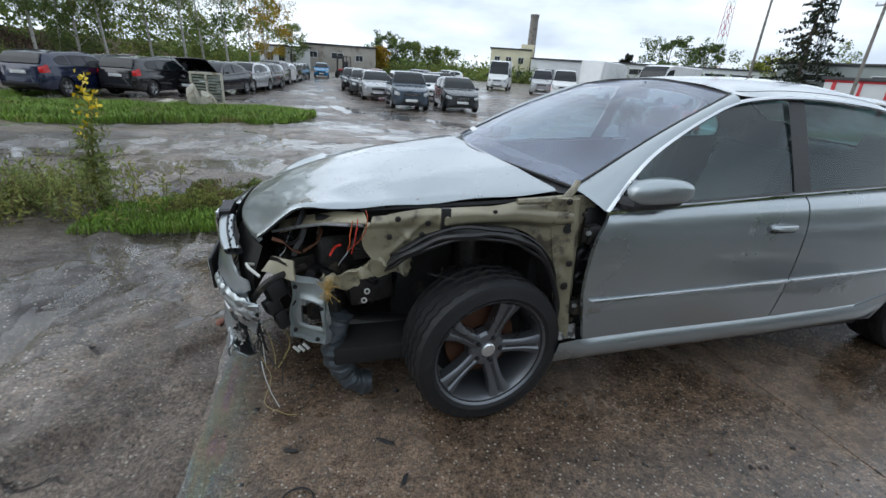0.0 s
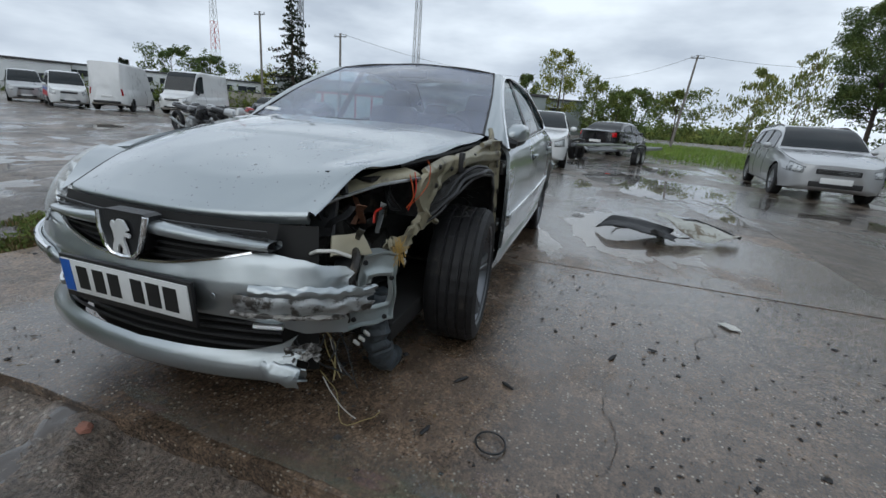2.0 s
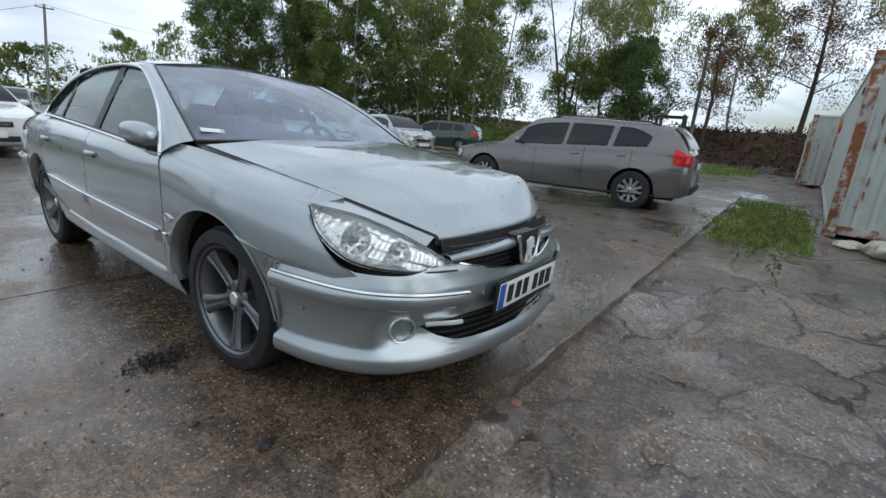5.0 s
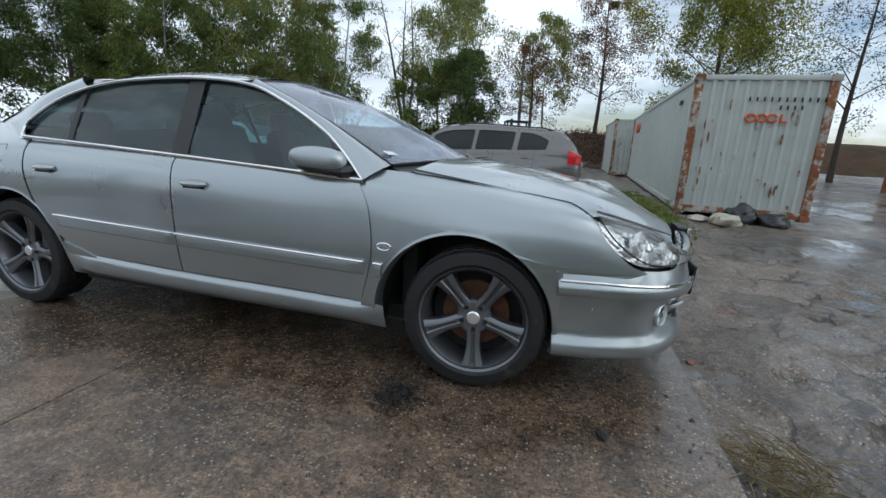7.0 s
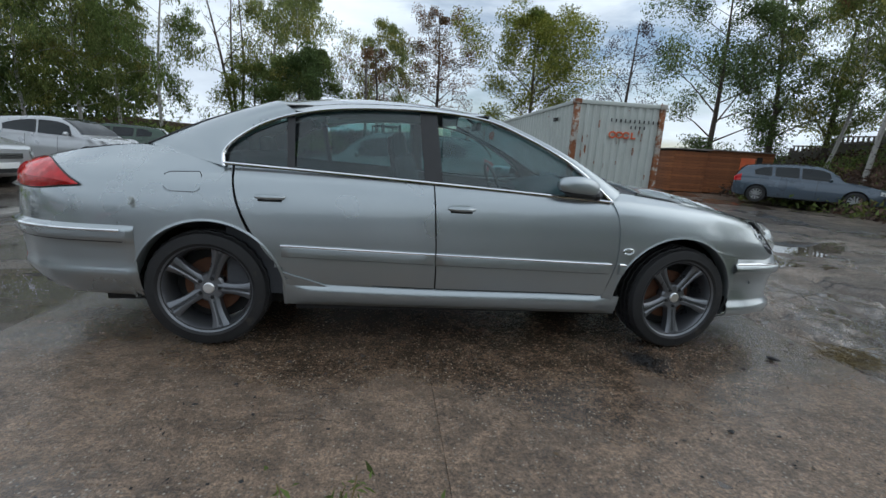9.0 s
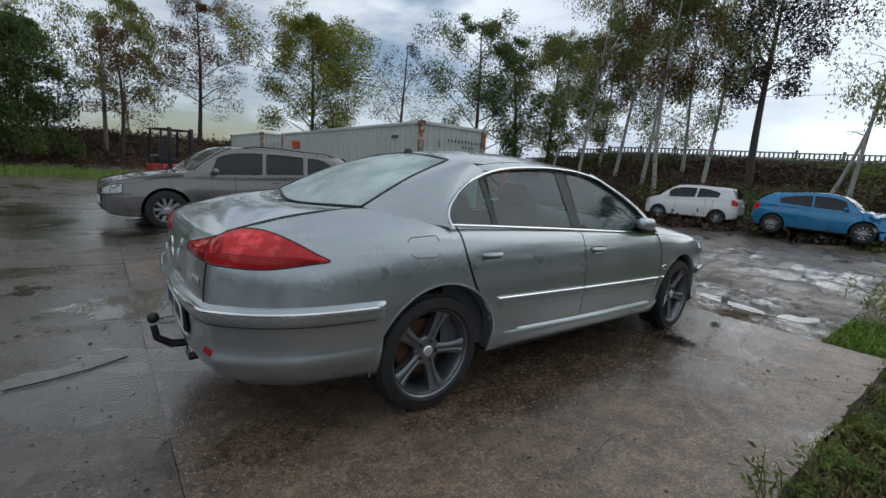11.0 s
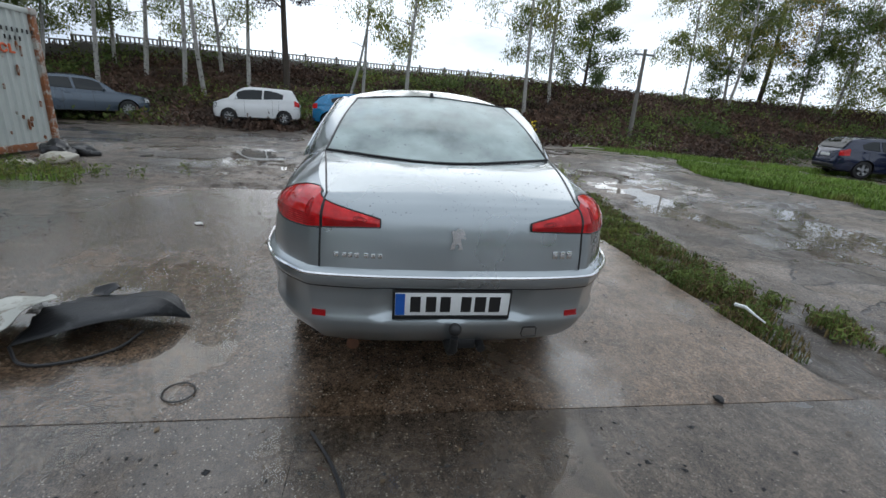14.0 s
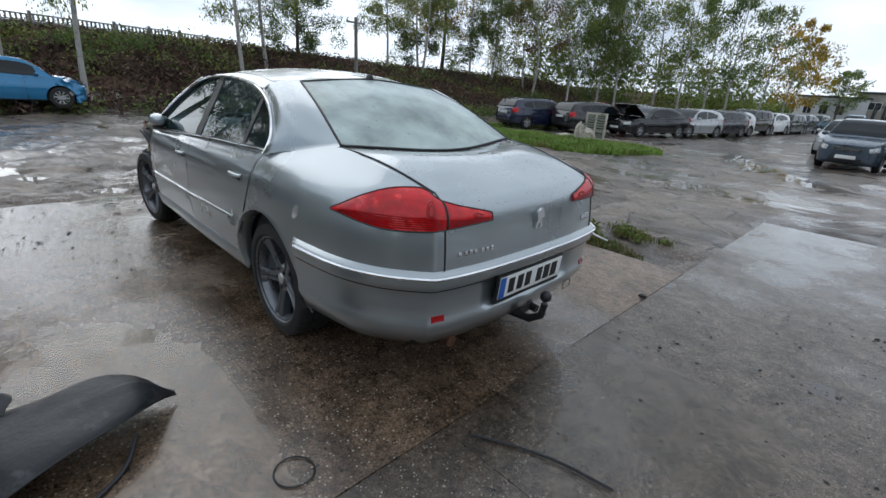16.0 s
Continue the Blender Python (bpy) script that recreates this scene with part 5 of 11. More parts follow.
def hero_front():
    # skin: above and below the mouth; on the left it ends in a torn edge
    bm = bmesh.new()
    def upper(u, v):
        s = -1 + 1.615 * u
        if u > 0.93:
            s += 0.05 * noise.noise(Vector((v * 4, 3, 1))) * (u - 0.93) / 0.07
        z0, z1 = HIGHZ(abs(s)), TOPZ(abs(s))
        z = z0 + (z1 - z0) * v
        p = nose_at(s, z)
        if s > 0.45:
            k = (s - 0.45) / 0.17
            p += Vector((0.02 * noise.noise(Vector((s * 30, v * 6, 2))), 0.02 * noise.noise(Vector((s * 24, v * 5, 8))), 0.012 * noise.noise(Vector((s * 20, v * 7, 5))))) * min(k, 1)
        if s > -0.58 and s < -0.5:
            pass
        return p
    grid(bm, upper, 80, 12)
    def lower(u, v):
        s = -1 + 1.50 * u
        if u > 0.93:
            s += 0.04 * noise.noise(Vector((v * 5, 7, 1))) * (u - 0.93) / 0.07
        z = 0.185 + (LOWZ(abs(s)) - 0.185) * v
        p = nose_at(s, z)
        # hollow for the fog lamp
        return p
    grid(bm, lower, 80, 10)
    b = part("front_bumper", thicken(bm, 0.006), M_SILVER, hero, "scuffed silver bumper torn off at one end", weld=0.0, sharp=40)
    # dark backing behind the mouth and the grille
    bm = bmesh.new()
    def back(u, v):
        s = -0.9 + 1.45 * u
        p = nose_at(s, 0.20 + 0.50 * v, -0.07)
        return p
    grid(bm, back, 40, 4)
    part("bumper_backing", bm, M_DARK, b)
    for k in range(4):
        bm = bmesh.new()
        z = 0.325 + 0.027 * k
        tube(bm, [nose_at(-0.47 + 0.93 * i / 24, z, -0.012) for i in range(25)], 0.006, 6)
        part("grille_slat", bm, M_BLACK, b)
    # bump strips with a chrome edge: whole on the right, broken on the left
    for s0, s1, name in ((-1.0, -0.34, "bump_strip"),):
        bm = bmesh.new()
        def strip(u, v):
            s = s0 + (s1 - s0) * u
            zc = 0.532 - 0.036 * max(0, 1 - (abs(s) - 0.34) / 0.5)
            end = min(1, (1 - u) / 0.06, 1) ** 0.5 if u > 0.94 else 1
            a = math.pi * v
            return nose_at(s, zc - 0.034 * math.cos(a) * end, 0.002 + 0.020 * math.sin(a) ** 0.6 * end)
        grid(bm, strip, 50, 8)
        st = part("bump_strip", bm, M_SILVER, b)
        bm = bmesh.new()
        tube(bm, [strip(0.01 + 0.93 * i / 40, 0.86) for i in range(41)], 0.0075, 6)
        part("chrome_strip", bm, M_CHROME, st)
    # broken strip and pale torn filler on the left
    for k, (s0, s1, z0, z1, o, material) in enumerate(((0.36, 0.66, 0.455, 0.515, 0.010, M_BARE), (0.40, 0.665, 0.515, 0.55, 0.012, M_SILVER), (0.34, 0.60, 0.432, 0.455, 0.004, M_TORN))):
        bm = bmesh.new()
        def shred(u, v):
            s = s0 + (s1 - s0) * u + (0.03 * noise.noise(Vector((v * 6 + k, 2, 1))) if u > 0.9 else 0)
            zz = z0 + (z1 - z0) * v + 0.008 * noise.noise(Vector((u * 9, k, 3)))
            p = nose_at(s, zz, o + 0.010 * math.sin(math.pi * v))
            return p + Vector((0.008 * noise.noise(Vector((u * 12, v * 3, k))), 0.008 * noise.noise(Vector((u * 12, v * 3, k + 5))), 0.007 * noise.noise(Vector((u * 14, v * 4, k + 9))))) * (0.3 + u)
        grid(bm, shred, 40, 8)
        part("torn_strip", thicken(bm, 0.008), material, b, "torn and scraped plastic")
    # torn end of the lower lip hangs open
    bm = bmesh.new()
    def flap(u, v):
        s = 0.42 + 0.085 * u
        a = radians(-40 + 230 * v)
        p = nose_at(s, 0.262, -0.02)
        r = 0.038 + 0.014 * noise.noise(Vector((u * 5, v * 4, 2)))
        return p + Vector((r * math.cos(a) * 0.6 + 0.02 * u, 0.012 * noise.noise(Vector((v * 6, 1, u * 3))) + 0.02 * u, r * math.sin(a) - 0.005 - 0.012 * u))
    grid(bm, flap, 10, 16)
    part("torn_lip", thicken(bm, 0.004), M_SILVER, b, "torn end of the bumper lip")
    bm = bmesh.new()
    def flap2(u, v):
        p = nose_at(0.47 + 0.08 * u, 0.30 + 0.045 * v, 0.0)
        return p + Vector((0.02 * noise.noise(Vector((u * 7, v * 6, 4))), 0.03 * noise.noise(Vector((u * 8, v * 5, 9))), 0.02 * noise.noise(Vector((u * 6, v * 7, 14)))))
    grid(bm, flap2, 14, 8)
    part("torn_flap", thicken(bm, 0.003), M_TORN, b)
    # chrome line under the grille
    bm = bmesh.new()
    tube(bm, [nose_at(-0.43 + 0.86 * i / 40, TOPZ(abs(-0.43 + 0.86 * i / 40)) + 0.003, 0.0) for i in range(41)], 0.0065, 6)
    part("grille_chrome", bm, M_CHROME, b)
    # grille bars either side of the shield, with a row of square clip holes on top
    for side in (-1, 1):
        bm = bmesh.new()
        def bar(u, v):
            y = 0.09 + 0.365 * u
            x = 2.375 - 0.062 * u ** 2 - 0.012 * u
            z = 0.675 - 0.022 * u
            a = 2 * math.pi * v
            return Vector((x - 0.028 + 0.034 * math.copysign(abs(math.cos(a)) ** 0.6, math.cos(a)), side * y, z + 0.021 * (1 - 0.35 * u) * math.copysign(abs(math.sin(a)) ** 0.7, math.sin(a))))
        grid(bm, bar, 20, 16)
        g = part("grille_bar", bm, M_SILVER, hero)
        for k in range(8):
            bm = bmesh.new()
            p = bar(0.10 + 0.11 * k, 0.27)
            box(bm, (p.x - 0.012 * (k % 2), p.y, p.z + 0.001), (0.006, 0.014, 0.003))
            part("clip_hole", bm, M_BLACK, g)
    bm = bmesh.new()
    def mesh_back(u, v):
        y = -0.45 + 0.90 * u
        x = 2.335 - 0.30 * y * y
        z = TOPZ(min(abs(y) / 1.05, 1)) + (0.715 - TOPZ(min(abs(y) / 1.05, 1))) * v
        return Vector((x - 0.03 * v, y, z))
    grid(bm, mesh_back, 24, 6)
    gr = part("grille", bm, M_DARK, hero, "black radiator grille")
    for k in range(6):
        bm = bmesh.new()
        z = 0.585 + 0.022 * k
        pts = [Vector((2.352 - 0.30 * y * y - 0.008 * (k > 3), y, max(z, TOPZ(min(abs(y) / 1.05, 1)) + 0.006))) for y in [-0.44 + 0.88 * i / 30 for i in range(31)]]
        tube(bm, pts, 0.0045, 5)
        part("grille_slat", bm, M_BLACK, gr)
    # shield badge, its figure as a plain pale shape
    outline = [(-0.095, 0.060), (-0.075, 0.066), (0.075, 0.066), (0.095, 0.060), (0.088, 0.01), (0.070, -0.045), (0.045, -0.068), (0.0, -0.073), (-0.045, -0.068), (-0.070, -0.045), (-0.088, 0.01)]
    bm = bmesh.new()
    f = bm.faces.new([bm.verts.new((2.392 - 0.12 * (z > 0) * z, y, 0.650 + z)) for y, z in outline])
    e = bmesh.ops.extrude_face_region(bm, geom=[f])
    bmesh.ops.translate(bm, verts=[v for v in e["geom"] if isinstance(v, bmesh.types.BMVert)], vec=(-0.05, 0, 0))
    shield = part("shield", bm, M_BLACK, hero, "black badge shield with a chrome rim", smooth=False)
    bm = bmesh.new()
    tube(bm, [(2.396 - 0.12 * (z > 0) * z, y, 0.650 + z) for y, z in outline[3:] + outline[:1]], 0.009, 8)
    part("chrome_rim", bm, M_CHROME, shield)
    bm = figure(Vector((2.396, 0, 0.645)), 1, 1.0)
    part("badge", bm, mat("bright_badge_metal", (0.88, 0.89, 0.9), 0.32, 0.35), shield, "chrome badge")
    number_plate(hero, (2.405, 0.003, 0.482), 1, 0.52, 0.114, 4)
    # fog lamp and light strip on the right
    c = nose_at(-0.575, 0.385, 0.012)
    turn = Matrix.Rotation(radians(-33), 4, "Z")
    fog = bmesh.new()
    lathe(fog, [(0.053, -0.03), (0.053, 0.006), (0.050, 0.010), (0.046, 0.008), (0.044, 0.000), (0.043, -0.03)], 32, "x")
    fo = part("fog_lamp", fog, M_REFLECT, hero, "round fog lamp with a bright ring", Matrix.Translation(c) @ turn)
    bm = bmesh.new()
    lathe(bm, [(0.0, -0.012), (0.009, -0.012), (0.011, -0.026), (0.022, -0.030), (0.036, -0.020), (0.0435, -0.004)], 28, "x", bump=lambda i, k: 0.0025 if i % 4 < 2 else 0.0)
    part("fog_reflector", bm, M_RIM, fo)
    bm = bmesh.new()
    lathe(bm, [(0.0, 0.012), (0.03, 0.009), (0.0445, 0.002)], 28, "x")
    part("fog_lens", bm, M_CLEAR, fo)
    for s0, s1, z in ((-0.50, -0.38, 0.398), (0.40, 0.47, 0.41)):
        bm = bmesh.new()
        tube(bm, [nose_at(s0 + (s1 - s0) * i / 8, z, 0.012) for i in range(9)], 0.010, 6)
        part("light_strip", bm, M_REFLECT, b)
    # parking sensors and washer cap
    for s in (-0.30, 0.30, -0.86):
        bm = bmesh.new()
        lathe(bm, [(0, 0.002), (0.009, 0.002), (0.010, 0)], 14, "x")
        part("parking_sensor", bm, M_SILVER, b, "", Matrix.Translation(nose_at(s, 0.50 if abs(s) < 0.5 else 0.44, 0.003)))
    # headlamp on the right
    bm = bmesh.new()
    nrm = Vector((0.66, -0.52, 0.45)).normalized()
    def lamp(u, v, k=0.0):
        p = Vector(LAMP_LOW(u)).lerp(Vector(LAMP_TOP(u)), v)
        return p + nrm * (0.040 * 4 * v * (1 - v) * math.sin(math.pi * min(max(u, 0.02), 0.98)) ** 0.7 + k)
    grid(bm, lamp, 30, 14)
    cover = part("headlamp", bm, M_LAMPCOVER, hero, "clouded clear headlamp")
    cover.visible_shadow = False
    bm = bmesh.new()
    def bowl(u, v):
        # flutes down the reflector, steps between its chambers
        flute = 0.004 * (1 if int(u * 34) % 2 else -1) * 0.5 + 0.006 * (1 if int(v * 4 + u * 2) % 2 else -1)
        return lamp(u, v, -0.045 - 0.030 * math.sin(math.pi * u) * math.sin(math.pi * v) + flute * math.sin(math.pi * v))
    grid(bm, bowl, 68, 20)
    part("reflector", bm, M_FACET, cover, "silvered facetted reflector", smooth=False)
    for u, v, r in ((0.40, 0.42, 0.056), (0.63, 0.47, 0.044)):
        q = Vector((1, 0, 0)).rotation_difference(Vector((0.9, -0.38, 0.15))).to_matrix().to_4x4()
        bm = bmesh.new()
        lathe(bm, [(r, 0.0), (r * 0.98, 0.006), (r * 0.92, 0.003), (r * 0.84, -0.018), (r * 0.55, -0.036), (r * 0.2, -0.042)], 30, "x", bump=lambda i, k: 0.003 if i % 3 == 0 and k > 2 else 0.0)
        part("lamp_bowl", bm, M_FACET, cover, "", Matrix.Translation(lamp(u, v, -0.034)) @ q, smooth=False)
        bm = bmesh.new()
        lathe(bm, [(0.0, 0.0), (r * 0.20, -0.004), (r * 0.24, -0.03), (r * 0.26, -0.05)], 16, "x")
        part("bulb", bm, M_RIMDARK, cover, "", Matrix.Translation(lamp(u, v, -0.036)) @ q)
    bm = bmesh.new()
    tube(bm, [lamp(i / 30, 0.0) + Vector((0, 0, -0.003)) for i in range(31)], 0.0035, 6)
    part("lamp_seal", bm, M_BLACK, cover)


def hero_rear():
    qc = len(SIDE) - 1
    q0 = q_side(-1.718, 3)
    prof = fspline([(0.275, -0.03), (0.285, -0.006), (0.33, 0.006), (0.395, 0.020), (0.425, 0.020), (0.455, 0.008), (0.54, 0.006), (0.585, 0.010), (0.596, 0.022), (0.64, 0.027), (0.662, 0.022), (0.672, 0.004), (0.68, -0.006)])
    def tail(s, z, out=0.0):
        """s from -1 (right side) round the back to 1 (left side)."""
        q = q0 + (qc - q0) * (1 - abs(s))
        p = skin(q, v_at(q, min(max(z, 0.282), 0.672)))
        p.z = z
        a, b = skin(max(q - 0.15, 0), 2.0), skin(min(q + 0.15, qc), 2.0)
        d = b - a
        n = Vector((d.y, -d.x, 0)).normalized()
        if n.dot(Vector((p.x + 1.0, p.y, 0))) < 0:
            n = -n
        o = prof(z) * min(1.0, (1.0 - abs(s)) / 0.012 + 0.12) + out
        if p.x < -2.3:
            dz, dy = 1 / (1 + math.exp(-(z - 0.435) / 0.006)) * (1 - 1 / (1 + math.exp(-(z - 0.585) / 0.006))), 1 / (1 + math.exp((abs(p.y) - 0.335) / 0.012))
            o -= 0.030 * dz * dy
        p += n * o
        p.y *= 1 if s >= 0 else -1
        return p
    def shift(s, z):
        # the bumper's line rises a little towards the back
        return z - 0.045 * max(0.0, abs(s) - 0.35) / 0.65 if z > 0.5 else z
    bm = bmesh.new()
    zs = [0.278, 0.285, 0.31, 0.35, 0.39, 0.41, 0.425, 0.44, 0.455, 0.50, 0.54, 0.575, 0.588, 0.597, 0.615, 0.64, 0.655, 0.664, 0.672, 0.68]
    def f(u, v):
        s = -1 + 2 * u
        z = zs[min(int(v * (len(zs) - 1) + 0.5), len(zs) - 1)]
        return tail(s, z)
    grid(bm, f, 120, len(zs) - 1)
    b = part("rear_bumper", thicken(bm, 0.008), M_SILVER, hero, "silver rear bumper with a chrome strip", sharp=40)
    bm = bmesh.new()
    tube(bm, [tail(-0.97 + 1.94 * i / 90, 0.652, 0.004) for i in range(91)], 0.008, 6)
    part("chrome_strip", bm, M_CHROME, b, "bright chrome strip")
    bm = bmesh.new()
    tube(bm, [tail(-0.97 + 1.94 * i / 90, 0.591, 0.0005) for i in range(91)], 0.003, 4)
    part("strip_gap", bm, M_BLACK, b)
    for y in (-0.597, 0.605):
        bm = bmesh.new()
        s = 0
        best = min((abs(abs(tail(k / 200, 0.456).y) - abs(y)), k / 200) for k in range(0, 160))[1]
        s = best * (1 if y > 0 else -1)
        def refl(u, v):
            return tail(s + (u - 0.5) * 0.085, 0.450 + (v - 0.5) * 0.027, 0.004)
        grid(bm, refl, 8, 3)
        part("rear_reflector", thicken(bm, 0.01), M_TAILDARK, b, "small red reflector")
    bm = bmesh.new()
    loop = [(-0.345, 0.395), (-0.405, 0.395), (-0.41, 0.39), (-0.41, 0.35), (-0.345, 0.345), (-0.338, 0.36), (-0.345, 0.395)]
    tube(bm, [Vector((-2.462 - 0.012, y, z)) for y, z in loop], 0.003, 4)
    part("tow_eye_cover", bm, M_BLACK, b)
    number_plate(hero, (-2.472, 0.0, 0.516), -1, 0.52, 0.114, -5)
    # tow bar
    bm = bmesh.new()
    tube(bm, [(-2.15, 0.0, 0.30), (-2.38, 0.0, 0.275), (-2.50, 0.0, 0.285), (-2.565, 0.0, 0.33), (-2.578, 0.0, 0.40)], [0.022, 0.022, 0.021, 0.019, 0.017], 12)
    tow = part("tow_bar", bm, M_BLACK, hero, "black tow bar")
    bm = bmesh.new()
    bmesh.ops.create_uvsphere(bm, u_segments=20, v_segments=12, radius=0.029)
    bmesh.ops.translate(bm, verts=bm.verts, vec=(-2.578, 0, 0.44))
    part("tow_ball", bm, M_BLACK, tow)
    bm = bmesh.new()
    box(bm, (-2.36, -0.09, 0.27), (0.10, 0.10, 0.06), None, 0.012)
    tube(bm, [(-2.25, -0.16, 0.27), (-2.40, -0.16, 0.265), (-2.44, -0.16, 0.26)], 0.022, 10)
    part("tow_socket", bm, M_BLACK, tow)
    # exhaust tip, underside
    bm = bmesh.new()
    tube(bm, [(-2.0, 0.45, 0.26), (-2.38, 0.45, 0.26)], 0.03, 12)
    part("exhaust", bm, M_RUST, hero)


hero_front()
hero_rear()


# -------- underside and cabin
def hero_inside():
    bm = bmesh.new()
    box(bm, (-0.05, 0, 0.245), (3.9, 1.36, 0.08), None, 0.01)
    box(bm, (0.0, 0, 0.30), (1.85, 1.66, 0.16), None, 0.01)
    box(bm, (-2.02, 0, 0.47), (0.62, 1.30, 0.36), None, 0.02)
    part("floor_pan", bm, M_DARK, hero)
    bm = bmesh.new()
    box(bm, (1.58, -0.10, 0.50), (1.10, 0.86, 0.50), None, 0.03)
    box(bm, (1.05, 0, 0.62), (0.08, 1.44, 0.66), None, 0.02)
    part("engine", bm, M_DARK, hero, "dark engine and bulkhead")
    for x in (-1.02,):
        bm = bmesh.new()
        box(bm, (-1.50, 0, 0.84), (0.55, 1.26, 0.44), None, 0.03)
        part("parcel_shelf", bm, M_SEAT, hero)
    # trim inside the doors
    for side in (-1, 1):
        bm = bmesh.new()
        def trim(u, v):
            x = 0.85 - 2.15 * u
            return Vector((x, side * (0.80 - 0.02 * v), 0.30 + (belt(x) - 0.31) * v))
        grid(bm, trim, 10, 4)
        part("door_trim", bm, M_SEAT, hero)
    bm = bmesh.new()
    def dash(u, v):
        y = -0.72 + 1.44 * u
        a = v * math.pi * 0.75
        return Vector((0.95 - 0.36 * math.sin(a * 0.65), y, 0.985 - 0.25 * (v ** 2.2) + 0.02 * math.exp(-((y - 0.36) / 0.16) ** 2)))
    grid(bm, dash, 24, 10)
    part("dashboard", bm, M_BLACK, hero)
    bm = bmesh.new()
    c = Vector((0.45, 0.37, 0.90))
    tube(bm, [c + Vector((-0.07 * math.sin(a), 0.185 * math.cos(a), 0.17 * math.sin(a))) for a in [2 * math.pi * i / 32 for i in range(33)]], 0.014, 8)
    tube(bm, [c + Vector((0, -0.18, 0)), c + Vector((0.03, 0, 0)), c + Vector((0, 0.18, 0))], 0.016, 6)
    tube(bm, [c + Vector((0.03, 0, 0)), c + Vector((0.35, 0, -0.05))], 0.03, 8)
    part("steering_wheel", bm, M_BLACK, hero)
    for y, x0 in ((0.37, -0.05), (-0.37, -0.02)):
        bm = bmesh.new()
        box(bm, (x0 + 0.10, y, 0.50), (0.52, 0.50, 0.20), None, 0.06)
        box(bm, (x0 - 0.24, y, 0.82), (0.14, 0.48, 0.62), Matrix.Rotation(radians(-16), 3, "Y"), 0.05, 0.86)
        seat = part("seat", bm, M_SEAT, hero, "dark grey cloth seat")
        bm = bmesh.new()
        box(bm, (x0 - 0.345, y, 1.165), (0.10, 0.27, 0.17), Matrix.Rotation(radians(-10), 3, "Y"), 0.04, 0.85)
        tube(bm, [(x0 - 0.32, y - 0.06, 1.02), (x0 - 0.34, y - 0.06, 1.12)], 0.006, 6)
        tube(bm, [(x0 - 0.32, y + 0.06, 1.02), (x0 - 0.34, y + 0.06, 1.12)], 0.006, 6)
        part("headrest", bm, M_SEAT, seat)
    bm = bmesh.new()
    box(bm, (-0.95, 0, 0.50), (0.50, 1.30, 0.22), None, 0.06)
    box(bm, (-1.22, 0, 0.80), (0.16, 1.28, 0.58), Matrix.Rotation(radians(-22), 3, "Y"), 0.05)
    bench = part("rear_bench", bm, M_SEAT, hero, "dark grey cloth bench")
    for y in (-0.36, 0.36):
        bm = bmesh.new()
        box(bm, (-1.36, y, 1.115), (0.09, 0.27, 0.13), Matrix.Rotation(radians(-14), 3, "Y"), 0.035, 0.85)
        part("headrest", bm, M_SEAT, bench)
    bm = bmesh.new()
    def lining(u, v):
        p = Vector((0.05 - 1.10 * u, -0.56 + 1.12 * v, 0))
        p.z = 1.385 + 0.04 * math.sin(math.pi * u) * math.cos((v - 0.5) * 2.2) - 0.035 * abs(2 * v - 1) ** 3
        return p
    grid(bm, lining, 8, 10)
    part("roof_lining", bm, mat("pale_roof_cloth", (0.42, 0.42, 0.40), 0.9), hero)
    bm = bmesh.new()
    box(bm, (0.20, 0.0, 1.335), (0.035, 0.22, 0.06), None, 0.012)
    tube(bm, [(0.19, 0, 1.345), (0.13, 0, 1.39)], 0.010, 6)
    part("rear_view_mirror", bm, M_BLACK, hero)
    # inspection sticker in the windscreen's corner, paper behind the glass
    bm = bmesh.new()
    n = Vector((0.42, 0.06, 0.9)).normalized()
    for c, w, h, nm in (((0.905, -0.632, 1.028), 0.115, 0.035, "sticker"),):
        c = Vector(c)
        a, b2 = Vector((0.10, 0.98, -0.05)).normalized(), Vector((-0.87, 0.10, 0.48)).normalized()
        bm.faces.new([bm.verts.new(c + a * (w / 2) * i + b2 * (h / 2) * j + n * 0.004) for i, j in ((-1, -1), (1, -1), (1, 1), (-1, 1))])
    part("inspection_sticker", bm, M_WHITE, hero, "small white sticker")


hero_inside()


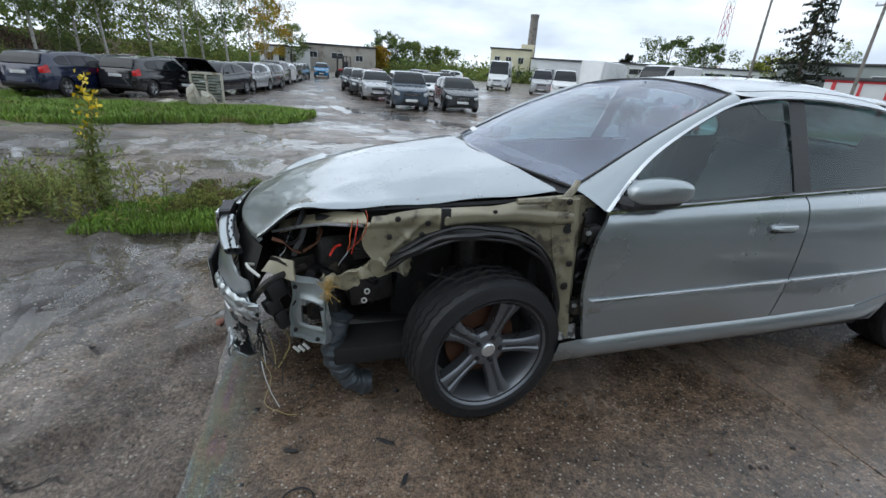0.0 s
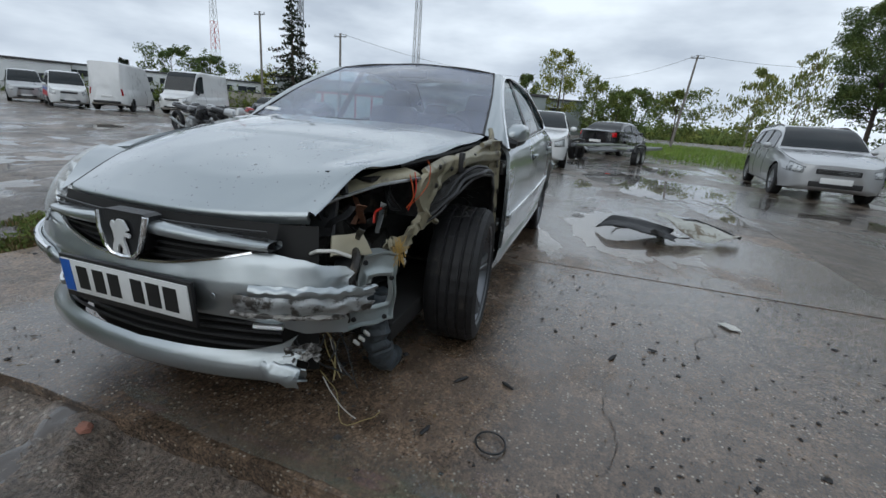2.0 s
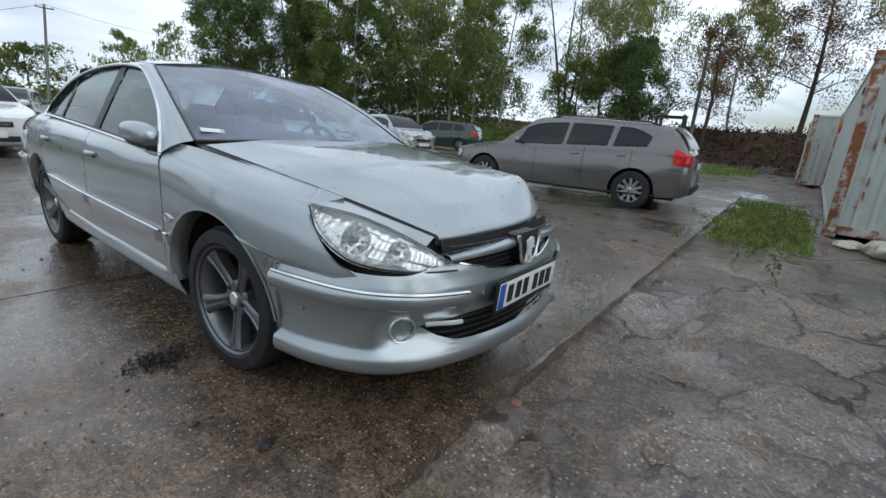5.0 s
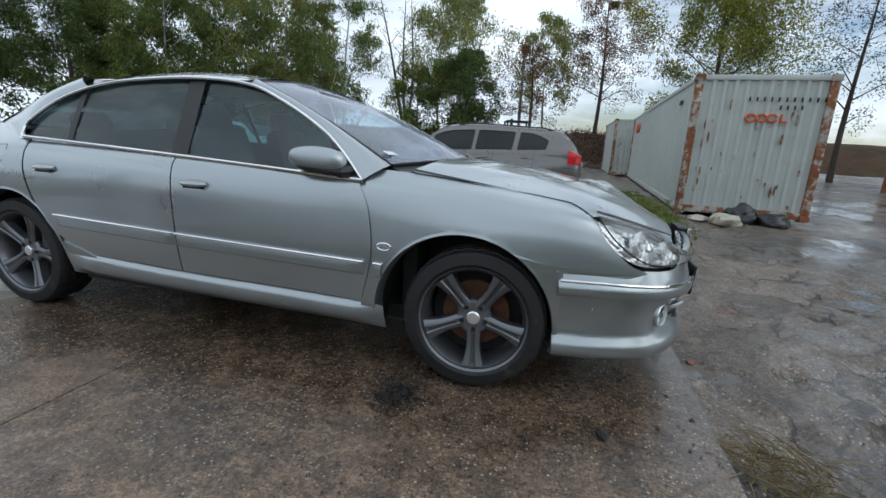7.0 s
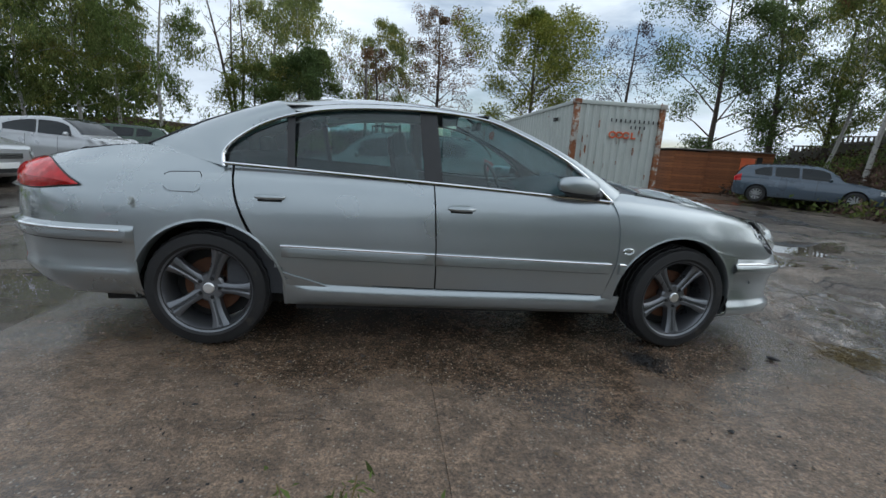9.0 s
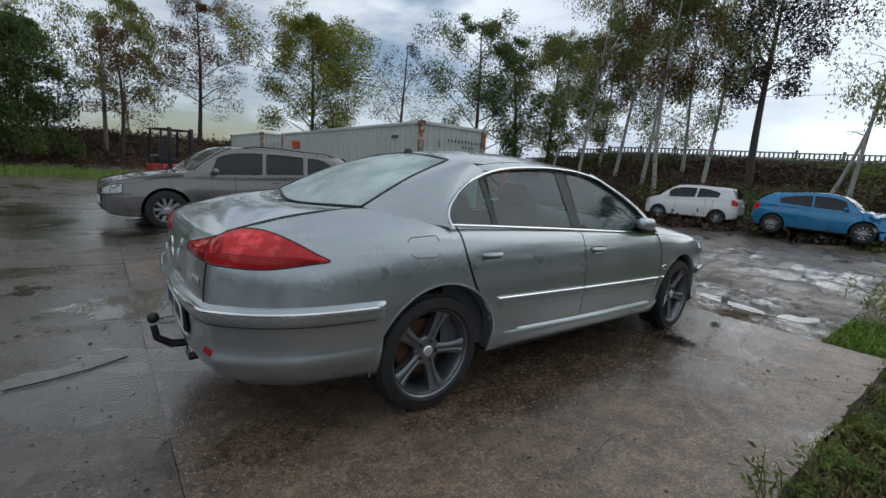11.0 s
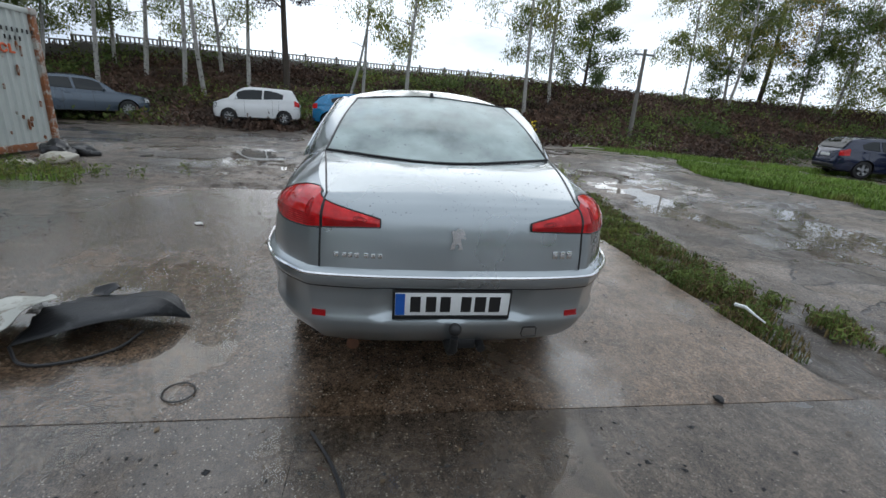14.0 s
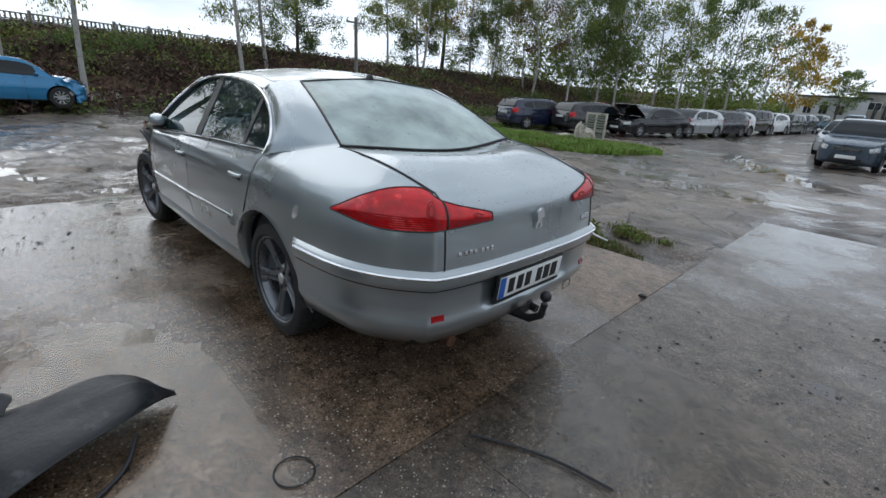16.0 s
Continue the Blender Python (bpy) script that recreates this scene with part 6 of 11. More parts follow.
# ---------------------------------------------------------------- other vehicles
SHAPES = {
    "estate": dict(L=4.70, W=1.81, H=1.50, nose=0.70, hood=0.98, belt=1.00, tail=1.02, cab=(0.255, 0.43, 0.90, 0.985), gaps=(0.455, 0.62, 0.78, 0.90)),
    "hatch": dict(L=4.05, W=1.72, H=1.49, nose=0.70, hood=0.98, belt=1.00, tail=1.02, cab=(0.215, 0.40, 0.84, 0.975), gaps=(0.43, 0.62, 0.78, 0.87)),
    "city": dict(L=3.54, W=1.64, H=1.49, nose=0.74, hood=1.00, belt=1.00, tail=1.00, cab=(0.17, 0.37, 0.90, 0.985), gaps=(0.40, 0.68, 0.74, 0.88)),
    "sedan": dict(L=4.87, W=1.85, H=1.48, nose=0.72, hood=0.98, belt=1.00, tail=1.08, cab=(0.26, 0.44, 0.70, 0.87), gaps=(0.46, 0.62, 0.76, 0.80)),
    "suv": dict(L=4.35, W=1.82, H=1.64, nose=0.82, hood=1.10, belt=1.08, tail=1.10, cab=(0.23, 0.39, 0.90, 0.985), gaps=(0.43, 0.61, 0.77, 0.90)),
    "highroof": dict(L=4.25, W=1.72, H=1.60, nose=0.78, hood=1.04, belt=1.06, tail=1.08, cab=(0.20, 0.36, 0.93, 0.985), gaps=(0.43, 0.61, 0.77, 0.90)),
    "van": dict(L=5.9, W=1.99, H=2.58, nose=0.95, hood=1.22, belt=1.28, tail=1.28, cab=(0.13, 0.27, 0.985, 0.998), gaps=(0.29, 0.37, 0.37, 0.37)),
    "minibus": dict(L=4.9, W=1.90, H=1.97, nose=0.90, hood=1.12, belt=1.18, tail=1.18, cab=(0.10, 0.26, 0.975, 0.995), gaps=(0.29, 0.47, 0.68, 0.95)),
}
M_CARGLASS = mat("dim_car_window", (0.010, 0.014, 0.016), 0.03, 0, 0.35, 2.0, spec=0.4)
# side windows, from nose (0) to tail (1)
WINDOWS = {"estate": [(0.335, 0.525), (0.545, 0.70), (0.725, 0.84)], "hatch": [(0.30, 0.53), (0.55, 0.775)], "city": [(0.265, 0.56), (0.585, 0.80)], "sedan": [(0.335, 0.53), (0.545, 0.745)],
           "suv": [(0.30, 0.51), (0.53, 0.70), (0.725, 0.84)], "highroof": [(0.28, 0.50), (0.52, 0.70), (0.725, 0.88)], "van": [(0.165, 0.34)], "minibus": [(0.16, 0.34), (0.37, 0.62), (0.65, 0.93)]}
M_SEAM = mat("panel_gap", (0.006, 0.006, 0.006), 0.8)
M_HEAD = mat("pale_headlamp", (0.55, 0.57, 0.58), 0.25, 0.2, 0.45, 26, coat=0.7, second=(0.14, 0.15, 0.16), second_at=0.56, second_scale=14)
M_BGRIM = mat("plain_alloy", (0.42, 0.43, 0.44), 0.35, 0.7, 0.1, 12)
M_STEEL = mat("black_steel_rim", (0.03, 0.03, 0.032), 0.5, 0.3, 0.2, 12)
WHEELS = {}


def wheel_meshes(r, kind):
    key = (round(r, 3), kind)
    if key in WHEELS:
        return WHEELS[key]
    bm = bmesh.new()
    lathe(bm, [(r * 0.64, -0.09), (r * 0.80, -0.10), (r * 0.95, -0.09), (r, -0.07), (r, 0.07), (r * 0.95, 0.09), (r * 0.80, 0.10), (r * 0.66, 0.095), (r * 0.64, 0.08)], 28)
    tyre = part("wheel", bm, M_RUBBER)
    bm = bmesh.new()
    lathe(bm, [(r * 0.64, -0.085), (r * 0.60, 0.03), (r * 0.61, 0.07), (r * 0.66, 0.09)], 28)
    n = {"five": 5, "seven": 7, "ten": 10, "steel": 0}[kind]
    for s in range(n):
        a = 2 * math.pi * s / n
        t = Vector((-math.sin(a), 0, math.cos(a)))
        d = Vector((math.cos(a), 0, math.sin(a)))
        h0, h1 = 0.035 if n == 5 else 0.024, 0.045 if n == 5 else 0.024
        q = [d * 0.03 + t * h0, d * r * 0.62 + t * h1, d * r * 0.62 - t * h1, d * 0.03 - t * h0]
        up = [bm.verts.new(p + Vector((0, 0.066 + 0.012 * (i in (1, 2)), 0))) for i, p in enumerate(q)]
        dn = [bm.verts.new(p + Vector((0, 0.03, 0))) for p in q]
        bm.faces.new(up)
        for i in range(4):
            bm.faces.new((up[i], dn[i], dn[(i + 1) % 4], up[(i + 1) % 4]))
    if n == 0:
        lathe(bm, [(0.0, 0.06), (r * 0.3, 0.06), (r * 0.42, 0.03), (r * 0.6, 0.04)], 32)
    lathe(bm, [(0.0, 0.075), (0.04, 0.074), (0.06, 0.06), (0.062, 0.03)], 20)
    rim = part("rim", bm, M_STEEL if n == 0 else M_BGRIM, tyre)
    bm = bmesh.new()
    lathe(bm, [(0.0, 0.0), (r * 0.6, 0.0)], 24)
    back = part("brake_disc", bm, M_DARK, tyre)
    datas = (tyre.data, rim.data, back.data)
    for o in (rim, back, tyre):
        bpy.data.objects.remove(o)
    WHEELS[key] = datas
    return datas


def add_wheel(parent, x, y, r, side, kind, turn=0.0):
    d = wheel_meshes(r, kind)
    w = new("wheel", d[0])
    w.parent = parent
    w.matrix_basis = pose(x, y, r, 0, turn, 0 if side > 0 else 180)
    for name, data in (("rim", d[1]), ("brake_disc", d[2])):
        o = new(name, data)
        o.parent = w
    return w


def vehicle(name, label, kind, m, paint_mat, rim="five", crush=0.0, group="", steer=0.0, windows=True, plate=True, hood_up=False, category="car", stripe=None, **over):
    sh = dict(SHAPES[kind])
    sh.update(over)
    L, W, H = sh["L"], sh["W"], sh["H"]
    ta, tb, tc, td = sh["cab"]
    ob = thing(name, label, category, m, group)
    r = 0.33 if kind not in ("van", "suv") else 0.345
    if kind == "city":
        r = 0.29
    xf, xr = L / 2 - L * (0.185 if kind != "van" else 0.16), -L / 2 + L * (0.19 if kind != "sedan" else 0.22)
    zl = 0.20 if kind not in ("suv", "van") else 0.28
    shoulder = fspline([(0, sh["nose"]), (0.03, sh["nose"] + 0.06), (ta * 0.6, sh["hood"] - 0.09), (ta, sh["hood"] - 0.03), (tb, sh["belt"] - 0.05), (0.7, sh["belt"] + 0.01), (0.93, sh["tail"] - 0.01), (1, sh["tail"] - 0.06)])
    fall = {"estate": 0.17, "hatch": 0.20, "city": 0.12, "suv": 0.14, "sedan": 0.10}.get(kind, 0.02)
    roof = fspline([(0, 0.0), (ta, 0.0), (ta + 0.35 * (tb - ta), 0.42), (tb - 0.03, 0.86), (tb + 0.06, 0.985), (tb + 0.15, 1.0), ((tb + tc) / 2 + 0.06, 1.0 - 0.35 * fall), (tc, 1.0 - fall), ((tc + td) / 2, 0.54), (td, 0.0), (max(1, td + 0.01), 0.0)])
    plan = fspline([(0, 0.60), (0.012, 0.74), (0.04, 0.86), (0.10, 0.955), (0.2, 0.99), (0.4, 1.0), (0.75, 1.0), (0.90, 0.97), (0.965, 0.90), (0.99, 0.82), (1, 0.72)])
    lowz = fspline([(0, zl + 0.10), (0.03, zl + 0.02), (0.15, zl), (0.85, zl + 0.02), (0.97, zl + 0.06), (1, zl + 0.14)])

    def ring(t):
        """Half a cross-section, from the middle of the floor to the middle of the roof."""
        w = W / 2 * plan(t)
        z0, z1 = lowz(t), shoulder(t)
        k = min(max(roof(t), 0.0), 1.0) if ta < t < td else 0.0
        pts = [(0.0, z0), (w * 0.80, z0), (w * 0.955, z0 + 0.035)]
        for i in range(9):
            f = i / 8
            bulge = 1 - 0.05 * (2 * f - 0.9) ** 2
            pts.append((w * bulge, z0 + 0.06 + (z1 - 0.05 - z0 - 0.06) * f))
        pts.append((w * 0.945, z1))
        zr = z1 + (H - z1) * k
        wr = w * (0.93 - (0.20 if kind != "van" else 0.05) * k)
        for f in (0.25, 0.5, 0.75):
            pts.append((w * 0.925 + (wr - w * 0.925) * f, z1 + 0.012 + (zr - 0.05 * k - z1) * f * (1 if k > 0.02 else 0) + 0.018 * f))
        pts.append((wr, zr - 0.05 * k + 0.025))
        pts.append((wr * 0.90, zr - 0.012 * k + 0.032))
        for f in (0.6, 0.3, 0.0):
            pts.append((wr * f, zr + 0.012 + 0.03 * (1 - f * f) * (1 if k < 0.05 else 0.6)))
        return pts
    n = 72 if math.hypot(m[0][3], m[1][3]) < 21 else 40
    ts = [i / n for i in range(n + 1)]
    rings = [ring(t) for t in ts]
    K = len(rings[0])
    rnd = random.Random(hash(name) % 7 + int(L * 100))
    body = bmesh.new()
    g0, g1, g2, g3 = sh["gaps"]
    for side in (1, -1):
        vv = []
        for i, t in enumerate(ts):
            row = []
            for y, z in rings[i]:
                p = Vector((L / 2 - L * t, y * side, z))
                # nose and tail lean back
                if t < 0.03:
                    p.x -= 0.10 * max(0, (z - 0.55)) * (1 - t / 0.03)
                if t > 0.97:
                    p.x += 0.10 * max(0, (z - 0.6)) * (t - 0.97) / 0.03
                if crush and t < 0.24:
                    c = crush * (1 - t / 0.24)
                    p += Vector((noise.noise(Vector((p.x * 5, p.y * 5, p.z * 5))) - 0.5 * c, noise.noise(Vector((p.x * 6, p.y * 5, p.z * 5 + 7))), noise.noise(Vector((p.x * 5, p.y * 6, p.z * 5 + 13))))) * c * 0.30
                row.append(p)
            vv.append(row)
        def verts_of(bm, cache, i, k):
            if (i, k) not in cache:
                cache[(i, k)] = bm.verts.new(vv[i][k])
            return cache[(i, k)]
        cb = {}
        for i in range(n):
            tm = (ts[i] + ts[i + 1]) / 2
            for k in range(K - 1):
                c = (vv[i][k] + vv[i + 1][k] + vv[i][k + 1] + vv[i + 1][k + 1]) / 4
                if 1 <= k <= 10 and min(math.hypot(c.x - xf, c.z - r), math.hypot(c.x - xr, c.z - r)) < r * 1.17 and abs(c.y) > W * 0.36:
                    continue
                q = [verts_of(body, cb, *a) for a in ((i, k), (i + 1, k), (i + 1, k + 1), (i, k + 1))]
                try:
                    body.faces.new(q)
                except ValueError:
                    pass
        for a in (0, n):
            try:
                body.faces.new([verts_of(body, cb, a, k) for k in range(K)])
            except ValueError:
                pass
    bmesh.ops.remove_doubles(body, verts=body.verts, dist=0.0008)
    for v in body.verts:
        if v.is_boundary and v.co.z < 0.85 and abs(v.co.y) > W * 0.30:
            for cx in (xf, xr):
                d = math.hypot(v.co.x - cx, v.co.z - r)
                if r * 0.95 < d < r * 1.42 and v.co.z > 0.16:
                    v.co.x, v.co.z = cx + (v.co.x - cx) * r * 1.16 / d, r + (v.co.z - r) * r * 1.16 / d
    part("body", body, paint_mat, ob, sharp=50)
    for cx in (xf, xr):
        for side in (-1, 1):
            bm = bmesh.new()
            def well(u, v):
                a = radians(-20 + 220 * u)
                return Vector((cx + r * 1.16 * math.cos(a), side * (W / 2 * 0.97 - 0.30 * v), r + r * 1.16 * math.sin(a)))
            grid(bm, well, 16, 1)
            def disc(u, v):
                a = radians(-20 + 220 * u)
                return Vector((cx + r * 1.16 * v * math.cos(a), side * (W / 2 - 0.33), r + r * 1.16 * v * math.sin(a)))
            grid(bm, disc, 16, 1)
            part("wheel_well", bm, M_DARK, ob)
    bm = bmesh.new()
    box(bm, (0, 0, zl + 0.06), (L * 0.9, W * 0.72, 0.10))
    part("underbody", bm, M_DARK, ob)
    for cx in (xf, xr):
        for side in (-1, 1):
            add_wheel(ob, cx, side * (W / 2 - 0.115), r, side, rim, 20 * side + 13 * (cx > 0))

    def surf(t, k, side, out=0.0):
        i = min(int(t * n), n - 1)
        f = t * n - i
        a, b = rings[i], rings[i + 1]
        k0 = min(int(k), K - 2)
        g = k - k0
        y = (a[k0][0] * (1 - f) + b[k0][0] * f) * (1 - g) + (a[k0 + 1][0] * (1 - f) + b[k0 + 1][0] * f) * g
        z = (a[k0][1] * (1 - f) + b[k0][1] * f) * (1 - g) + (a[k0 + 1][1] * (1 - f) + b[k0 + 1][1] * f) * g
        x = L / 2 - L * t
        if t < 0.03:
            x -= 0.10 * max(0, (z - 0.55)) * (1 - t / 0.03)
        if t > 0.97:
            x += 0.10 * max(0, (z - 0.6)) * (t - 0.97) / 0.03
        nx = out * (1.4 if t < 0.04 else -1.4 if t > 0.955 else 0)
        return Vector((x + nx, (y + out) * side, z))

    def patch(nm, material, t0, t1, k0, k1, side, out=0.012, label=""):
        bm = bmesh.new()
        grid(bm, lambda u, v: surf(t0 + (t1 - t0) * u, k0 + (k1 - k0) * v, side, out * (0.5 + 0.5 * math.sin(math.pi * v))), 8, 4)
        return part(nm, bm, material, ob, label)
    def pane(nm, f, nu, nv):
        bm = bmesh.new()
        grid(bm, f, nu, nv)
        return part(nm, bm, M_CARGLASS, ob)
    if windows:
        wins = WINDOWS[kind]
        for side in (-1, 1):
            for j, (t0, t1) in enumerate(wins):
                lastw = j == len(wins) - 1 and kind not in ("van", "minibus")
                def side_pane(u, v):
                    # pillars lean, the last pane runs to a point under the falling roof
                    t = t0 + (t1 - t0) * u
                    lean = 0.10 * (tb - ta) * (1 - u) if j == 0 else 0.0
                    top = 15.35 - (1.5 * u ** 2.2 if lastw else 0.0)
                    kk = 12.35 + (0.25 * u if lastw else 0) + (top - 12.35) * v
                    return surf(t + lean * v + 0.010 * v, kk, side, 0.006)
                p = pane("side_window", side_pane, 14, 6)
                bm = bmesh.new()
                ring_pts = [side_pane(i / 10, 0) for i in range(11)] + [side_pane(1, i / 4) for i in range(1, 5)] + [side_pane(1 - i / 10, 1) for i in range(1, 11)] + [side_pane(0, 1 - i / 4) for i in range(1, 5)]
                tube(bm, ring_pts, 0.010, 4, cap=False)
                part("window_trim", bm, M_BLACK, p)
        def screen(u, v):
            t = ta + 0.02 + (tb - ta - 0.030) * v
            s2 = 2 * u - 1
            return surf(t, 20 - 3.6 * abs(s2), 1 if s2 >= 0 else -1, 0.0) + Vector((0.006, 0, 0.008))
        pane("windscreen", screen, 20, 12)
        if kind != "van":
            def back_pane(u, v):
                t = tc + 0.012 + (td - tc - 0.022) * v
                s2 = 2 * u - 1
                return surf(t, 20 - 3.4 * abs(s2), 1 if s2 >= 0 else -1, 0.0) + Vector((-0.030, 0, 0.022))
            pane("rear_window", back_pane, 24, 20)
    for side in (-1, 1):
        if not (crush > 0.5 and side > 0):
            patch("headlamp", M_HEAD, 0.002, 0.055 if kind != "van" else 0.035, 8.7, 11.4, side)
        if kind in ("estate", "hatch", "city", "suv", "highroof"):
            patch("tail_lamp", M_TAIL, 0.935, 0.994, 9.3, 12.8, side, 0.016)
        elif kind == "sedan":
            patch("tail_lamp", M_TAIL, 0.945, 0.992, 9.0, 11.4, side, 0.014)
        else:
            patch("tail_lamp", M_TAILDARK, 0.985, 0.998, 7.5, 11.8, side, 0.014)
        # seams of the bonnet, the bumpers and the lamps
        bm = bmesh.new()
        tube(bm, [surf(0.035 + (ta - 0.045) * j / 14, 13.3 if kind != "van" else 12.4, side, 0.002) + Vector((0, 0, 0.002)) for j in range(15)], 0.0045, 4)
        tube(bm, [surf(0.004 + 0.075 * j / 6, 8.3, side, 0.002) for j in range(7)], 0.0045, 4)
        tube(bm, [surf(0.925 + 0.072 * j / 6, 8.3, side, 0.002) for j in range(7)], 0.0045, 4)
        part("panel_seam", bm, M_SEAM, ob)
        if not (crush > 0.5 and side > 0):
            e = 0.055 if kind != "van" else 0.035
            bm = bmesh.new()
            tube(bm, [surf(0.002 + (e - 0.002) * j / 6, 8.7, side, 0.006) for j in range(7)] + [surf(e, 8.7 + 2.7 * j / 4, side, 0.008) for j in range(1, 5)] + [surf(e - (e - 0.002) * j / 6, 11.4, side, 0.006) for j in range(1, 7)], 0.0075, 4)
            part("lamp_seal", bm, M_BLACK, ob)
        # door gaps and sill
        for t in (g0 - 0.035 if kind != "van" else 0.20, g1, *((g2 + 0.015,) if g2 > g1 + 0.05 else ())):
            bm = bmesh.new()
            tube(bm, [surf(t, 3.6 + 8.2 * j / 8, side, 0.001) for j in range(9)], 0.005, 4)
            part("door_gap", bm, M_SEAM, ob)
        for t in (g1 - 0.035, g2 - 0.02) if g2 > g1 + 0.05 else (g1 - 0.03,):
            bm = bmesh.new()
            tube(bm, [surf(t - 0.018, 10.2, side, 0.004), surf(t, 10.2, side, 0.022), surf(t + 0.018, 10.2, side, 0.004)], 0.011, 6)
            part("door_handle", bm, paint_mat, ob)
        bm = bmesh.new()
        bmesh.ops.create_uvsphere(bm, u_segments=12, v_segments=8, radius=1.0)
        c = surf(tb - 0.085, 12.3, side, 0.12)
        for v in bm.verts:
            v.co = Vector((c.x + v.co.x * 0.055, c.y + v.co.y * 0.095, c.z + 0.05 + v.co.z * (0.065 if kind != "van" else 0.12)))
        part("door_mirror", bm, M_BLACK if kind in ("van",) else paint_mat, ob)
        bm = bmesh.new()
        tube(bm, [surf(0.10 + 0.80 * j / 16, 2.6, side, 0.004) for j in range(17)], 0.016, 5)
        part("sill_trim", bm, M_BLACK, ob)
        if kind in ("estate", "suv"):
            bm = bmesh.new()
            tube(bm, [surf(tb + 0.03 + (tc - tb - 0.06) * j / 10, 16.6, side, 0.0) + Vector((0, 0, 0.03 if 0 < j < 10 else 0)) for j in range(11)], 0.014, 6)
            part("roof_rail", bm, M_BLACK, ob)
        if stripe:
            for sm, k0, k1 in stripe:
                bm = bmesh.new()
                grid(bm, lambda u, v: surf(0.12 + 0.86 * u, k0 + (k1 - k0) * v, side, 0.004), 30, 2)
                part("stripe", bm, sm, ob)
    # grille, lower intake, plates, bumper line
    if crush < 0.6:
        bm = bmesh.new()
        box(bm, (L / 2 - 0.012, 0, sh["nose"] - 0.09), (0.05, W * 0.40, 0.10), None, 0.012)
        gr = part("grille", bm, M_BLACK, ob)
        for k in range(3):
            bm = bmesh.new()
            box(bm, (L / 2 + 0.012, 0, sh["nose"] - 0.12 + 0.03 * k), (0.012, W * 0.36, 0.008))
            part("grille_slat", bm, M_CHROME, gr)
        bm = bmesh.new()
        box(bm, (L / 2 - 0.015, 0, zl + 0.16), (0.05, W * 0.48, 0.11), None, 0.012)
        part("intake", bm, M_BLACK, ob)
        if plate:
            bm = bmesh.new()
            box(bm, (L / 2 + 0.014, 0, zl + 0.24), (0.012, 0.52, 0.11), None, 0.003)
            part("number_plate", bm, M_WHITE, ob)
    else:
        for _ in range(9):
            bm = bmesh.new()
            box(bm, (L / 2 - rnd.uniform(0.0, 0.55), rnd.uniform(-0.7, 0.7), rnd.uniform(0.35, 0.8)), (rnd.uniform(0.1, 0.3), rnd.uniform(0.1, 0.4), rnd.uniform(0.05, 0.2)), Euler((rnd.uniform(0, 3), rnd.uniform(0, 3), 0)).to_matrix(), 0.02)
            part("engine_part", bm, M_DARK if rnd.random() < 0.7 else M_BARE, ob)
    bm = bmesh.new()
    box(bm, (-L / 2 - 0.012, 0, 0.80 if kind in ("estate", "city", "suv", "van") else 0.62), (0.012, 0.52, 0.11), None, 0.003)
    part("number_plate", bm, M_WHITE, ob)
    bm = bmesh.new()
    box(bm, (-L / 2 + 0.01, 0, zl + 0.20), (0.06, W * 0.66, 0.14), None, 0.02)
    part("rear_valance", bm, M_BLACK, ob)
    if hood_up:
        bm = bmesh.new()
        def lid(u, v):
            return Vector((L / 2 - L * ta - 0.05 + 0.85 * u, (v - 0.5) * W * 0.78, sh["hood"] + 0.03 + 0.55 * u + 0.03 * math.sin(math.pi * v)))
        grid(bm, lid, 8, 8)
        part("open_bonnet", thicken(bm, 0.03), paint_mat, ob, "raised bonnet")
    return ob


P_GREYBROWN = paint("grey_brown_metallic", (0.150, 0.143, 0.137), 0.6, 0.3)
P_WHITE = paint("white_car_paint", (0.72, 0.73, 0.73), 0.0, 0.3)
P_SILVER2 = paint("pale_silver_paint", (0.45, 0.46, 0.47), 0.5, 0.3)
P_BLACK = paint("black_car_paint", (0.008, 0.008, 0.010), 0.0, 0.25)
P_NAVY = paint("navy_car_paint", (0.010, 0.016, 0.045), 0.2, 0.25)
P_TEAL = paint("bright_blue_paint", (0.008, 0.17, 0.36), 0.3, 0.28)
P_DARKGREY = paint("dark_grey_paint", (0.045, 0.05, 0.056), 0.3, 0.28)
P_BLUEGREY = paint("blue_grey_paint", (0.06, 0.085, 0.115), 0.3, 0.28)
P_RED = paint("red_car_paint", (0.38, 0.012, 0.012), 0.0, 0.3)
P_BEIGE = paint("beige_paint", (0.33, 0.27, 0.24), 0.3, 0.3)
P_GREEN = paint("dark_green_paint", (0.02, 0.05, 0.03), 0.2, 0.3)
M_STRIPE_RED = mat("red_vinyl", (0.45, 0.01, 0.02), 0.4)
M_STRIPE_BLUE = mat("blue_vinyl", (0.02, 0.05, 0.25), 0.4)


def on_ground(x, y, a):
    # the car leans with the ground under its axles
    c, s = 1.3 * math.cos(radians(a)), 1.3 * math.sin(radians(a))
    front, rear = yard_fall(x + c, y + s), yard_fall(x - c, y - s)
    return pose(x, y, -0.02 + (front + rear) / 2, 0, -math.degrees(math.atan2(front - rear, 2.6)), a)


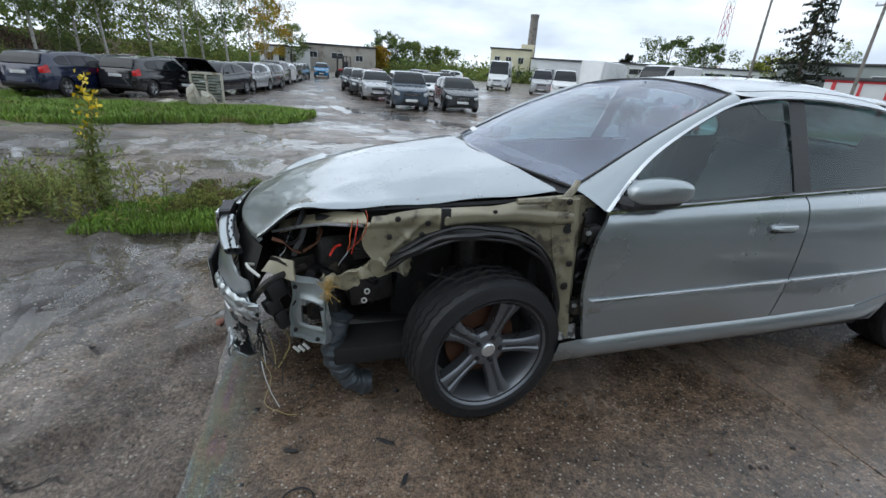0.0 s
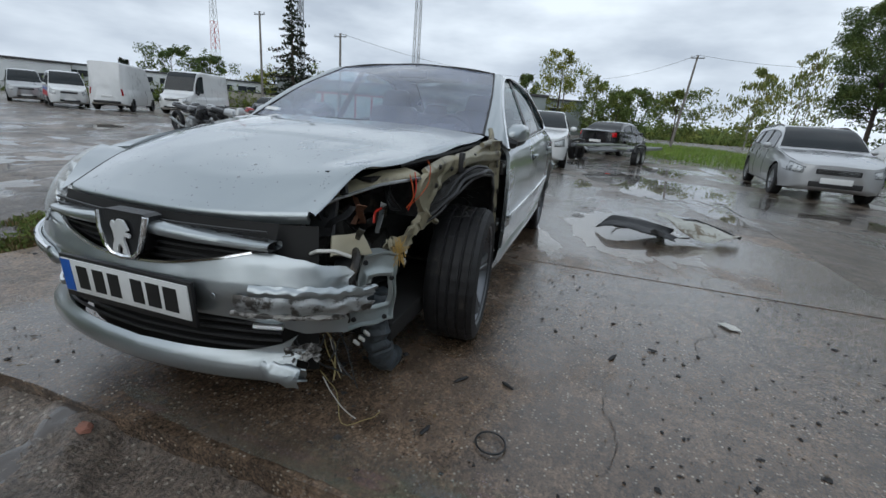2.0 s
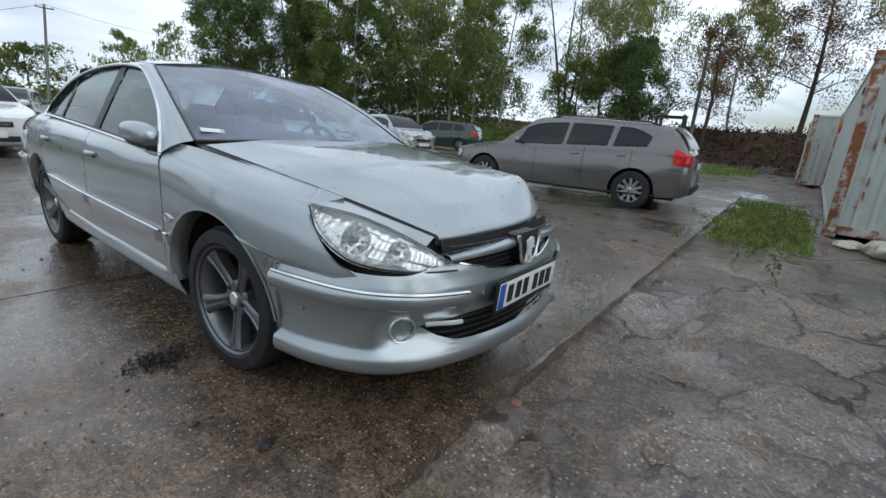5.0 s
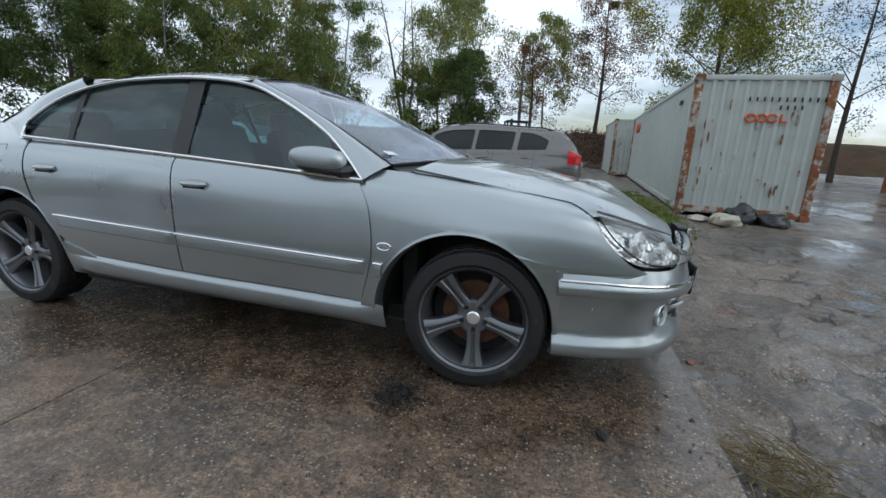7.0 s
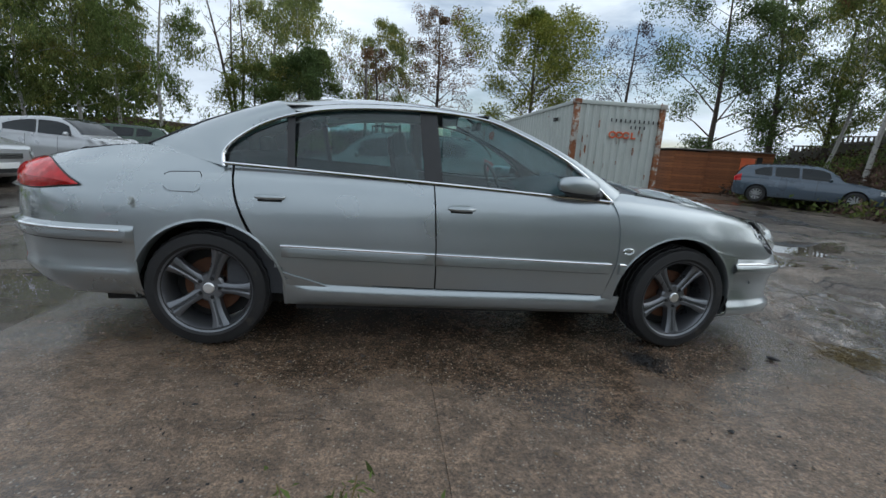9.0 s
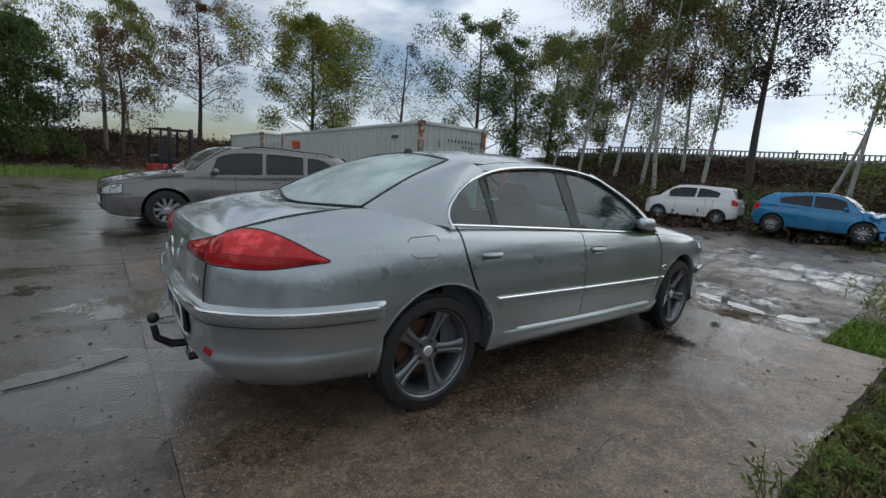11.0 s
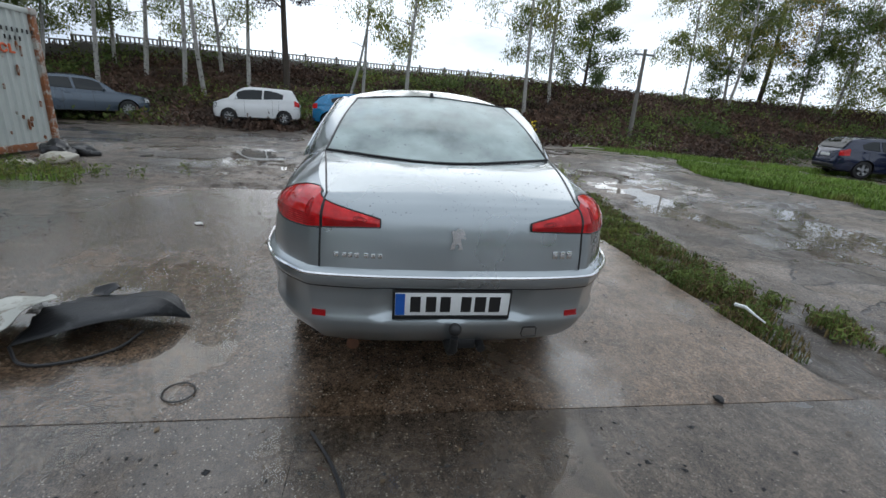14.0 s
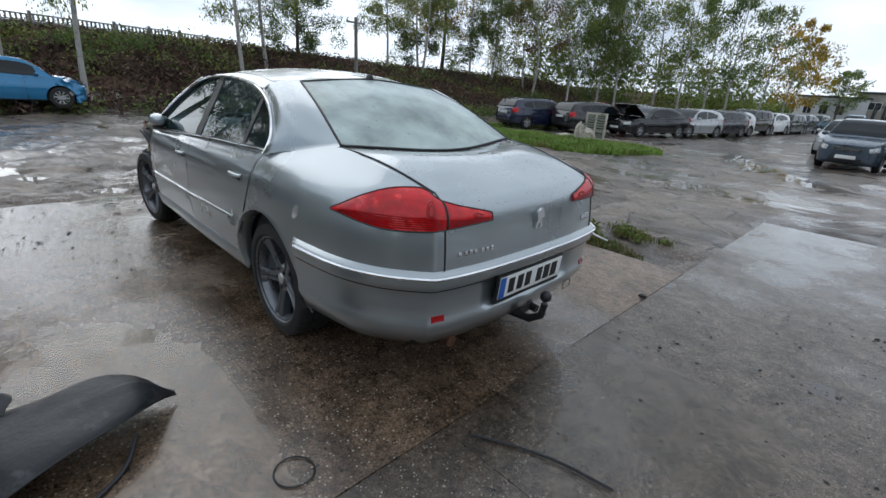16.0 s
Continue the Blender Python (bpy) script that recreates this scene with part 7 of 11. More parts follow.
vehicle("estate_car", "grey-brown metallic estate car on wet concrete", "estate", on_ground(-0.40, 7.20, 183), P_GREYBROWN, "ten")
vehicle("estate_car", "pale silver estate car facing the yard", "estate", on_ground(-9.75, 6.15, -6), P_SILVER2, "ten")
vehicle("white_saloon", "white saloon car beside a long puddle", "sedan", on_ground(-10.9, -0.35, 3), P_WHITE, "ten")
vehicle("hatchback", "white three-door hatchback in a row of wrecks", "hatch", on_ground(-16.0, 12.3, 20), P_WHITE, "five")
vehicle("hatchback", "beige crashed hatchback with a crumpled nose", "hatch", on_ground(-18.6, 15.6, 25), P_BEIGE, "five", crush=0.7)
vehicle("estate_car", "dark wine saloon among parked wrecks", "sedan", on_ground(-22.0, 17.6, 22), P_GREYBROWN, "five")
vehicle("crashed_hatchback", "pale silver hatchback with its front corner smashed", "hatch", on_ground(-10.4, 12.2, -8), P_SILVER2, "seven", crush=0.55, L=4.3)
vehicle("estate_car", "dark green estate car parked under the birches", "estate", on_ground(-12.5, 18.2, 200), P_GREEN, "five")
vehicle("city_car", "small white city car at the foot of the bank", "city", on_ground(17.3, 5.8, 98), P_WHITE, "seven", )
vehicle("crashed_hatchback", "bright blue hatchback with a smashed front", "hatch", on_ground(17.2, 1.4, -92), P_TEAL, "ten", crush=0.8, L=3.97)
vehicle("estate_car", "blue-grey estate car near timber sheds", "estate", on_ground(15.7, 12.2, -49), P_BLUEGREY, "ten")
# row along the grass
ROW = [(7.9, -14.9, -104, "estate", P_NAVY, 0, "navy blue estate car at the end of a row"), (6.2, -16.3, -107, "estate", P_BLACK, 0, "black estate car in a row of wrecks"),
       (4.7, -17.9, 72, "sedan", P_BLACK, 0.3, "black car with its bonnet raised"), (4.1, -20.6, 75, "hatch", P_SILVER2, 0.9, "silver wreck with a torn-off front"),
       (3.8, -23.0, 75, "estate", P_DARKGREY, 0, "dark grey estate car in a row"), (3.7, -24.6, 76, "hatch", P_WHITE, 0, "white hatchback parked in a row"),
       (3.5, -27.4, 78, "suv", P_BLACK, 0, "black off-road car in a row"), (3.1, -30.2, 80, "hatch", P_WHITE, 0, "white hatchback parked in a row"),
       (2.8, -33.2, 82, "estate", P_DARKGREY, 0, "dark grey estate car in a row"), (2.5, -36.2, 84, "sedan", P_NAVY, 0, "navy saloon parked in a row"),
       (2.2, -39.5, 84, "hatch", P_GREEN, 0, "dark green hatchback in a row"), (0.4, -43.5, 88, "hatch", P_TEAL, 0, "blue hatchback at the end of a row"),
       (8.3, -19.3, -104, "hatch", P_SILVER2, 0, "silver hatchback behind parked estates"), (8.8, -20.5, -104, "hatch", P_RED, 0, "red hatchback in a second row"),
       (7.9, -24.0, -104, "sedan", P_DARKGREY, 0, "dark grey saloon in a second row")]
for x, y, a, k, p, c, lab in ROW:
    x, y = 1.27 * x + 0.27 + 0.65 * max(0.0, 1.0 - (-14.9 - y) / 5.0), 1.27 * y - 0.49
    vehicle("parked_car", lab, k, on_ground(x, y, a), p, "five", crush=c, group="cars along the grass", hood_up="raised" in lab)
COL = [(-1.95, -17.6, 86, "highroof", P_BLUEGREY, "blue-grey high-roofed car at the head of a row"), (-4.15, -17.6, 84, "hatch", P_DARKGREY, "dark grey hatchback at the head of a row"),
       (-1.2, -22.2, 88, "hatch", P_SILVER2, "silver hatchback in a column of cars"), (-1.0, -26.2, 88, "sedan", P_DARKGREY, "dark grey saloon in a column of cars"),
       (-0.8, -30.5, 88, "estate", P_BLACK, "black estate car in a column"), (-4.3, -23.0, 86, "hatch", P_WHITE, "white hatchback in a column of cars"),
       (-4.5, -28.0, 86, "estate", P_GREEN, "dark green estate car in a column"), (-7.0, -32.0, 30, "sedan", P_BLACK, "black saloon standing across the yard"),
       (-10.5, -41.0, 40, "hatch", P_WHITE, "white hatchback far across the yard"), (-6.5, -36.0, 60, "suv", P_NAVY, "navy off-road car far across the yard"),
       (-3.0, -35.5, 88, "hatch", P_RED, "red hatchback in a column of cars")]
for x, y, a, k, p, lab in COL:
    vehicle("parked_car", lab, k, on_ground(1.11 * x - 0.2, 1.11 * y - 0.25, a), p, "five", group="cars across the yard")
# vans
vehicle("ambulance", "white ambulance van with red and blue stripes", "minibus", on_ground(-16.3, -29.6, 62), P_WHITE, "steel", category="van", stripe=((M_STRIPE_RED, 6.0, 8.6), (M_STRIPE_BLUE, 9.0, 10.6)))
vehicle("white_van", "white panel van with a smashed front", "van", on_ground(-20.3, -23.6, 20), P_WHITE, "steel", category="van", crush=0.35)
vehicle("white_van", "white panel van wrapped in a pale tarpaulin", "van", on_ground(-17.6, -26.4, 215), P_WHITE, "steel", category="van", windows=False, L=5.4)
vehicle("minibus", "silver minibus among parked vans", "minibus", on_ground(-17.3, -35.0, 62), P_SILVER2, "steel", category="van")
vehicle("white_van", "white box van far across the yard", "van", on_ground(-15.6, -40.5, 62), P_WHITE, "steel", category="van", L=5.2)
vehicle("parked_car", "dark crashed car beside a white van", "hatch", on_ground(-25.0, -21.5, 15), P_DARKGREY, "five", crush=0.8)
vehicle("parked_car", "black crashed car behind the motorcycles", "sedan", on_ground(-28.0, -20.0, 10), P_BLACK, "five", crush=0.4)
vehicle("parked_car", "red hatchback parked near the office cabin", "hatch", on_ground(-41, -10, 100), P_RED, "five")
vehicle("parked_car", "dark saloon parked near the office cabin", "sedan", on_ground(-37, -8.5, 170), P_DARKGREY, "five")
vehicle("parked_car", "silver saloon parked near the office cabin", "sedan", on_ground(-44, -15.5, 150), P_SILVER2, "five")


# ---------------------------------------------------------------- the torn-open left front corner of the hero car
M_HOSE = mat("dull_blue_grey_rubber", (0.055, 0.068, 0.078), 0.5, 0, 0.35, 18, 0.4, 60, second=(0.11, 0.115, 0.115), second_at=0.62, second_scale=8)
M_REDWIRE = mat("red_wire", (0.55, 0.03, 0.015), 0.45)
M_ORANGEWIRE = mat("orange_wire", (0.42, 0.07, 0.015), 0.5)
M_YELLOWWIRE = mat("yellowed_wire", (0.33, 0.26, 0.10), 0.5)
M_PALEWIRE = mat("pale_wire", (0.55, 0.54, 0.50), 0.5)
M_STRAW = mat("dry_straw", (0.46, 0.30, 0.09), 0.7, 0, 0.3, 40)
M_LINER = mat("black_felt_liner", (0.018, 0.018, 0.018), 0.8, 0, 0.5, 12, 0.7, 60, second=(0.055, 0.05, 0.042), second_at=0.62, second_scale=7)
M_PALEPLATE = mat("pale_cream_plastic", (0.36, 0.325, 0.23), 0.5, 0, 0.2, 9, 0.2, 40, second=(0.22, 0.19, 0.13), second_at=0.60, second_scale=9)
M_GREASE = mat("greasy_dark_metal", (0.030, 0.028, 0.026), 0.42, 0.4, 0.5, 14, 0.4, 50, second=(0.10, 0.085, 0.065), second_at=0.60, second_scale=8)


def crumple(p, amount, scale=9.0, seed=0.0):
    q = p * scale + Vector((seed, seed * 1.7, seed * 0.6))
    return p + Vector((noise.noise(q), noise.noise(q + Vector((7, 3, 1))), noise.noise(q + Vector((2, 9, 5))))) * amount


def bolt(parent, at, d, r=0.010, material=None, name="bolt"):
    bm = bmesh.new()
    lathe(bm, [(r * 1.4, 0.0), (r * 1.4, 0.002), (r, 0.003), (r, 0.008), (0.0, 0.009)], 12, "z")
    q = Vector((0, 0, 1)).rotation_difference(Vector(d).normalized()).to_matrix().to_4x4()
    part(name, bm, material or M_GREASE, parent, "", Matrix.Translation(Vector(at)) @ q)


def front_corner():
    # inner apron: beige sheet between the bonnet's edge and the wheel arch
    low = fspline([(1.00, 0.66), (1.06, 0.70), (1.12, 0.79), (1.25, 0.838), (1.42, 0.838), (1.52, 0.79), (1.64, 0.715), (1.70, 0.685), (1.78, 0.70)])
    top = fspline([(1.00, 0.950), (1.31, 0.920), (1.52, 0.902), (1.78, 0.872)])
    yy = fspline([(1.00, 0.815), (1.15, 0.79), (1.35, 0.765), (1.50, 0.748), (1.66, 0.728), (1.78, 0.725)])
    def apron(u, v):
        x = 1.00 + 0.775 * u
        z = low(x) + (top(x) - low(x)) * v
        if u > 0.9:
            x += 0.035 * math.sin(math.pi * min(max(v, 0), 1)) * (u - 0.9) / 0.1 - 0.02
        y = yy(x)
        # pressed rail, flange along the top, dents and a cross-shaped stiffening
        y += 0.034 * math.exp(-((z - (0.885 - 0.03 * (x - 1.2))) / 0.030) ** 4) * (1 if x < 1.50 else 0.35)
        y -= 0.022 * math.exp(-((v - 1.0) / 0.07) ** 2)
        dx, dz = x - 1.62, z - 0.80
        y += 0.010 * (math.exp(-((dx + dz) / 0.016) ** 2) + math.exp(-((dx - dz) / 0.016) ** 2)) * math.exp(-(dx * dx + dz * dz) / 0.012)
        y += 0.012 * math.exp(-((x - 1.49) / 0.018) ** 2)
        return crumple(Vector((x, y, z)), 0.010 + 0.012 * max(0, u - 0.6), 8, 1)
    bm = bmesh.new()
    grid(bm, apron, 90, 30)
    ap = part("inner_apron", thicken(bm, 0.02), M_CREAM, hero, "bare beige inner wing, dented and dirty", sharp=50)
    for x, z in ((1.55, 0.855), (1.69, 0.80), (1.60, 0.74), (1.30, 0.90), (1.16, 0.90), (1.66, 0.87), (1.57, 0.81)):
        bolt(ap, (x, yy(x) + 0.018, z), (0, 1, 0), 0.008)
    for z in (0.845, 0.893):
        bm = bmesh.new()
        lathe(bm, [(0.0, 0.0), (0.0165, 0.0), (0.019, 0.002), (0.021, 0.0)], 20, "z")
        part("drain_hole", bm, M_DARK, ap, "", Matrix.Translation(Vector((1.012, 0.842, z))) @ Matrix.Rotation(radians(-90), 4, "X"))
    # black clip bridging the two halves of the rail
    bm = bmesh.new()
    box(bm, (1.49, 0.785, 0.878), (0.035, 0.02, 0.085), None, 0.004)
    part("clip", bm, M_BLACK, ap)
    # bent hinge arm and seal along the bonnet's edge
    bm = bmesh.new()
    tube(bm, [(1.22, 0.80, 0.945), (1.10, 0.806, 0.950), (1.02, 0.80, 0.955), (0.985, 0.79, 0.985), (0.96, 0.775, 1.015)], [0.012, 0.016, 0.016, 0.014, 0.012], 8)
    part("hood_hinge", bm, M_CREAM, ap, "bent beige hinge arm")
    bm = bmesh.new()
    tube(bm, [(1.78, 0.62, 0.870), (1.60, 0.66, 0.888), (1.40, 0.69, 0.905), (1.20, 0.71, 0.920), (1.0, 0.73, 0.94)], 0.016, 8)
    part("hood_seal", bm, M_BLACK, ap)
    # near-black sheet under the bonnet, standing off the apron
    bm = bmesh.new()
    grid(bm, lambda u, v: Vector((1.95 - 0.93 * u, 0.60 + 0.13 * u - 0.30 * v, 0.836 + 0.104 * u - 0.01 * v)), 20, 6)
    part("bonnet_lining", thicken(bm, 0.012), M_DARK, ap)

    # hinge pillar with its flange, hinges and grommets
    def pillar(u, v):
        z = 0.345 + 0.615 * v
        xf = 1.075 - 0.105 * (1 - v) ** 1.3 + 0.03 * math.exp(-((v - 1) / 0.15) ** 2)
        x = xf + (0.872 - xf) * u
        y = 0.812 + 0.028 * min(1, u * 3) - 0.050 * (1 / (1 + math.exp(-(u - 0.60) * 40))) + 0.012 * math.exp(-((u - 0.42) / 0.05) ** 2)
        y -= 0.02 * math.exp(-((v - 0.55) / 0.05) ** 2) * math.exp(-((u - 0.25) / 0.15) ** 2)
        return crumple(Vector((x, y, z)), 0.006, 10, 4)
    bm = bmesh.new()
    grid(bm, pillar, 34, 50)
    pl = part("hinge_pillar", thicken(bm, 0.03), M_CREAM, hero, "bare beige door pillar", sharp=50)
    for z in (0.82, 0.50):
        bm = bmesh.new()
        box(bm, (0.900, 0.838, z), (0.055, 0.05, 0.075), None, 0.006)
        box(bm, (0.925, 0.850, z), (0.045, 0.012, 0.060), None, 0.004)
        hg = part("door_hinge", bm, M_GREASE, pl)
        bolt(hg, (0.928, 0.858, z + 0.012), (0, 1, 0), 0.009, M_BARE)
    for z, r in ((0.72, 0.034), (0.615, 0.028)):
        bm = bmesh.new()
        lathe(bm, [(r, 0.0), (r * 0.95, 0.016), (r * 0.7, 0.022), (r * 0.55, 0.010), (0.0, 0.012)], 20, "z")
        part("grommet", bm, M_BLACK, pl, "", Matrix.Translation(Vector((0.905, 0.805, z))) @ Matrix.Rotation(radians(-90), 4, "X"))
    bm = bmesh.new()
    box(bm, (0.893, 0.800, 0.665), (0.05, 0.012, 0.50), None, 0.004)
    part("door_seal", bm, M_BLACK, pl)
    bm = bmesh.new()
    grid(bm, lambda u, v: crumple(Vector((1.05 - 0.16 * u, 0.84 - 0.03 * v + 0.015 * u, 0.345 + 0.05 * v - 0.03 * (1 - u) * v)), 0.012, 16, 2), 12, 8)
    part("sill_end", thicken(bm, 0.01), M_TORN, pl, "pale chipped sill end")
    for x, z, r in ((1.03, 0.955, 0.009), (0.985, 0.70, 0.010), (0.99, 0.60, 0.012), (0.99, 0.40, 0.010), (0.955, 0.905, 0.009)):
        bolt(pl, (x, 0.85, z), (0, 1, 0), r)

    # wheel-arch liner: its rim and the felt shell behind it
    rim = spline([(0, (1.70, 0.705, 0.665)), (0.10, (1.645, 0.775, 0.735)), (0.25, (1.53, 0.805, 0.805)), (0.40, (1.418, 0.848, 0.838)), (0.55, (1.25, 0.858, 0.826)), (0.68, (1.12, 0.846, 0.752)), (0.80, (1.045, 0.836, 0.645)), (0.90, (1.00, 0.836, 0.50)), (1, (0.985, 0.836, 0.36))])
    def shell(u, v):
        p = Vector(rim(u))
        c = Vector((1.33, p.y, 0.42))
        d = (p - c).normalized()
        q = p + Vector((0, -0.36 * v, 0)) + d * (0.012 * math.sin(v * 9) - 0.02 * v)
        return crumple(q, 0.016, 7, 6)
    bm = bmesh.new()
    grid(bm, shell, 60, 14)
    ln = part("arch_liner", bm, M_LINER, hero, "torn black felt wheel-arch liner", sharp=0)
    for k, (o, r) in enumerate((((0, 0.004, 0.0), 0.011), ((0.0, -0.012, 0.020), 0.007), ((0, 0.008, -0.018), 0.006))):
        bm = bmesh.new()
        tube(bm, [crumple(Vector(rim(i / 44)) + Vector(o), 0.012, 9, k * 3) for i in range(45)], r, 6)
        part("liner_rim", bm, M_BLACK, ln)
    # brown shreds and mud caught behind the wheel
    bm = bmesh.new()
    grid(bm, lambda u, v: crumple(Vector((1.62 - 0.62 * u, 0.45, 0.25 + 0.58 * v)), 0.05, 5, 3), 20, 16)
    part("liner_back", bm, M_LINER, ln, sharp=0)

    # strut, lower arm and subframe
    st = thing_part("suspension_strut", [((1.33, 0.60, 0.84), 0.055), ((1.33, 0.60, 0.62), 0.055), ((1.32, 0.64, 0.60), 0.030), ((1.31, 0.68, 0.34), 0.030)], M_GREASE)
    thing_part("lower_arm", [((1.30, 0.76, 0.22), 0.03), ((1.36, 0.55, 0.24), 0.035), ((1.40, 0.35, 0.26), 0.04)], M_GREASE)
    thing_part("subframe", [((1.10, 0.42, 0.24), 0.05), ((1.55, 0.46, 0.24), 0.055), ((1.92, 0.44, 0.27), 0.05)], M_GREASE)
    thing_part("steering_rod", [((1.24, 0.30, 0.34), 0.012), ((1.22, 0.62, 0.33), 0.013)], M_GREASE)

    # crumpled lower rail leading to the crash plate
    path = spline([(0, (1.60, 0.715, 0.685)), (0.3, (1.70, 0.715, 0.668)), (0.6, (1.80, 0.70, 0.632)), (1, (1.935, 0.66, 0.590))])
    def rail(u, v):
        p = Vector(path(u))
        a = radians(-60 + 230 * v)
        r = 0.034 + 0.010 * math.sin(u * 19)
        return crumple(crumple(p + Vector((0, r * math.cos(a) * 0.35, r * math.sin(a))), 0.034, 17, 8), 0.014, 45, 3)
    bm = bmesh.new()
    grid(bm, rail, 40, 12)
    part("crushed_rail", thicken(bm, 0.004), M_CREAM, hero, "crumpled dirty metal rail", sharp=40)

    # crash plate with a square hole
    a, b, c, d = (2.045, 0.62, 0.594), (1.915, 0.690, 0.575), (2.065, 0.560, 0.300), (1.93, 0.690, 0.325)
    plate = coons(line(a, b), line(c, d), line(a, c), line(b, d))
    nrm = Vector((0.55, 0.82, 0.1)).normalized()
    def crash(u, v):
        p = plate(u, v)
        edge = min(u, 1 - u, v, 1 - v)
        k = max(abs(u - 0.56) / 0.30, abs(v - 0.50) / 0.21)
        p += nrm * (0.012 * math.exp(-((k - 1.15) / 0.18) ** 2) + (0.014 if edge < 0.03 else 0))
        return crumple(p, 0.012, 12, 5)
    bm = bmesh.new()
    grid(bm, crash, 40, 40)
    kill = []
    bm.faces.ensure_lookup_table()
    for f in bm.faces:
        i, j = f.index // 40, f.index % 40
        if abs((i + 0.5) / 40 - 0.56) < 0.27 and abs((j + 0.5) / 40 - 0.50) < 0.19 and not (i < 16 and j < 16):
            kill.append(f)
    bmesh.ops.delete(bm, geom=kill, context="FACES")
    cp = part("crash_plate", thicken(bm, 0.035), M_CRASH, hero, "bent silver mounting plate with a square hole", sharp=45)
    for u, v in ((0.12, 0.10), (0.88, 0.35), (0.80, 0.92), (0.15, 0.85)):
        bolt(cp, plate(u, v) + nrm * 0.01, nrm, 0.007, M_BLACK)
    # black bracket between the plate and the torn bumper
    for x, y, z, s in ((2.115, 0.60, 0.545, (0.08, 0.06, 0.075)), (2.13, 0.605, 0.475, (0.06, 0.05, 0.06)), (2.10, 0.585, 0.40, (0.05, 0.04, 0.08))):
        bm = bmesh.new()
        box(bm, (x, y, z), s, Euler((0.2, 0.3, 0.6)).to_matrix(), 0.008)
        part("bumper_bracket", bm, M_BLACK, hero)

    # lamp frame: curved beige rim over the empty headlamp hole, and bars below it
    fr = spline([(0, (1.76, 0.715, 0.852)), (0.3, (1.86, 0.665, 0.838)), (0.6, (1.97, 0.585, 0.802)), (0.85, (2.06, 0.50, 0.755)), (1, (2.095, 0.455, 0.73))])
    bm = bmesh.new()
    grid(bm, lambda u, v: crumple(Vector(fr(u)) + Vector((0.012 * v, -0.010 + 0.02 * v - 0.08 * v * v, 0.028 * v - 0.012)), 0.006, 11, 1), 30, 6)
    lf = part("lamp_frame", thicken(bm, 0.006), M_CREAM, hero, "beige rim of the empty headlamp hole")
    bm = bmesh.new()
    tube(bm, [(1.78, 0.715, 0.835), (1.92, 0.62, 0.815), (2.03, 0.53, 0.775), (2.12, 0.46, 0.735)], 0.006, 6)
    part("wire_bar", bm, M_BARE, lf)
    bm = bmesh.new()
    grid(bm, lambda u, v: crumple(Vector((2.00 + 0.05 * v, 0.40 + 0.10 * u, 0.77 - 0.14 * v)), 0.02, 9, 4), 12, 10)
    part("grey_duct", thicken(bm, 0.02), M_GREYPLASTIC, lf, "dull grey broken duct")

    # cream cover plate, ripped free
    bm = bmesh.new()
    tri = coons(line((2.165, 0.575, 0.612), (2.03, 0.655, 0.600)), line((2.12, 0.555, 0.665), (2.035, 0.62, 0.672)), line((2.165, 0.575, 0.612), (2.12, 0.555, 0.665)), line((2.03, 0.655, 0.600), (2.035, 0.62, 0.672)))
    grid(bm, lambda u, v: crumple(tri(u, v), 0.010, 14, 2), 18, 10)
    part("torn_cover", thicken(bm, 0.012), M_PALEPLATE, hero, "ripped cream plastic cover")
    # twisted brackets standing in the hole
    rnd = random.Random(3)
    for k in range(11):
        bm = bmesh.new()
        x, y, z = rnd.uniform(1.86, 2.14), rnd.uniform(0.42, 0.62), rnd.uniform(0.60, 0.72)
        dx, dz = rnd.uniform(-0.10, 0.10), rnd.uniform(0.02, 0.10)
        w = rnd.uniform(0.012, 0.026)
        grid(bm, lambda u, v: crumple(Vector((x + dx * u, y + w * (v - 0.5) + 0.05 * u * (k % 3 - 1), z + dz * u)), 0.022, 14, k), 12, 3)
        part("twisted_bracket", thicken(bm, 0.003), (M_GREASE, M_BARE, M_BLACK, M_RUST, M_PALEPLATE)[k % 5 if k % 5 < 4 or k < 6 else 0], hero)
    # white sheared strap curling out of the bumper's end
    bm = bmesh.new()
    tube(bm, [(2.19, 0.52, 0.618), (2.215, 0.56, 0.640), (2.20, 0.61, 0.645), (2.16, 0.645, 0.622)], 0.006, 6)
    part("strap", bm, M_PALEWIRE, hero)
    # dark engine-bay clutter seen through the hole
    for k in range(22):
        bm = bmesh.new()
        p0 = Vector((rnd.uniform(1.62, 2.05), rnd.uniform(0.34, 0.56), rnd.uniform(0.46, 0.82)))
        p1 = p0 + Vector((rnd.uniform(-0.22, 0.22), rnd.uniform(-0.05, 0.10), rnd.uniform(-0.16, 0.14)))
        m = (p0 + p1) / 2 + Vector((rnd.uniform(-0.06, 0.06), rnd.uniform(-0.03, 0.06), rnd.uniform(-0.06, 0.08)))
        c = arc3(p0, m, p1)
        tube(bm, [c(i / 8) for i in range(9)], rnd.uniform(0.005, 0.022), 7)
        part("hose", bm, M_BLACK if k % 3 else M_GREASE, hero)
    for x, y, z, s in ((1.86, 0.40, 0.60, (0.22, 0.14, 0.20)), (1.66, 0.44, 0.74, (0.24, 0.16, 0.18)), (2.02, 0.36, 0.52, (0.16, 0.16, 0.22)), (1.74, 0.50, 0.50, (0.20, 0.12, 0.16)), (1.92, 0.50, 0.42, (0.14, 0.14, 0.14))):
        bm = bmesh.new()
        box(bm, (x, y, z), s, Euler((rnd.uniform(-0.2, 0.2), rnd.uniform(-0.2, 0.2), rnd.uniform(-0.4, 0.4))).to_matrix(), 0.025)
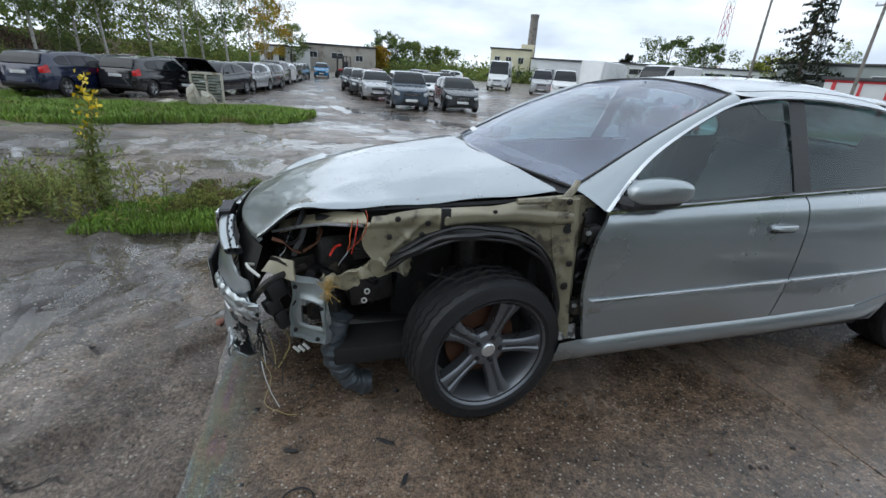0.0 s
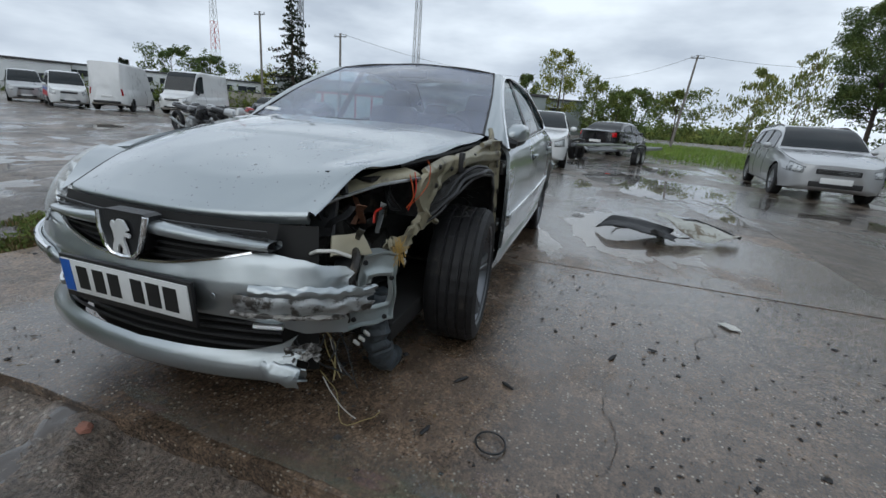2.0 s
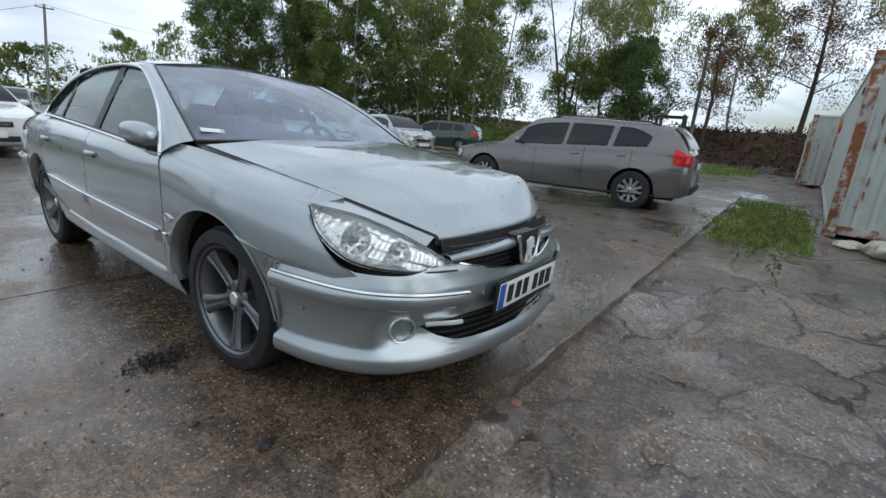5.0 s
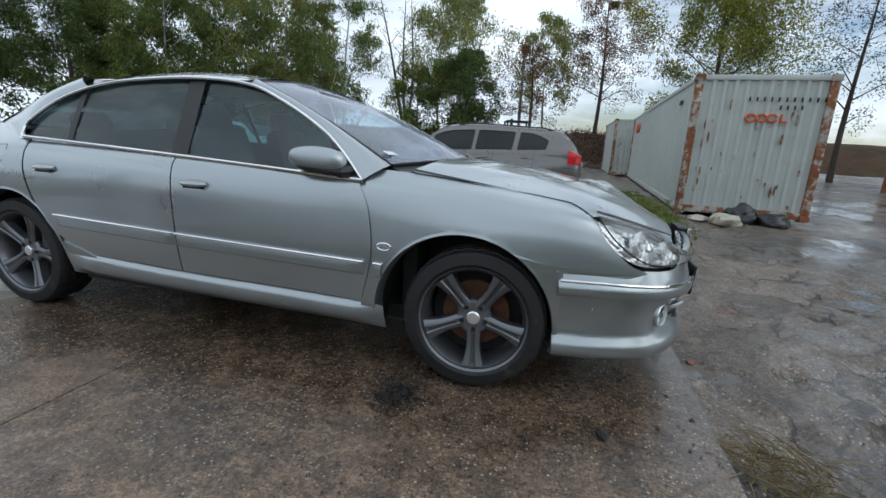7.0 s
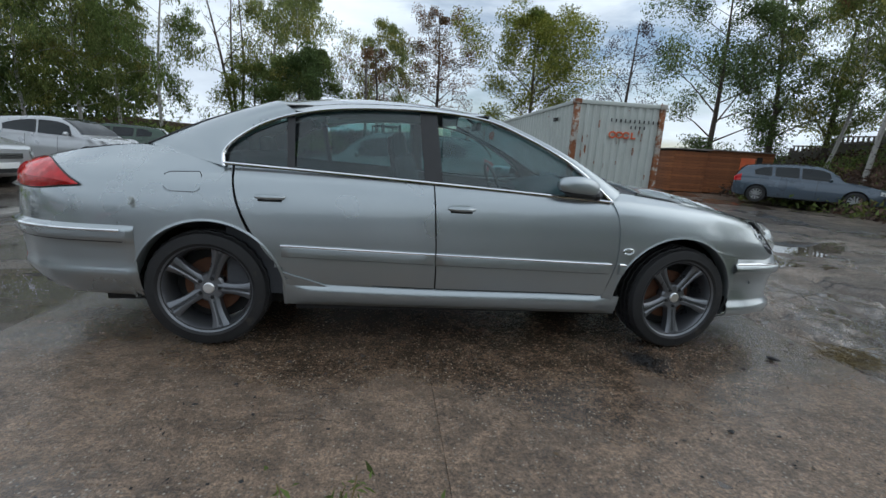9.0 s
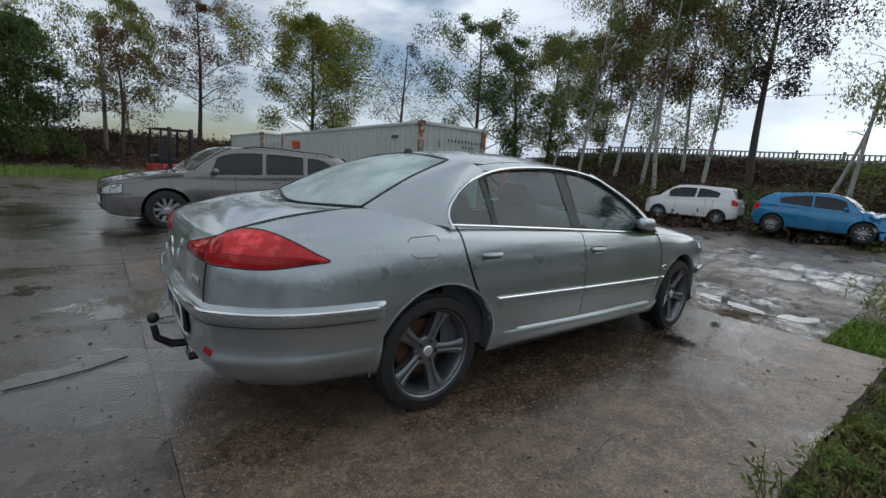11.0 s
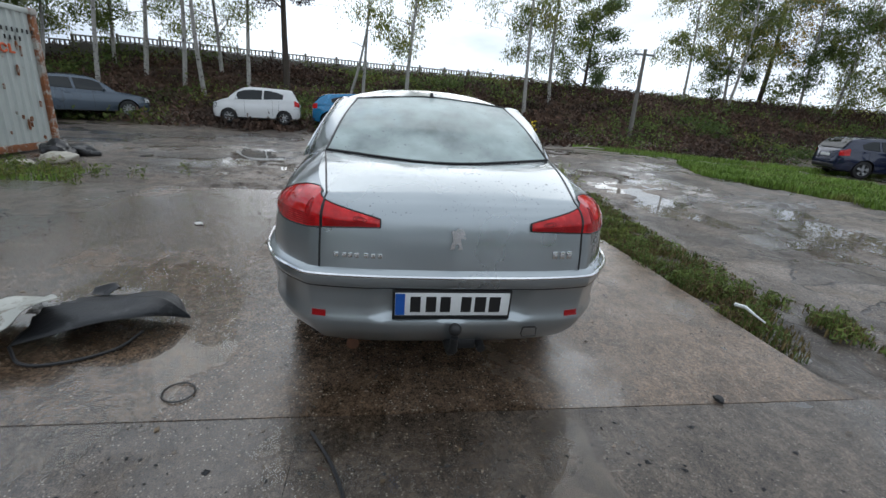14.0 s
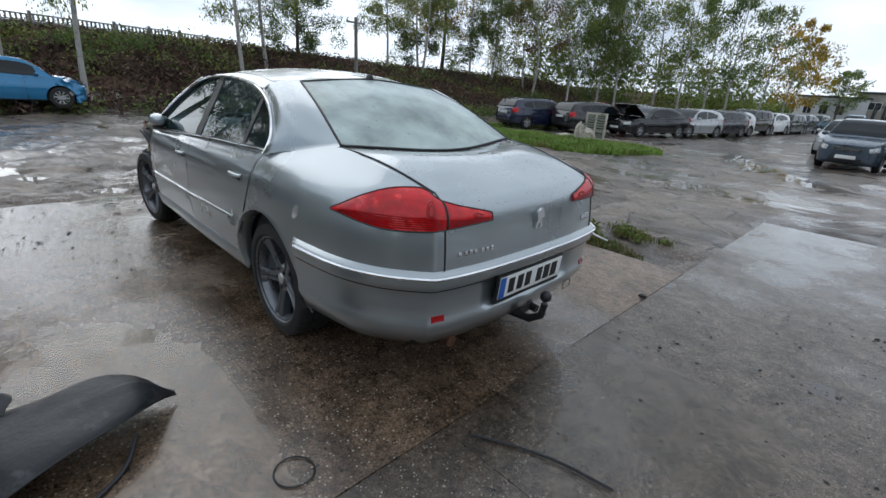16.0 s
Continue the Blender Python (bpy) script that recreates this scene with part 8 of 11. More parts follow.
        part("engine_part", bm, M_GREASE, hero)
    for z, w in ((0.50, 0.008), (0.54, 0.006)):
        bm = bmesh.new()
        lathe(bm, [(0.009, -0.003), (0.013, 0.0), (0.009, 0.003), (0.006, 0.0)], 14, "z")
        part("washer", bm, M_PALEWIRE, hero, "", Matrix.Translation(Vector((1.775 - (z - 0.5) * 0.3, 0.665, z))) @ Matrix.Rotation(radians(-80), 4, "X"))

    # fat hose hanging to the ground
    cl = spline([(0, (1.865, 0.585, 0.40)), (0.35, (1.90, 0.615, 0.245)), (0.7, (1.855, 0.615, 0.125)), (0.88, (1.80, 0.615, 0.068)), (1, (1.745, 0.612, 0.052))])
    bm = bmesh.new()
    tube(bm, [crumple(Vector(cl(i / 60)), 0.008, 12, 3) for i in range(61)], [0.052 + 0.0022 * math.sin(i * 1.6 + 2.2 * noise.noise(Vector((i * 0.17, 5, 1)))) + 0.010 * noise.noise(Vector((i * 0.22, 1, 2))) for i in range(61)], 18)
    for v in bm.verts:
        v.co = crumple(v.co, 0.016, 16, 8)
        v.co.z = max(v.co.z, 0.004)
    part("air_hose", bm, M_HOSE, hero, "dull rubber air hose hanging to the ground")
    # wires in the hole and below the bumper
    def wire(pts, r, material, name="wire"):
        bm = bmesh.new()
        f = spline([(i / (len(pts) - 1), p) for i, p in enumerate(pts)])
        tube(bm, [crumple(Vector(f(i / 16)), 0.006, 20, len(pts) + r * 900) for i in range(17)], r, 5)
        part(name, bm, material, hero)
    wire([(1.775, 0.735, 0.905), (1.772, 0.75, 0.87), (1.79, 0.742, 0.80), (1.835, 0.70, 0.735)], 0.0018, M_ORANGEWIRE)
    wire([(1.80, 0.70, 0.86), (1.81, 0.71, 0.80), (1.825, 0.69, 0.72)], 0.0022, M_REDWIRE)
    wire([(1.82, 0.69, 0.85), (1.83, 0.71, 0.78), (1.84, 0.69, 0.73)], 0.0022, M_ORANGEWIRE)
    wire([(1.86, 0.60, 0.72), (1.88, 0.58, 0.70), (1.90, 0.59, 0.67)], 0.005, M_REDWIRE)
    for k in range(3):
        wire([(1.72 + 0.03 * k, 0.56, 0.86), (1.80, 0.60, 0.78 - 0.03 * k), (1.76, 0.63, 0.70)], 0.006, M_BLACK, "cable")
    for k in range(9):
        x, y = rnd.uniform(2.08, 2.26), rnd.uniform(0.50, 0.62)
        drop = rnd.uniform(0.06, 0.22)
        wire([(x, y, 0.34), (x + rnd.uniform(-0.04, 0.04), y + rnd.uniform(-0.01, 0.05), 0.34 - drop * 0.5), (x + rnd.uniform(-0.06, 0.06), y + rnd.uniform(0, 0.08), max(0.012, 0.34 - drop))], rnd.uniform(0.0014, 0.0035), (M_BLACK, M_YELLOWWIRE, M_BLACK, M_BLACK, M_PALEWIRE, M_BLACK)[k % 6])
    wire([(2.20, 0.56, 0.22), (2.16, 0.60, 0.12), (2.19, 0.64, 0.03), (2.12, 0.70, 0.015), (2.06, 0.72, 0.012)], 0.0016, M_YELLOWWIRE)
    wire([(2.20, 0.57, 0.20), (2.17, 0.62, 0.08), (2.13, 0.66, 0.012)], 0.0022, M_PALEWIRE)
    # clipped pale ends
    for x, y, z in ((2.03, 0.62, 0.27), (2.01, 0.63, 0.285), (2.05, 0.61, 0.262)):
        bm = bmesh.new()
        box(bm, (x, y, z), (0.012, 0.010, 0.035), Euler((0.4, 0.7, 0.3)).to_matrix(), 0.002)
        part("wire_clip", bm, M_PALEWIRE, hero)
    # tuft of straw caught on the plate
    for k in range(26):
        bm = bmesh.new()
        p = Vector((1.918, 0.70, 0.578)) + Vector((rnd.gauss(0, 0.008), rnd.gauss(0, 0.008), rnd.gauss(0, 0.012)))
        d = Vector((rnd.gauss(-0.02, 0.4), rnd.gauss(0.25, 0.3), rnd.gauss(0, 1))).normalized() * rnd.uniform(0.025, 0.06)
        tube(bm, [p - d, p + Vector((0, 0.004, 0)), p + d * 0.9], 0.0014, 4)
        part("straw", bm, M_STRAW, hero)
    # thin roots and grass wound round the tyre's shoulder
    for k in range(10):
        bm = bmesh.new()
        p = Vector((1.50 - 0.03 * k, 0.70, 0.62 + 0.012 * k))
        c = arc3(p, p + Vector((rnd.uniform(-0.05, 0.05), 0.06, rnd.uniform(0, 0.04))), p + Vector((rnd.uniform(-0.1, 0.1), 0.12, rnd.uniform(-0.03, 0.03))))
        tube(bm, [c(i / 6) for i in range(7)], 0.0016, 4)
        part("root", bm, M_GREASE, hero)


def thing_part(name, pts, material):
    bm = bmesh.new()
    tube(bm, [p for p, r in pts], [r for p, r in pts], 14)
    return part(name, bm, material, hero)


M_CRASH = mat("scratched_silver_sheet", (0.36, 0.40, 0.40), 0.42, 0.55, 0.2, 10, 0.2, 30, second=(0.12, 0.125, 0.12), second_at=0.63, second_scale=7)
M_GREYPLASTIC = mat("dusty_grey_plastic", (0.085, 0.085, 0.09), 0.6, 0, 0.25, 10, 0.2, 40)
front_corner()


# ---------------------------------------------------------------- container, sheds, fence
M_CONT = mat("weathered_white_container_paint", (0.47, 0.50, 0.47), 0.5, 0.1, 0.10, 3.0, 0.08, 40, second=(0.24, 0.09, 0.03), second_at=0.70, second_scale=3.2)
M_CONTRUST = mat("rusted_steel_post", (0.235, 0.088, 0.035), 0.75, 0.2, 0.50, 4.0, 0.4, 50, second=(0.42, 0.40, 0.36), second_at=0.52, second_scale=5)
M_ORANGE = mat("orange_paint", (0.62, 0.11, 0.03), 0.5, 0, 0.2, 20)
M_PLANK = mat("brown_stained_planks", (0.24, 0.085, 0.030), 0.7, 0, 0.25, 5, 0.3, 60, obj_random=0.2)
M_CONC2 = mat("grey_cast_concrete", (0.20, 0.185, 0.165), 0.85, 0, 0.25, 3, 0.3, 40, second=(0.10, 0.09, 0.075), second_at=0.58, second_scale=1.5)


def container(name, label, m, length=12.19, logo=True):
    W, H = 2.22, 2.59
    ob = thing(name, label, "container", m)
    def corrugated(fn, n, nm, depth=0.036):
        bm = bmesh.new()
        ribs = []
        for i in range(n):
            a = i / n
            for f, d in ((0.0, 0), (0.30, 0), (0.42, 1), (0.86, 1)):
                ribs.append((a + f / n, d))
        ribs.append((1.0, 0))
        for (u0, d0), (u1, d1) in zip(ribs, ribs[1:]):
            q = [bm.verts.new(fn(u, v, d * depth)) for u, v, d in ((u0, 0, d0), (u1, 0, d1), (u1, 1, d1), (u0, 1, d0))]
            bm.faces.new(q)
        part(nm, bm, M_CONT, ob, smooth=False)
    z0, z1 = 0.16, H - 0.10
    # end wall (y = 0), far end, long sides; the box stretches along +y
    corrugated(lambda u, v, d: Vector((0.10 + (W - 0.20) * u, 0.03 + d, z0 + (z1 - z0) * v)), 11, "end_wall")
    corrugated(lambda u, v, d: Vector((0.10 + (W - 0.20) * u, length - 0.03 - d, z0 + (z1 - z0) * v)), 11, "end_wall")
    corrugated(lambda u, v, d: Vector((0.03 + d, 0.12 + (length - 0.24) * u, z0 + (z1 - z0) * v)), int(length / 0.28), "side_wall")
    corrugated(lambda u, v, d: Vector((W - 0.03 - d, 0.12 + (length - 0.24) * u, z0 + (z1 - z0) * v)), int(length / 0.28), "side_wall")
    bm = bmesh.new()
    box(bm, (W / 2, length / 2, H - 0.03), (W - 0.06, length - 0.06, 0.04), None, 0.005)
    part("roof", bm, M_CONT, ob)
    for x in (0.06, W - 0.06):
        for y in (0.06, length - 0.06):
            bm = bmesh.new()
            box(bm, (x, y, H / 2), (0.13, 0.13, H - 0.24), None, 0.01)
            part("corner_post", bm, M_CONTRUST, ob, "rusted corner post")
            for z in (0.06, H - 0.06):
                bm = bmesh.new()
                box(bm, (x, y, z), (0.165, 0.17, 0.12), None, 0.012)
                part("corner_casting", bm, M_CONTRUST, ob)
    for z, t in ((0.10, 0.13), (H - 0.06, 0.09)):
        for y in (0.05, length - 0.05):
            bm = bmesh.new()
            box(bm, (W / 2, y, z), (W - 0.26, 0.07, t), None, 0.008)
            part("end_rail", bm, M_CONTRUST if z < 1 else M_CONT, ob)
        for x in (0.05, W - 0.05):
            bm = bmesh.new()
            box(bm, (x, length / 2, z), (0.07, length - 0.26, t), None, 0.008)
            part("side_rail", bm, M_CONT, ob)
    if logo:
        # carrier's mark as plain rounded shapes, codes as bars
        for i in range(4):
            bm = bmesh.new()
            c = Vector((0.98 + 0.17 * i, 0.012, 1.83))
            if i < 3:
                tube(bm, [c + Vector((0.075 * math.cos(a), 0, 0.065 * math.sin(a))) for a in [radians(20 + 320 * k / 12) for k in range(13)]], 0.020, 6)
            else:
                box(bm, c + Vector((-0.03, 0, 0)), (0.035, 0.02, 0.15))
                box(bm, c + Vector((0.02, 0, -0.06)), (0.10, 0.02, 0.035))
            part("mark", bm, M_ORANGE, ob, "orange painted mark")
        for i, (x, z) in enumerate([(0.92 + 0.115 * k, 2.16) for k in range(11)] + [(1.42 + 0.11 * k, 2.02) for k in range(4)]):
            bm = bmesh.new()
            box(bm, (x, 0.018, z), (0.026, 0.014, 0.075))
            part("code_bar", bm, M_INK, ob)
        for i in range(4):
            bm = bmesh.new()
            box(bm, (0.012, 1.2 + 0.1 * i, 2.2), (0.012, 0.05, 0.09))
            part("code_bar", bm, M_INK, ob)
        for yc, zc in ((10.4, 2.05),):
            for i in range(3):
                bm = bmesh.new()
                c = Vector((0.012, yc - 0.34 * i, zc))
                tube(bm, [c + Vector((0, 0.13 * math.cos(a), 0.14 * math.sin(a))) for a in [2 * math.pi * k / 12 for k in range(13)]], 0.04, 6)
                part("mark", bm, M_ORANGE, ob, "orange painted mark")
    # rust streaks and patches on the end wall, each a thin flake of its own
    rnd = random.Random(8)
    for i in range(26):
        bm = bmesh.new()
        x, z = rnd.uniform(0.2, W - 0.2), rnd.choice((rnd.uniform(0.25, 1.2), rnd.uniform(0.25, 2.4)))
        w, h = rnd.uniform(0.006, 0.020), rnd.uniform(0.03, 0.24)
        f = bm.faces.new([bm.verts.new((x + w * math.cos(a) * rnd.uniform(0.6, 1.2), -0.001, z + h * 0.5 * math.sin(a) * rnd.uniform(0.7, 1.2))) for a in [2 * math.pi * k / 9 for k in range(9)]])
        r = bmesh.ops.extrude_face_region(bm, geom=[f])
        bmesh.ops.translate(bm, verts=[g for g in r["geom"] if isinstance(g, bmesh.types.BMVert)], vec=(0, 0.034, 0))
        part("rust_patch", bm, M_CONTRUST, ob)
    return ob


container("shipping_container", "white steel shipping container with rusty corner posts", pose(3.84, 7.0, -0.03, 0, 0, -2))
container("shipping_container", "rusty pale container standing behind a longer one", pose(3.55, 20.0, -0.03, 0, 0, 0), 6.06, False)


def plank_shed(name, m, w, d, h, door=False):
    ob = thing(name, "shed of brown stained planks" + (" with an orange door" if door else ""), "shed", m)
    n = int(h / 0.14)
    bm = bmesh.new()
    box(bm, (0, 0, 0.067), (w, 0.022, 0.134), None, 0.004)
    fr = part("plank", bm, M_PLANK, ob)
    bm = bmesh.new()
    box(bm, (0, 0, 0.067), (0.022, d, 0.134), None, 0.004)
    sd = part("plank", bm, M_PLANK, ob)
    fr.matrix_basis, sd.matrix_basis = pose(0, -d / 2, 0), pose(-w / 2, 0, 0)
    for k in range(n):
        for base, x, y in ((fr, 0, -d / 2), (fr, 0, d / 2), (sd, -w / 2, 0), (sd, w / 2, 0)):
            if k == 0 and (base is fr and y < 0 or base is sd and x < 0):
                continue
            o = new("plank", base.data)
            o.parent = ob
            o.matrix_basis = pose(x, y, k * 0.142, 0, 0, 0.2 * (k % 3 - 1))
    bm = bmesh.new()
    box(bm, (0, 0, h + 0.03), (w + 0.3, d + 0.3, 0.05), None, 0.01)
    part("roof", bm, M_CONC2, ob)
    bm = bmesh.new()
    box(bm, (0, 0, h / 2), (w - 0.06, d - 0.06, h - 0.02))
    part("lining", bm, M_DARK, ob)
    if door:
        bm = bmesh.new()
        box(bm, (w * 0.12, -d / 2 - 0.02, 0.95), (0.75, 0.04, 1.75), None, 0.01)
        part("door", bm, M_ORANGE, ob, "orange door")
        # near-black panel puts in the shade of an opening beside the door
        bm = bmesh.new()
        box(bm, (w * 0.12 + 0.62, -d / 2 - 0.016, 1.0), (0.30, 0.03, 1.8), None, 0.01)
        part("dark_opening", bm, M_DARK, ob)
    return ob


plank_shed("plank_shed", pose(14.6, 18.4, -0.03, 0, 0, -4), 1.7, 1.6, 2.05)
plank_shed("plank_shed", pose(17.3, 18.6, -0.03, 0, 0, -4), 3.6, 2.0, 2.1, True)


def concrete_fence():
    """Prefabricated panels with a row of balusters along their tops, on the crest of the bank."""
    fence = thing("fence", "weathered prefabricated concrete fence with open balusters", "fence", kind="structure")
    bm = bmesh.new()
    box(bm, (0, 0, 0.36), (1.96, 0.05, 0.72), None, 0.008)
    box(bm, (0, 0, 1.06), (1.96, 0.07, 0.07), None, 0.008)
    box(bm, (0, 0, 0.76), (1.96, 0.06, 0.06), None, 0.008)
    for k in range(9):
        box(bm, (-0.88 + 0.22 * k, 0, 0.91), (0.085, 0.045, 0.26))
    p0 = part("panel", bm, M_CONC2, fence, smooth=False)
    bm = bmesh.new()
    box(bm, (0, 0, 0.6), (0.14, 0.14, 1.26), None, 0.012, 0.92)
    q0 = part("post", bm, M_CONC2, fence)
    a, b = Vector((21.5, 27.0, 0)), Vector((47.0, -50.0, 0))
    d = (b - a).normalized()
    ang = math.degrees(math.atan2(d.y, d.x))
    n = int((b - a).length / 2.06)
    rnd = random.Random(3)
    for i in range(n):
        c = a + d * (2.06 * (i + 0.5))
        z = land(c.x, c.y) - 0.05 + rnd.uniform(-0.02, 0.02)
        e = a + d * (2.06 * i)
        ze = land(e.x, e.y) - 0.05
        for data, pt, zz, first in ((p0, c, z, i == 0), (q0, e, ze, i == 0)):
            o = data if first else new(data.name.split(".")[0], data.data)
            o.parent = fence
            o.matrix_basis = pose(pt.x, pt.y, zz, rnd.uniform(-0.8, 0.8), 0, ang)


concrete_fence()

# ---------------------------------------------------------------- trees and plants
M_BARK = mat("grey_brown_bark", (0.075, 0.06, 0.048), 0.9, 0, 0.35, 12, 0.5, 40)
M_BIRCH = mat("white_birch_bark", (0.38, 0.365, 0.335), 0.7, 0, 0.15, 6, 0.2, 40, second=(0.045, 0.04, 0.038), second_at=0.60, second_scale=7)


def leafy(name, base, other):
    """Leaves let part of the light through."""
    m = mat(name, base, 0.6, 0, 0.25, 0.6, island=0.45, second=other, second_at=0.54, second_scale=0.45, spec=0.25)
    nt = m.node_tree
    b = nt.nodes["Principled BSDF"]
    tr = nt.nodes.new("ShaderNodeBsdfTranslucent")
    mx = nt.nodes.new("ShaderNodeMixShader")
    mx.inputs[0].default_value = 0.5
    nt.links.new(b.inputs["Base Color"].links[0].from_socket, tr.inputs["Color"])
    nt.links.new(b.outputs[0], mx.inputs[1])
    nt.links.new(tr.outputs[0], mx.inputs[2])
    nt.links.new(mx.outputs[0], nt.nodes["Material Output"].inputs[0])
    return m


LEAF = {
    "green": leafy("green_leaves", (0.140, 0.189, 0.055), (0.201, 0.220, 0.059)),
    "dark": leafy("dark_green_leaves", (0.098, 0.144, 0.049), (0.140, 0.177, 0.051)),
    "olive": leafy("olive_birch_leaves", (0.201, 0.238, 0.079), (0.281, 0.268, 0.073)),
    "yellow": leafy("yellow_autumn_leaves", (0.36, 0.24, 0.025), (0.20, 0.16, 0.03)),
    "lime": leafy("yellow_green_leaves", (0.23, 0.24, 0.04), (0.15, 0.19, 0.04)),
    "brown": leafy("rust_brown_leaves", (0.17, 0.095, 0.045), (0.10, 0.085, 0.04)),
    "purple": leafy("dull_purple_leaves", (0.050, 0.036, 0.034), (0.035, 0.03, 0.028)),
    "spruce": leafy("spruce_needles", (0.030, 0.042, 0.024), (0.05, 0.045, 0.025)),
}


def quads(name, centres, sizes, rng, material, parent=None, droop=0.0, flat=0.0, thin=0.55, label="", single=False):
    """Many small leaves, each a bent quad of two faces, in one mesh."""
    n = len(centres)
    c = np.asarray(centres, float)
    s = np.asarray(sizes, float)[:, None]
    a = rng.normal(size=(n, 3))
    if droop:
        a = a * (1 - droop) + np.array([0, 0, -1.0]) * droop * 2
    a /= np.linalg.norm(a, axis=1)[:, None] + 1e-9
    b = np.cross(a, rng.normal(size=(n, 3)))
    b /= np.linalg.norm(b, axis=1)[:, None] + 1e-9
    nrm = np.cross(a, b)
    if single:
        # a far leaf is one pointed face
        verts = np.stack([c - a * s, c + a * s + b * s * thin, c + a * s * 0.8 - b * s * thin], 1).reshape(-1, 3)
        k = 3
    else:
        mid = c + nrm * s * 0.18
        verts = np.stack([c - a * s, mid + b * s * thin, c + a * s, mid - b * s * thin], 1).reshape(-1, 3)
        k = 4
    me = bpy.data.meshes.new(name)
    me.vertices.add(k * n)
    me.vertices.foreach_set("co", verts.ravel())
    me.loops.add(k * n)
    me.loops.foreach_set("vertex_index", np.arange(k * n, dtype=np.int32))
    me.polygons.add(n)
    me.polygons.foreach_set("loop_start", (np.arange(n) * k).astype(np.int32))
    me.polygons.foreach_set("loop_total", np.full(n, k, np.int32))
    me.update(calc_edges=True)
    me.materials.append(material)
    o = new(name, me)
    if parent is not None:
        o.parent = parent
    if label:
        o["label"] = label
    return o


TREE_COUNT = [0]


def tree(x, y, h, spread, leaf, bark=None, label="", dense=1.0, bare=0.28, lean=(0, 0), droop=0.3, size=0.14, name="tree", z=None, forks=1):
    """A tapered trunk with limbs and a ragged crown of separate leaves; bare: the share of height without leaves."""
    TREE_COUNT[0] += 1
    rng = np.random.default_rng(100 + TREE_COUNT[0])
    z = land(x, y) - 0.1 if z is None else z
    ob = thing(name, label, "tree", pose(x, y, z))
    bark = bark or M_BARK
    bm = bmesh.new()
    tips = []
    r0 = (0.0075 if bark is M_BIRCH else 0.014) * h + 0.02
    for fk in range(forks):
        pts = []
        wob = rng.normal(size=2) * 0.02 * h
        fl = (rng.normal(size=2) * 0.09 * h) if forks > 1 else np.zeros(2)
        for i in range(9):
            t = i / 8
            pts.append(Vector((lean[0] * t * h + wob[0] * math.sin(4 * t) + fl[0] * t, lean[1] * t * h + wob[1] * math.sin(3.3 * t + 1) + fl[1] * t, t * h * 0.96)))
        tube(bm, pts, [r0 * (1 - 0.9 * (i / 8)) * (0.8 if forks > 1 else 1) + 0.008 for i in range(9)], 7)
        n = int(11 + 9 * dense)
        for k in range(n):
            t = bare + (0.97 - bare) * (k + rng.random()) / n
            i = min(int(t * 8), 7)
            base = pts[i].lerp(pts[i + 1], t * 8 - i)
            ang = 2.4 * k + rng.random() * 1.5
            prof = math.sin(math.pi * min(1.0, 0.22 + 0.78 * (t - bare) / (1 - bare))) ** 0.7
            ln = spread * prof * rng.uniform(0.55, 1.15)
            up = rng.uniform(0.25, 0.75)
            d = Vector((math.cos(ang), math.sin(ang), up))
            tip = base + d * ln
            midp = base + d * ln * 0.55 + Vector((0, 0, 0.06 * ln))
            rr = max(0.008, r0 * 0.34 * (1 - t) + 0.008)
            tube(bm, [base, midp, tip], [rr, rr * 0.6, 0.006], 5)
            for j in range(3):
                e = midp.lerp(tip, rng.random()) + Vector(rng.normal(size=3) * ln * 0.28)
                tube(bm, [midp.lerp(tip, 0.2 + 0.3 * j), e], [rr * 0.4, 0.004], 4)
                tips.append((e, ln))
            tips.append((tip, ln))
    part("trunk", bm, bark, ob)
    if leaf is not None and dense > 0:
        cs, ss = [], []
        per = int((165 if math.hypot(x, y) < 45 else 60) * dense)
        for e, ln in tips:
            m = max(4, int(1.75 * per * rng.uniform(0.5, 1.2)))
            wide = 0.36 + 0.34 * ln
            g = np.clip(rng.normal(size=(m, 3)), -1.5, 1.5) * np.array([0.34, 0.34, 0.28]) * wide
            if droop > 0.45:
                # hanging strands: a few twigs below each limb's end, leaves all down them
                k = max(6, int(9 + 7 * ln))
                top = np.clip(rng.normal(size=(k, 3)), -1.5, 1.5) * np.array([0.34, 0.34, 0.26]) * wide
                fall = rng.uniform(0.10, 0.85, k) * (0.40 + 0.28 * ln)
                w = rng.integers(0, k, m)
                t = rng.random(m)
                g = top[w] + rng.normal(size=(m, 3)) * np.array([0.11, 0.11, 0.06])
                g[:, 2] -= t * fall[w]
            cs.append(np.array(e) + g)
            ss.append(size * (0.52 if math.hypot(x, y) < 45 else 0.76) * rng.uniform(0.55, 1.25, m))
        quads("crown", np.concatenate(cs), np.concatenate(ss), rng, LEAF[leaf], ob, droop, thin=0.50, single=True)
    return ob


B = "white-barked birch with thin drooping foliage"
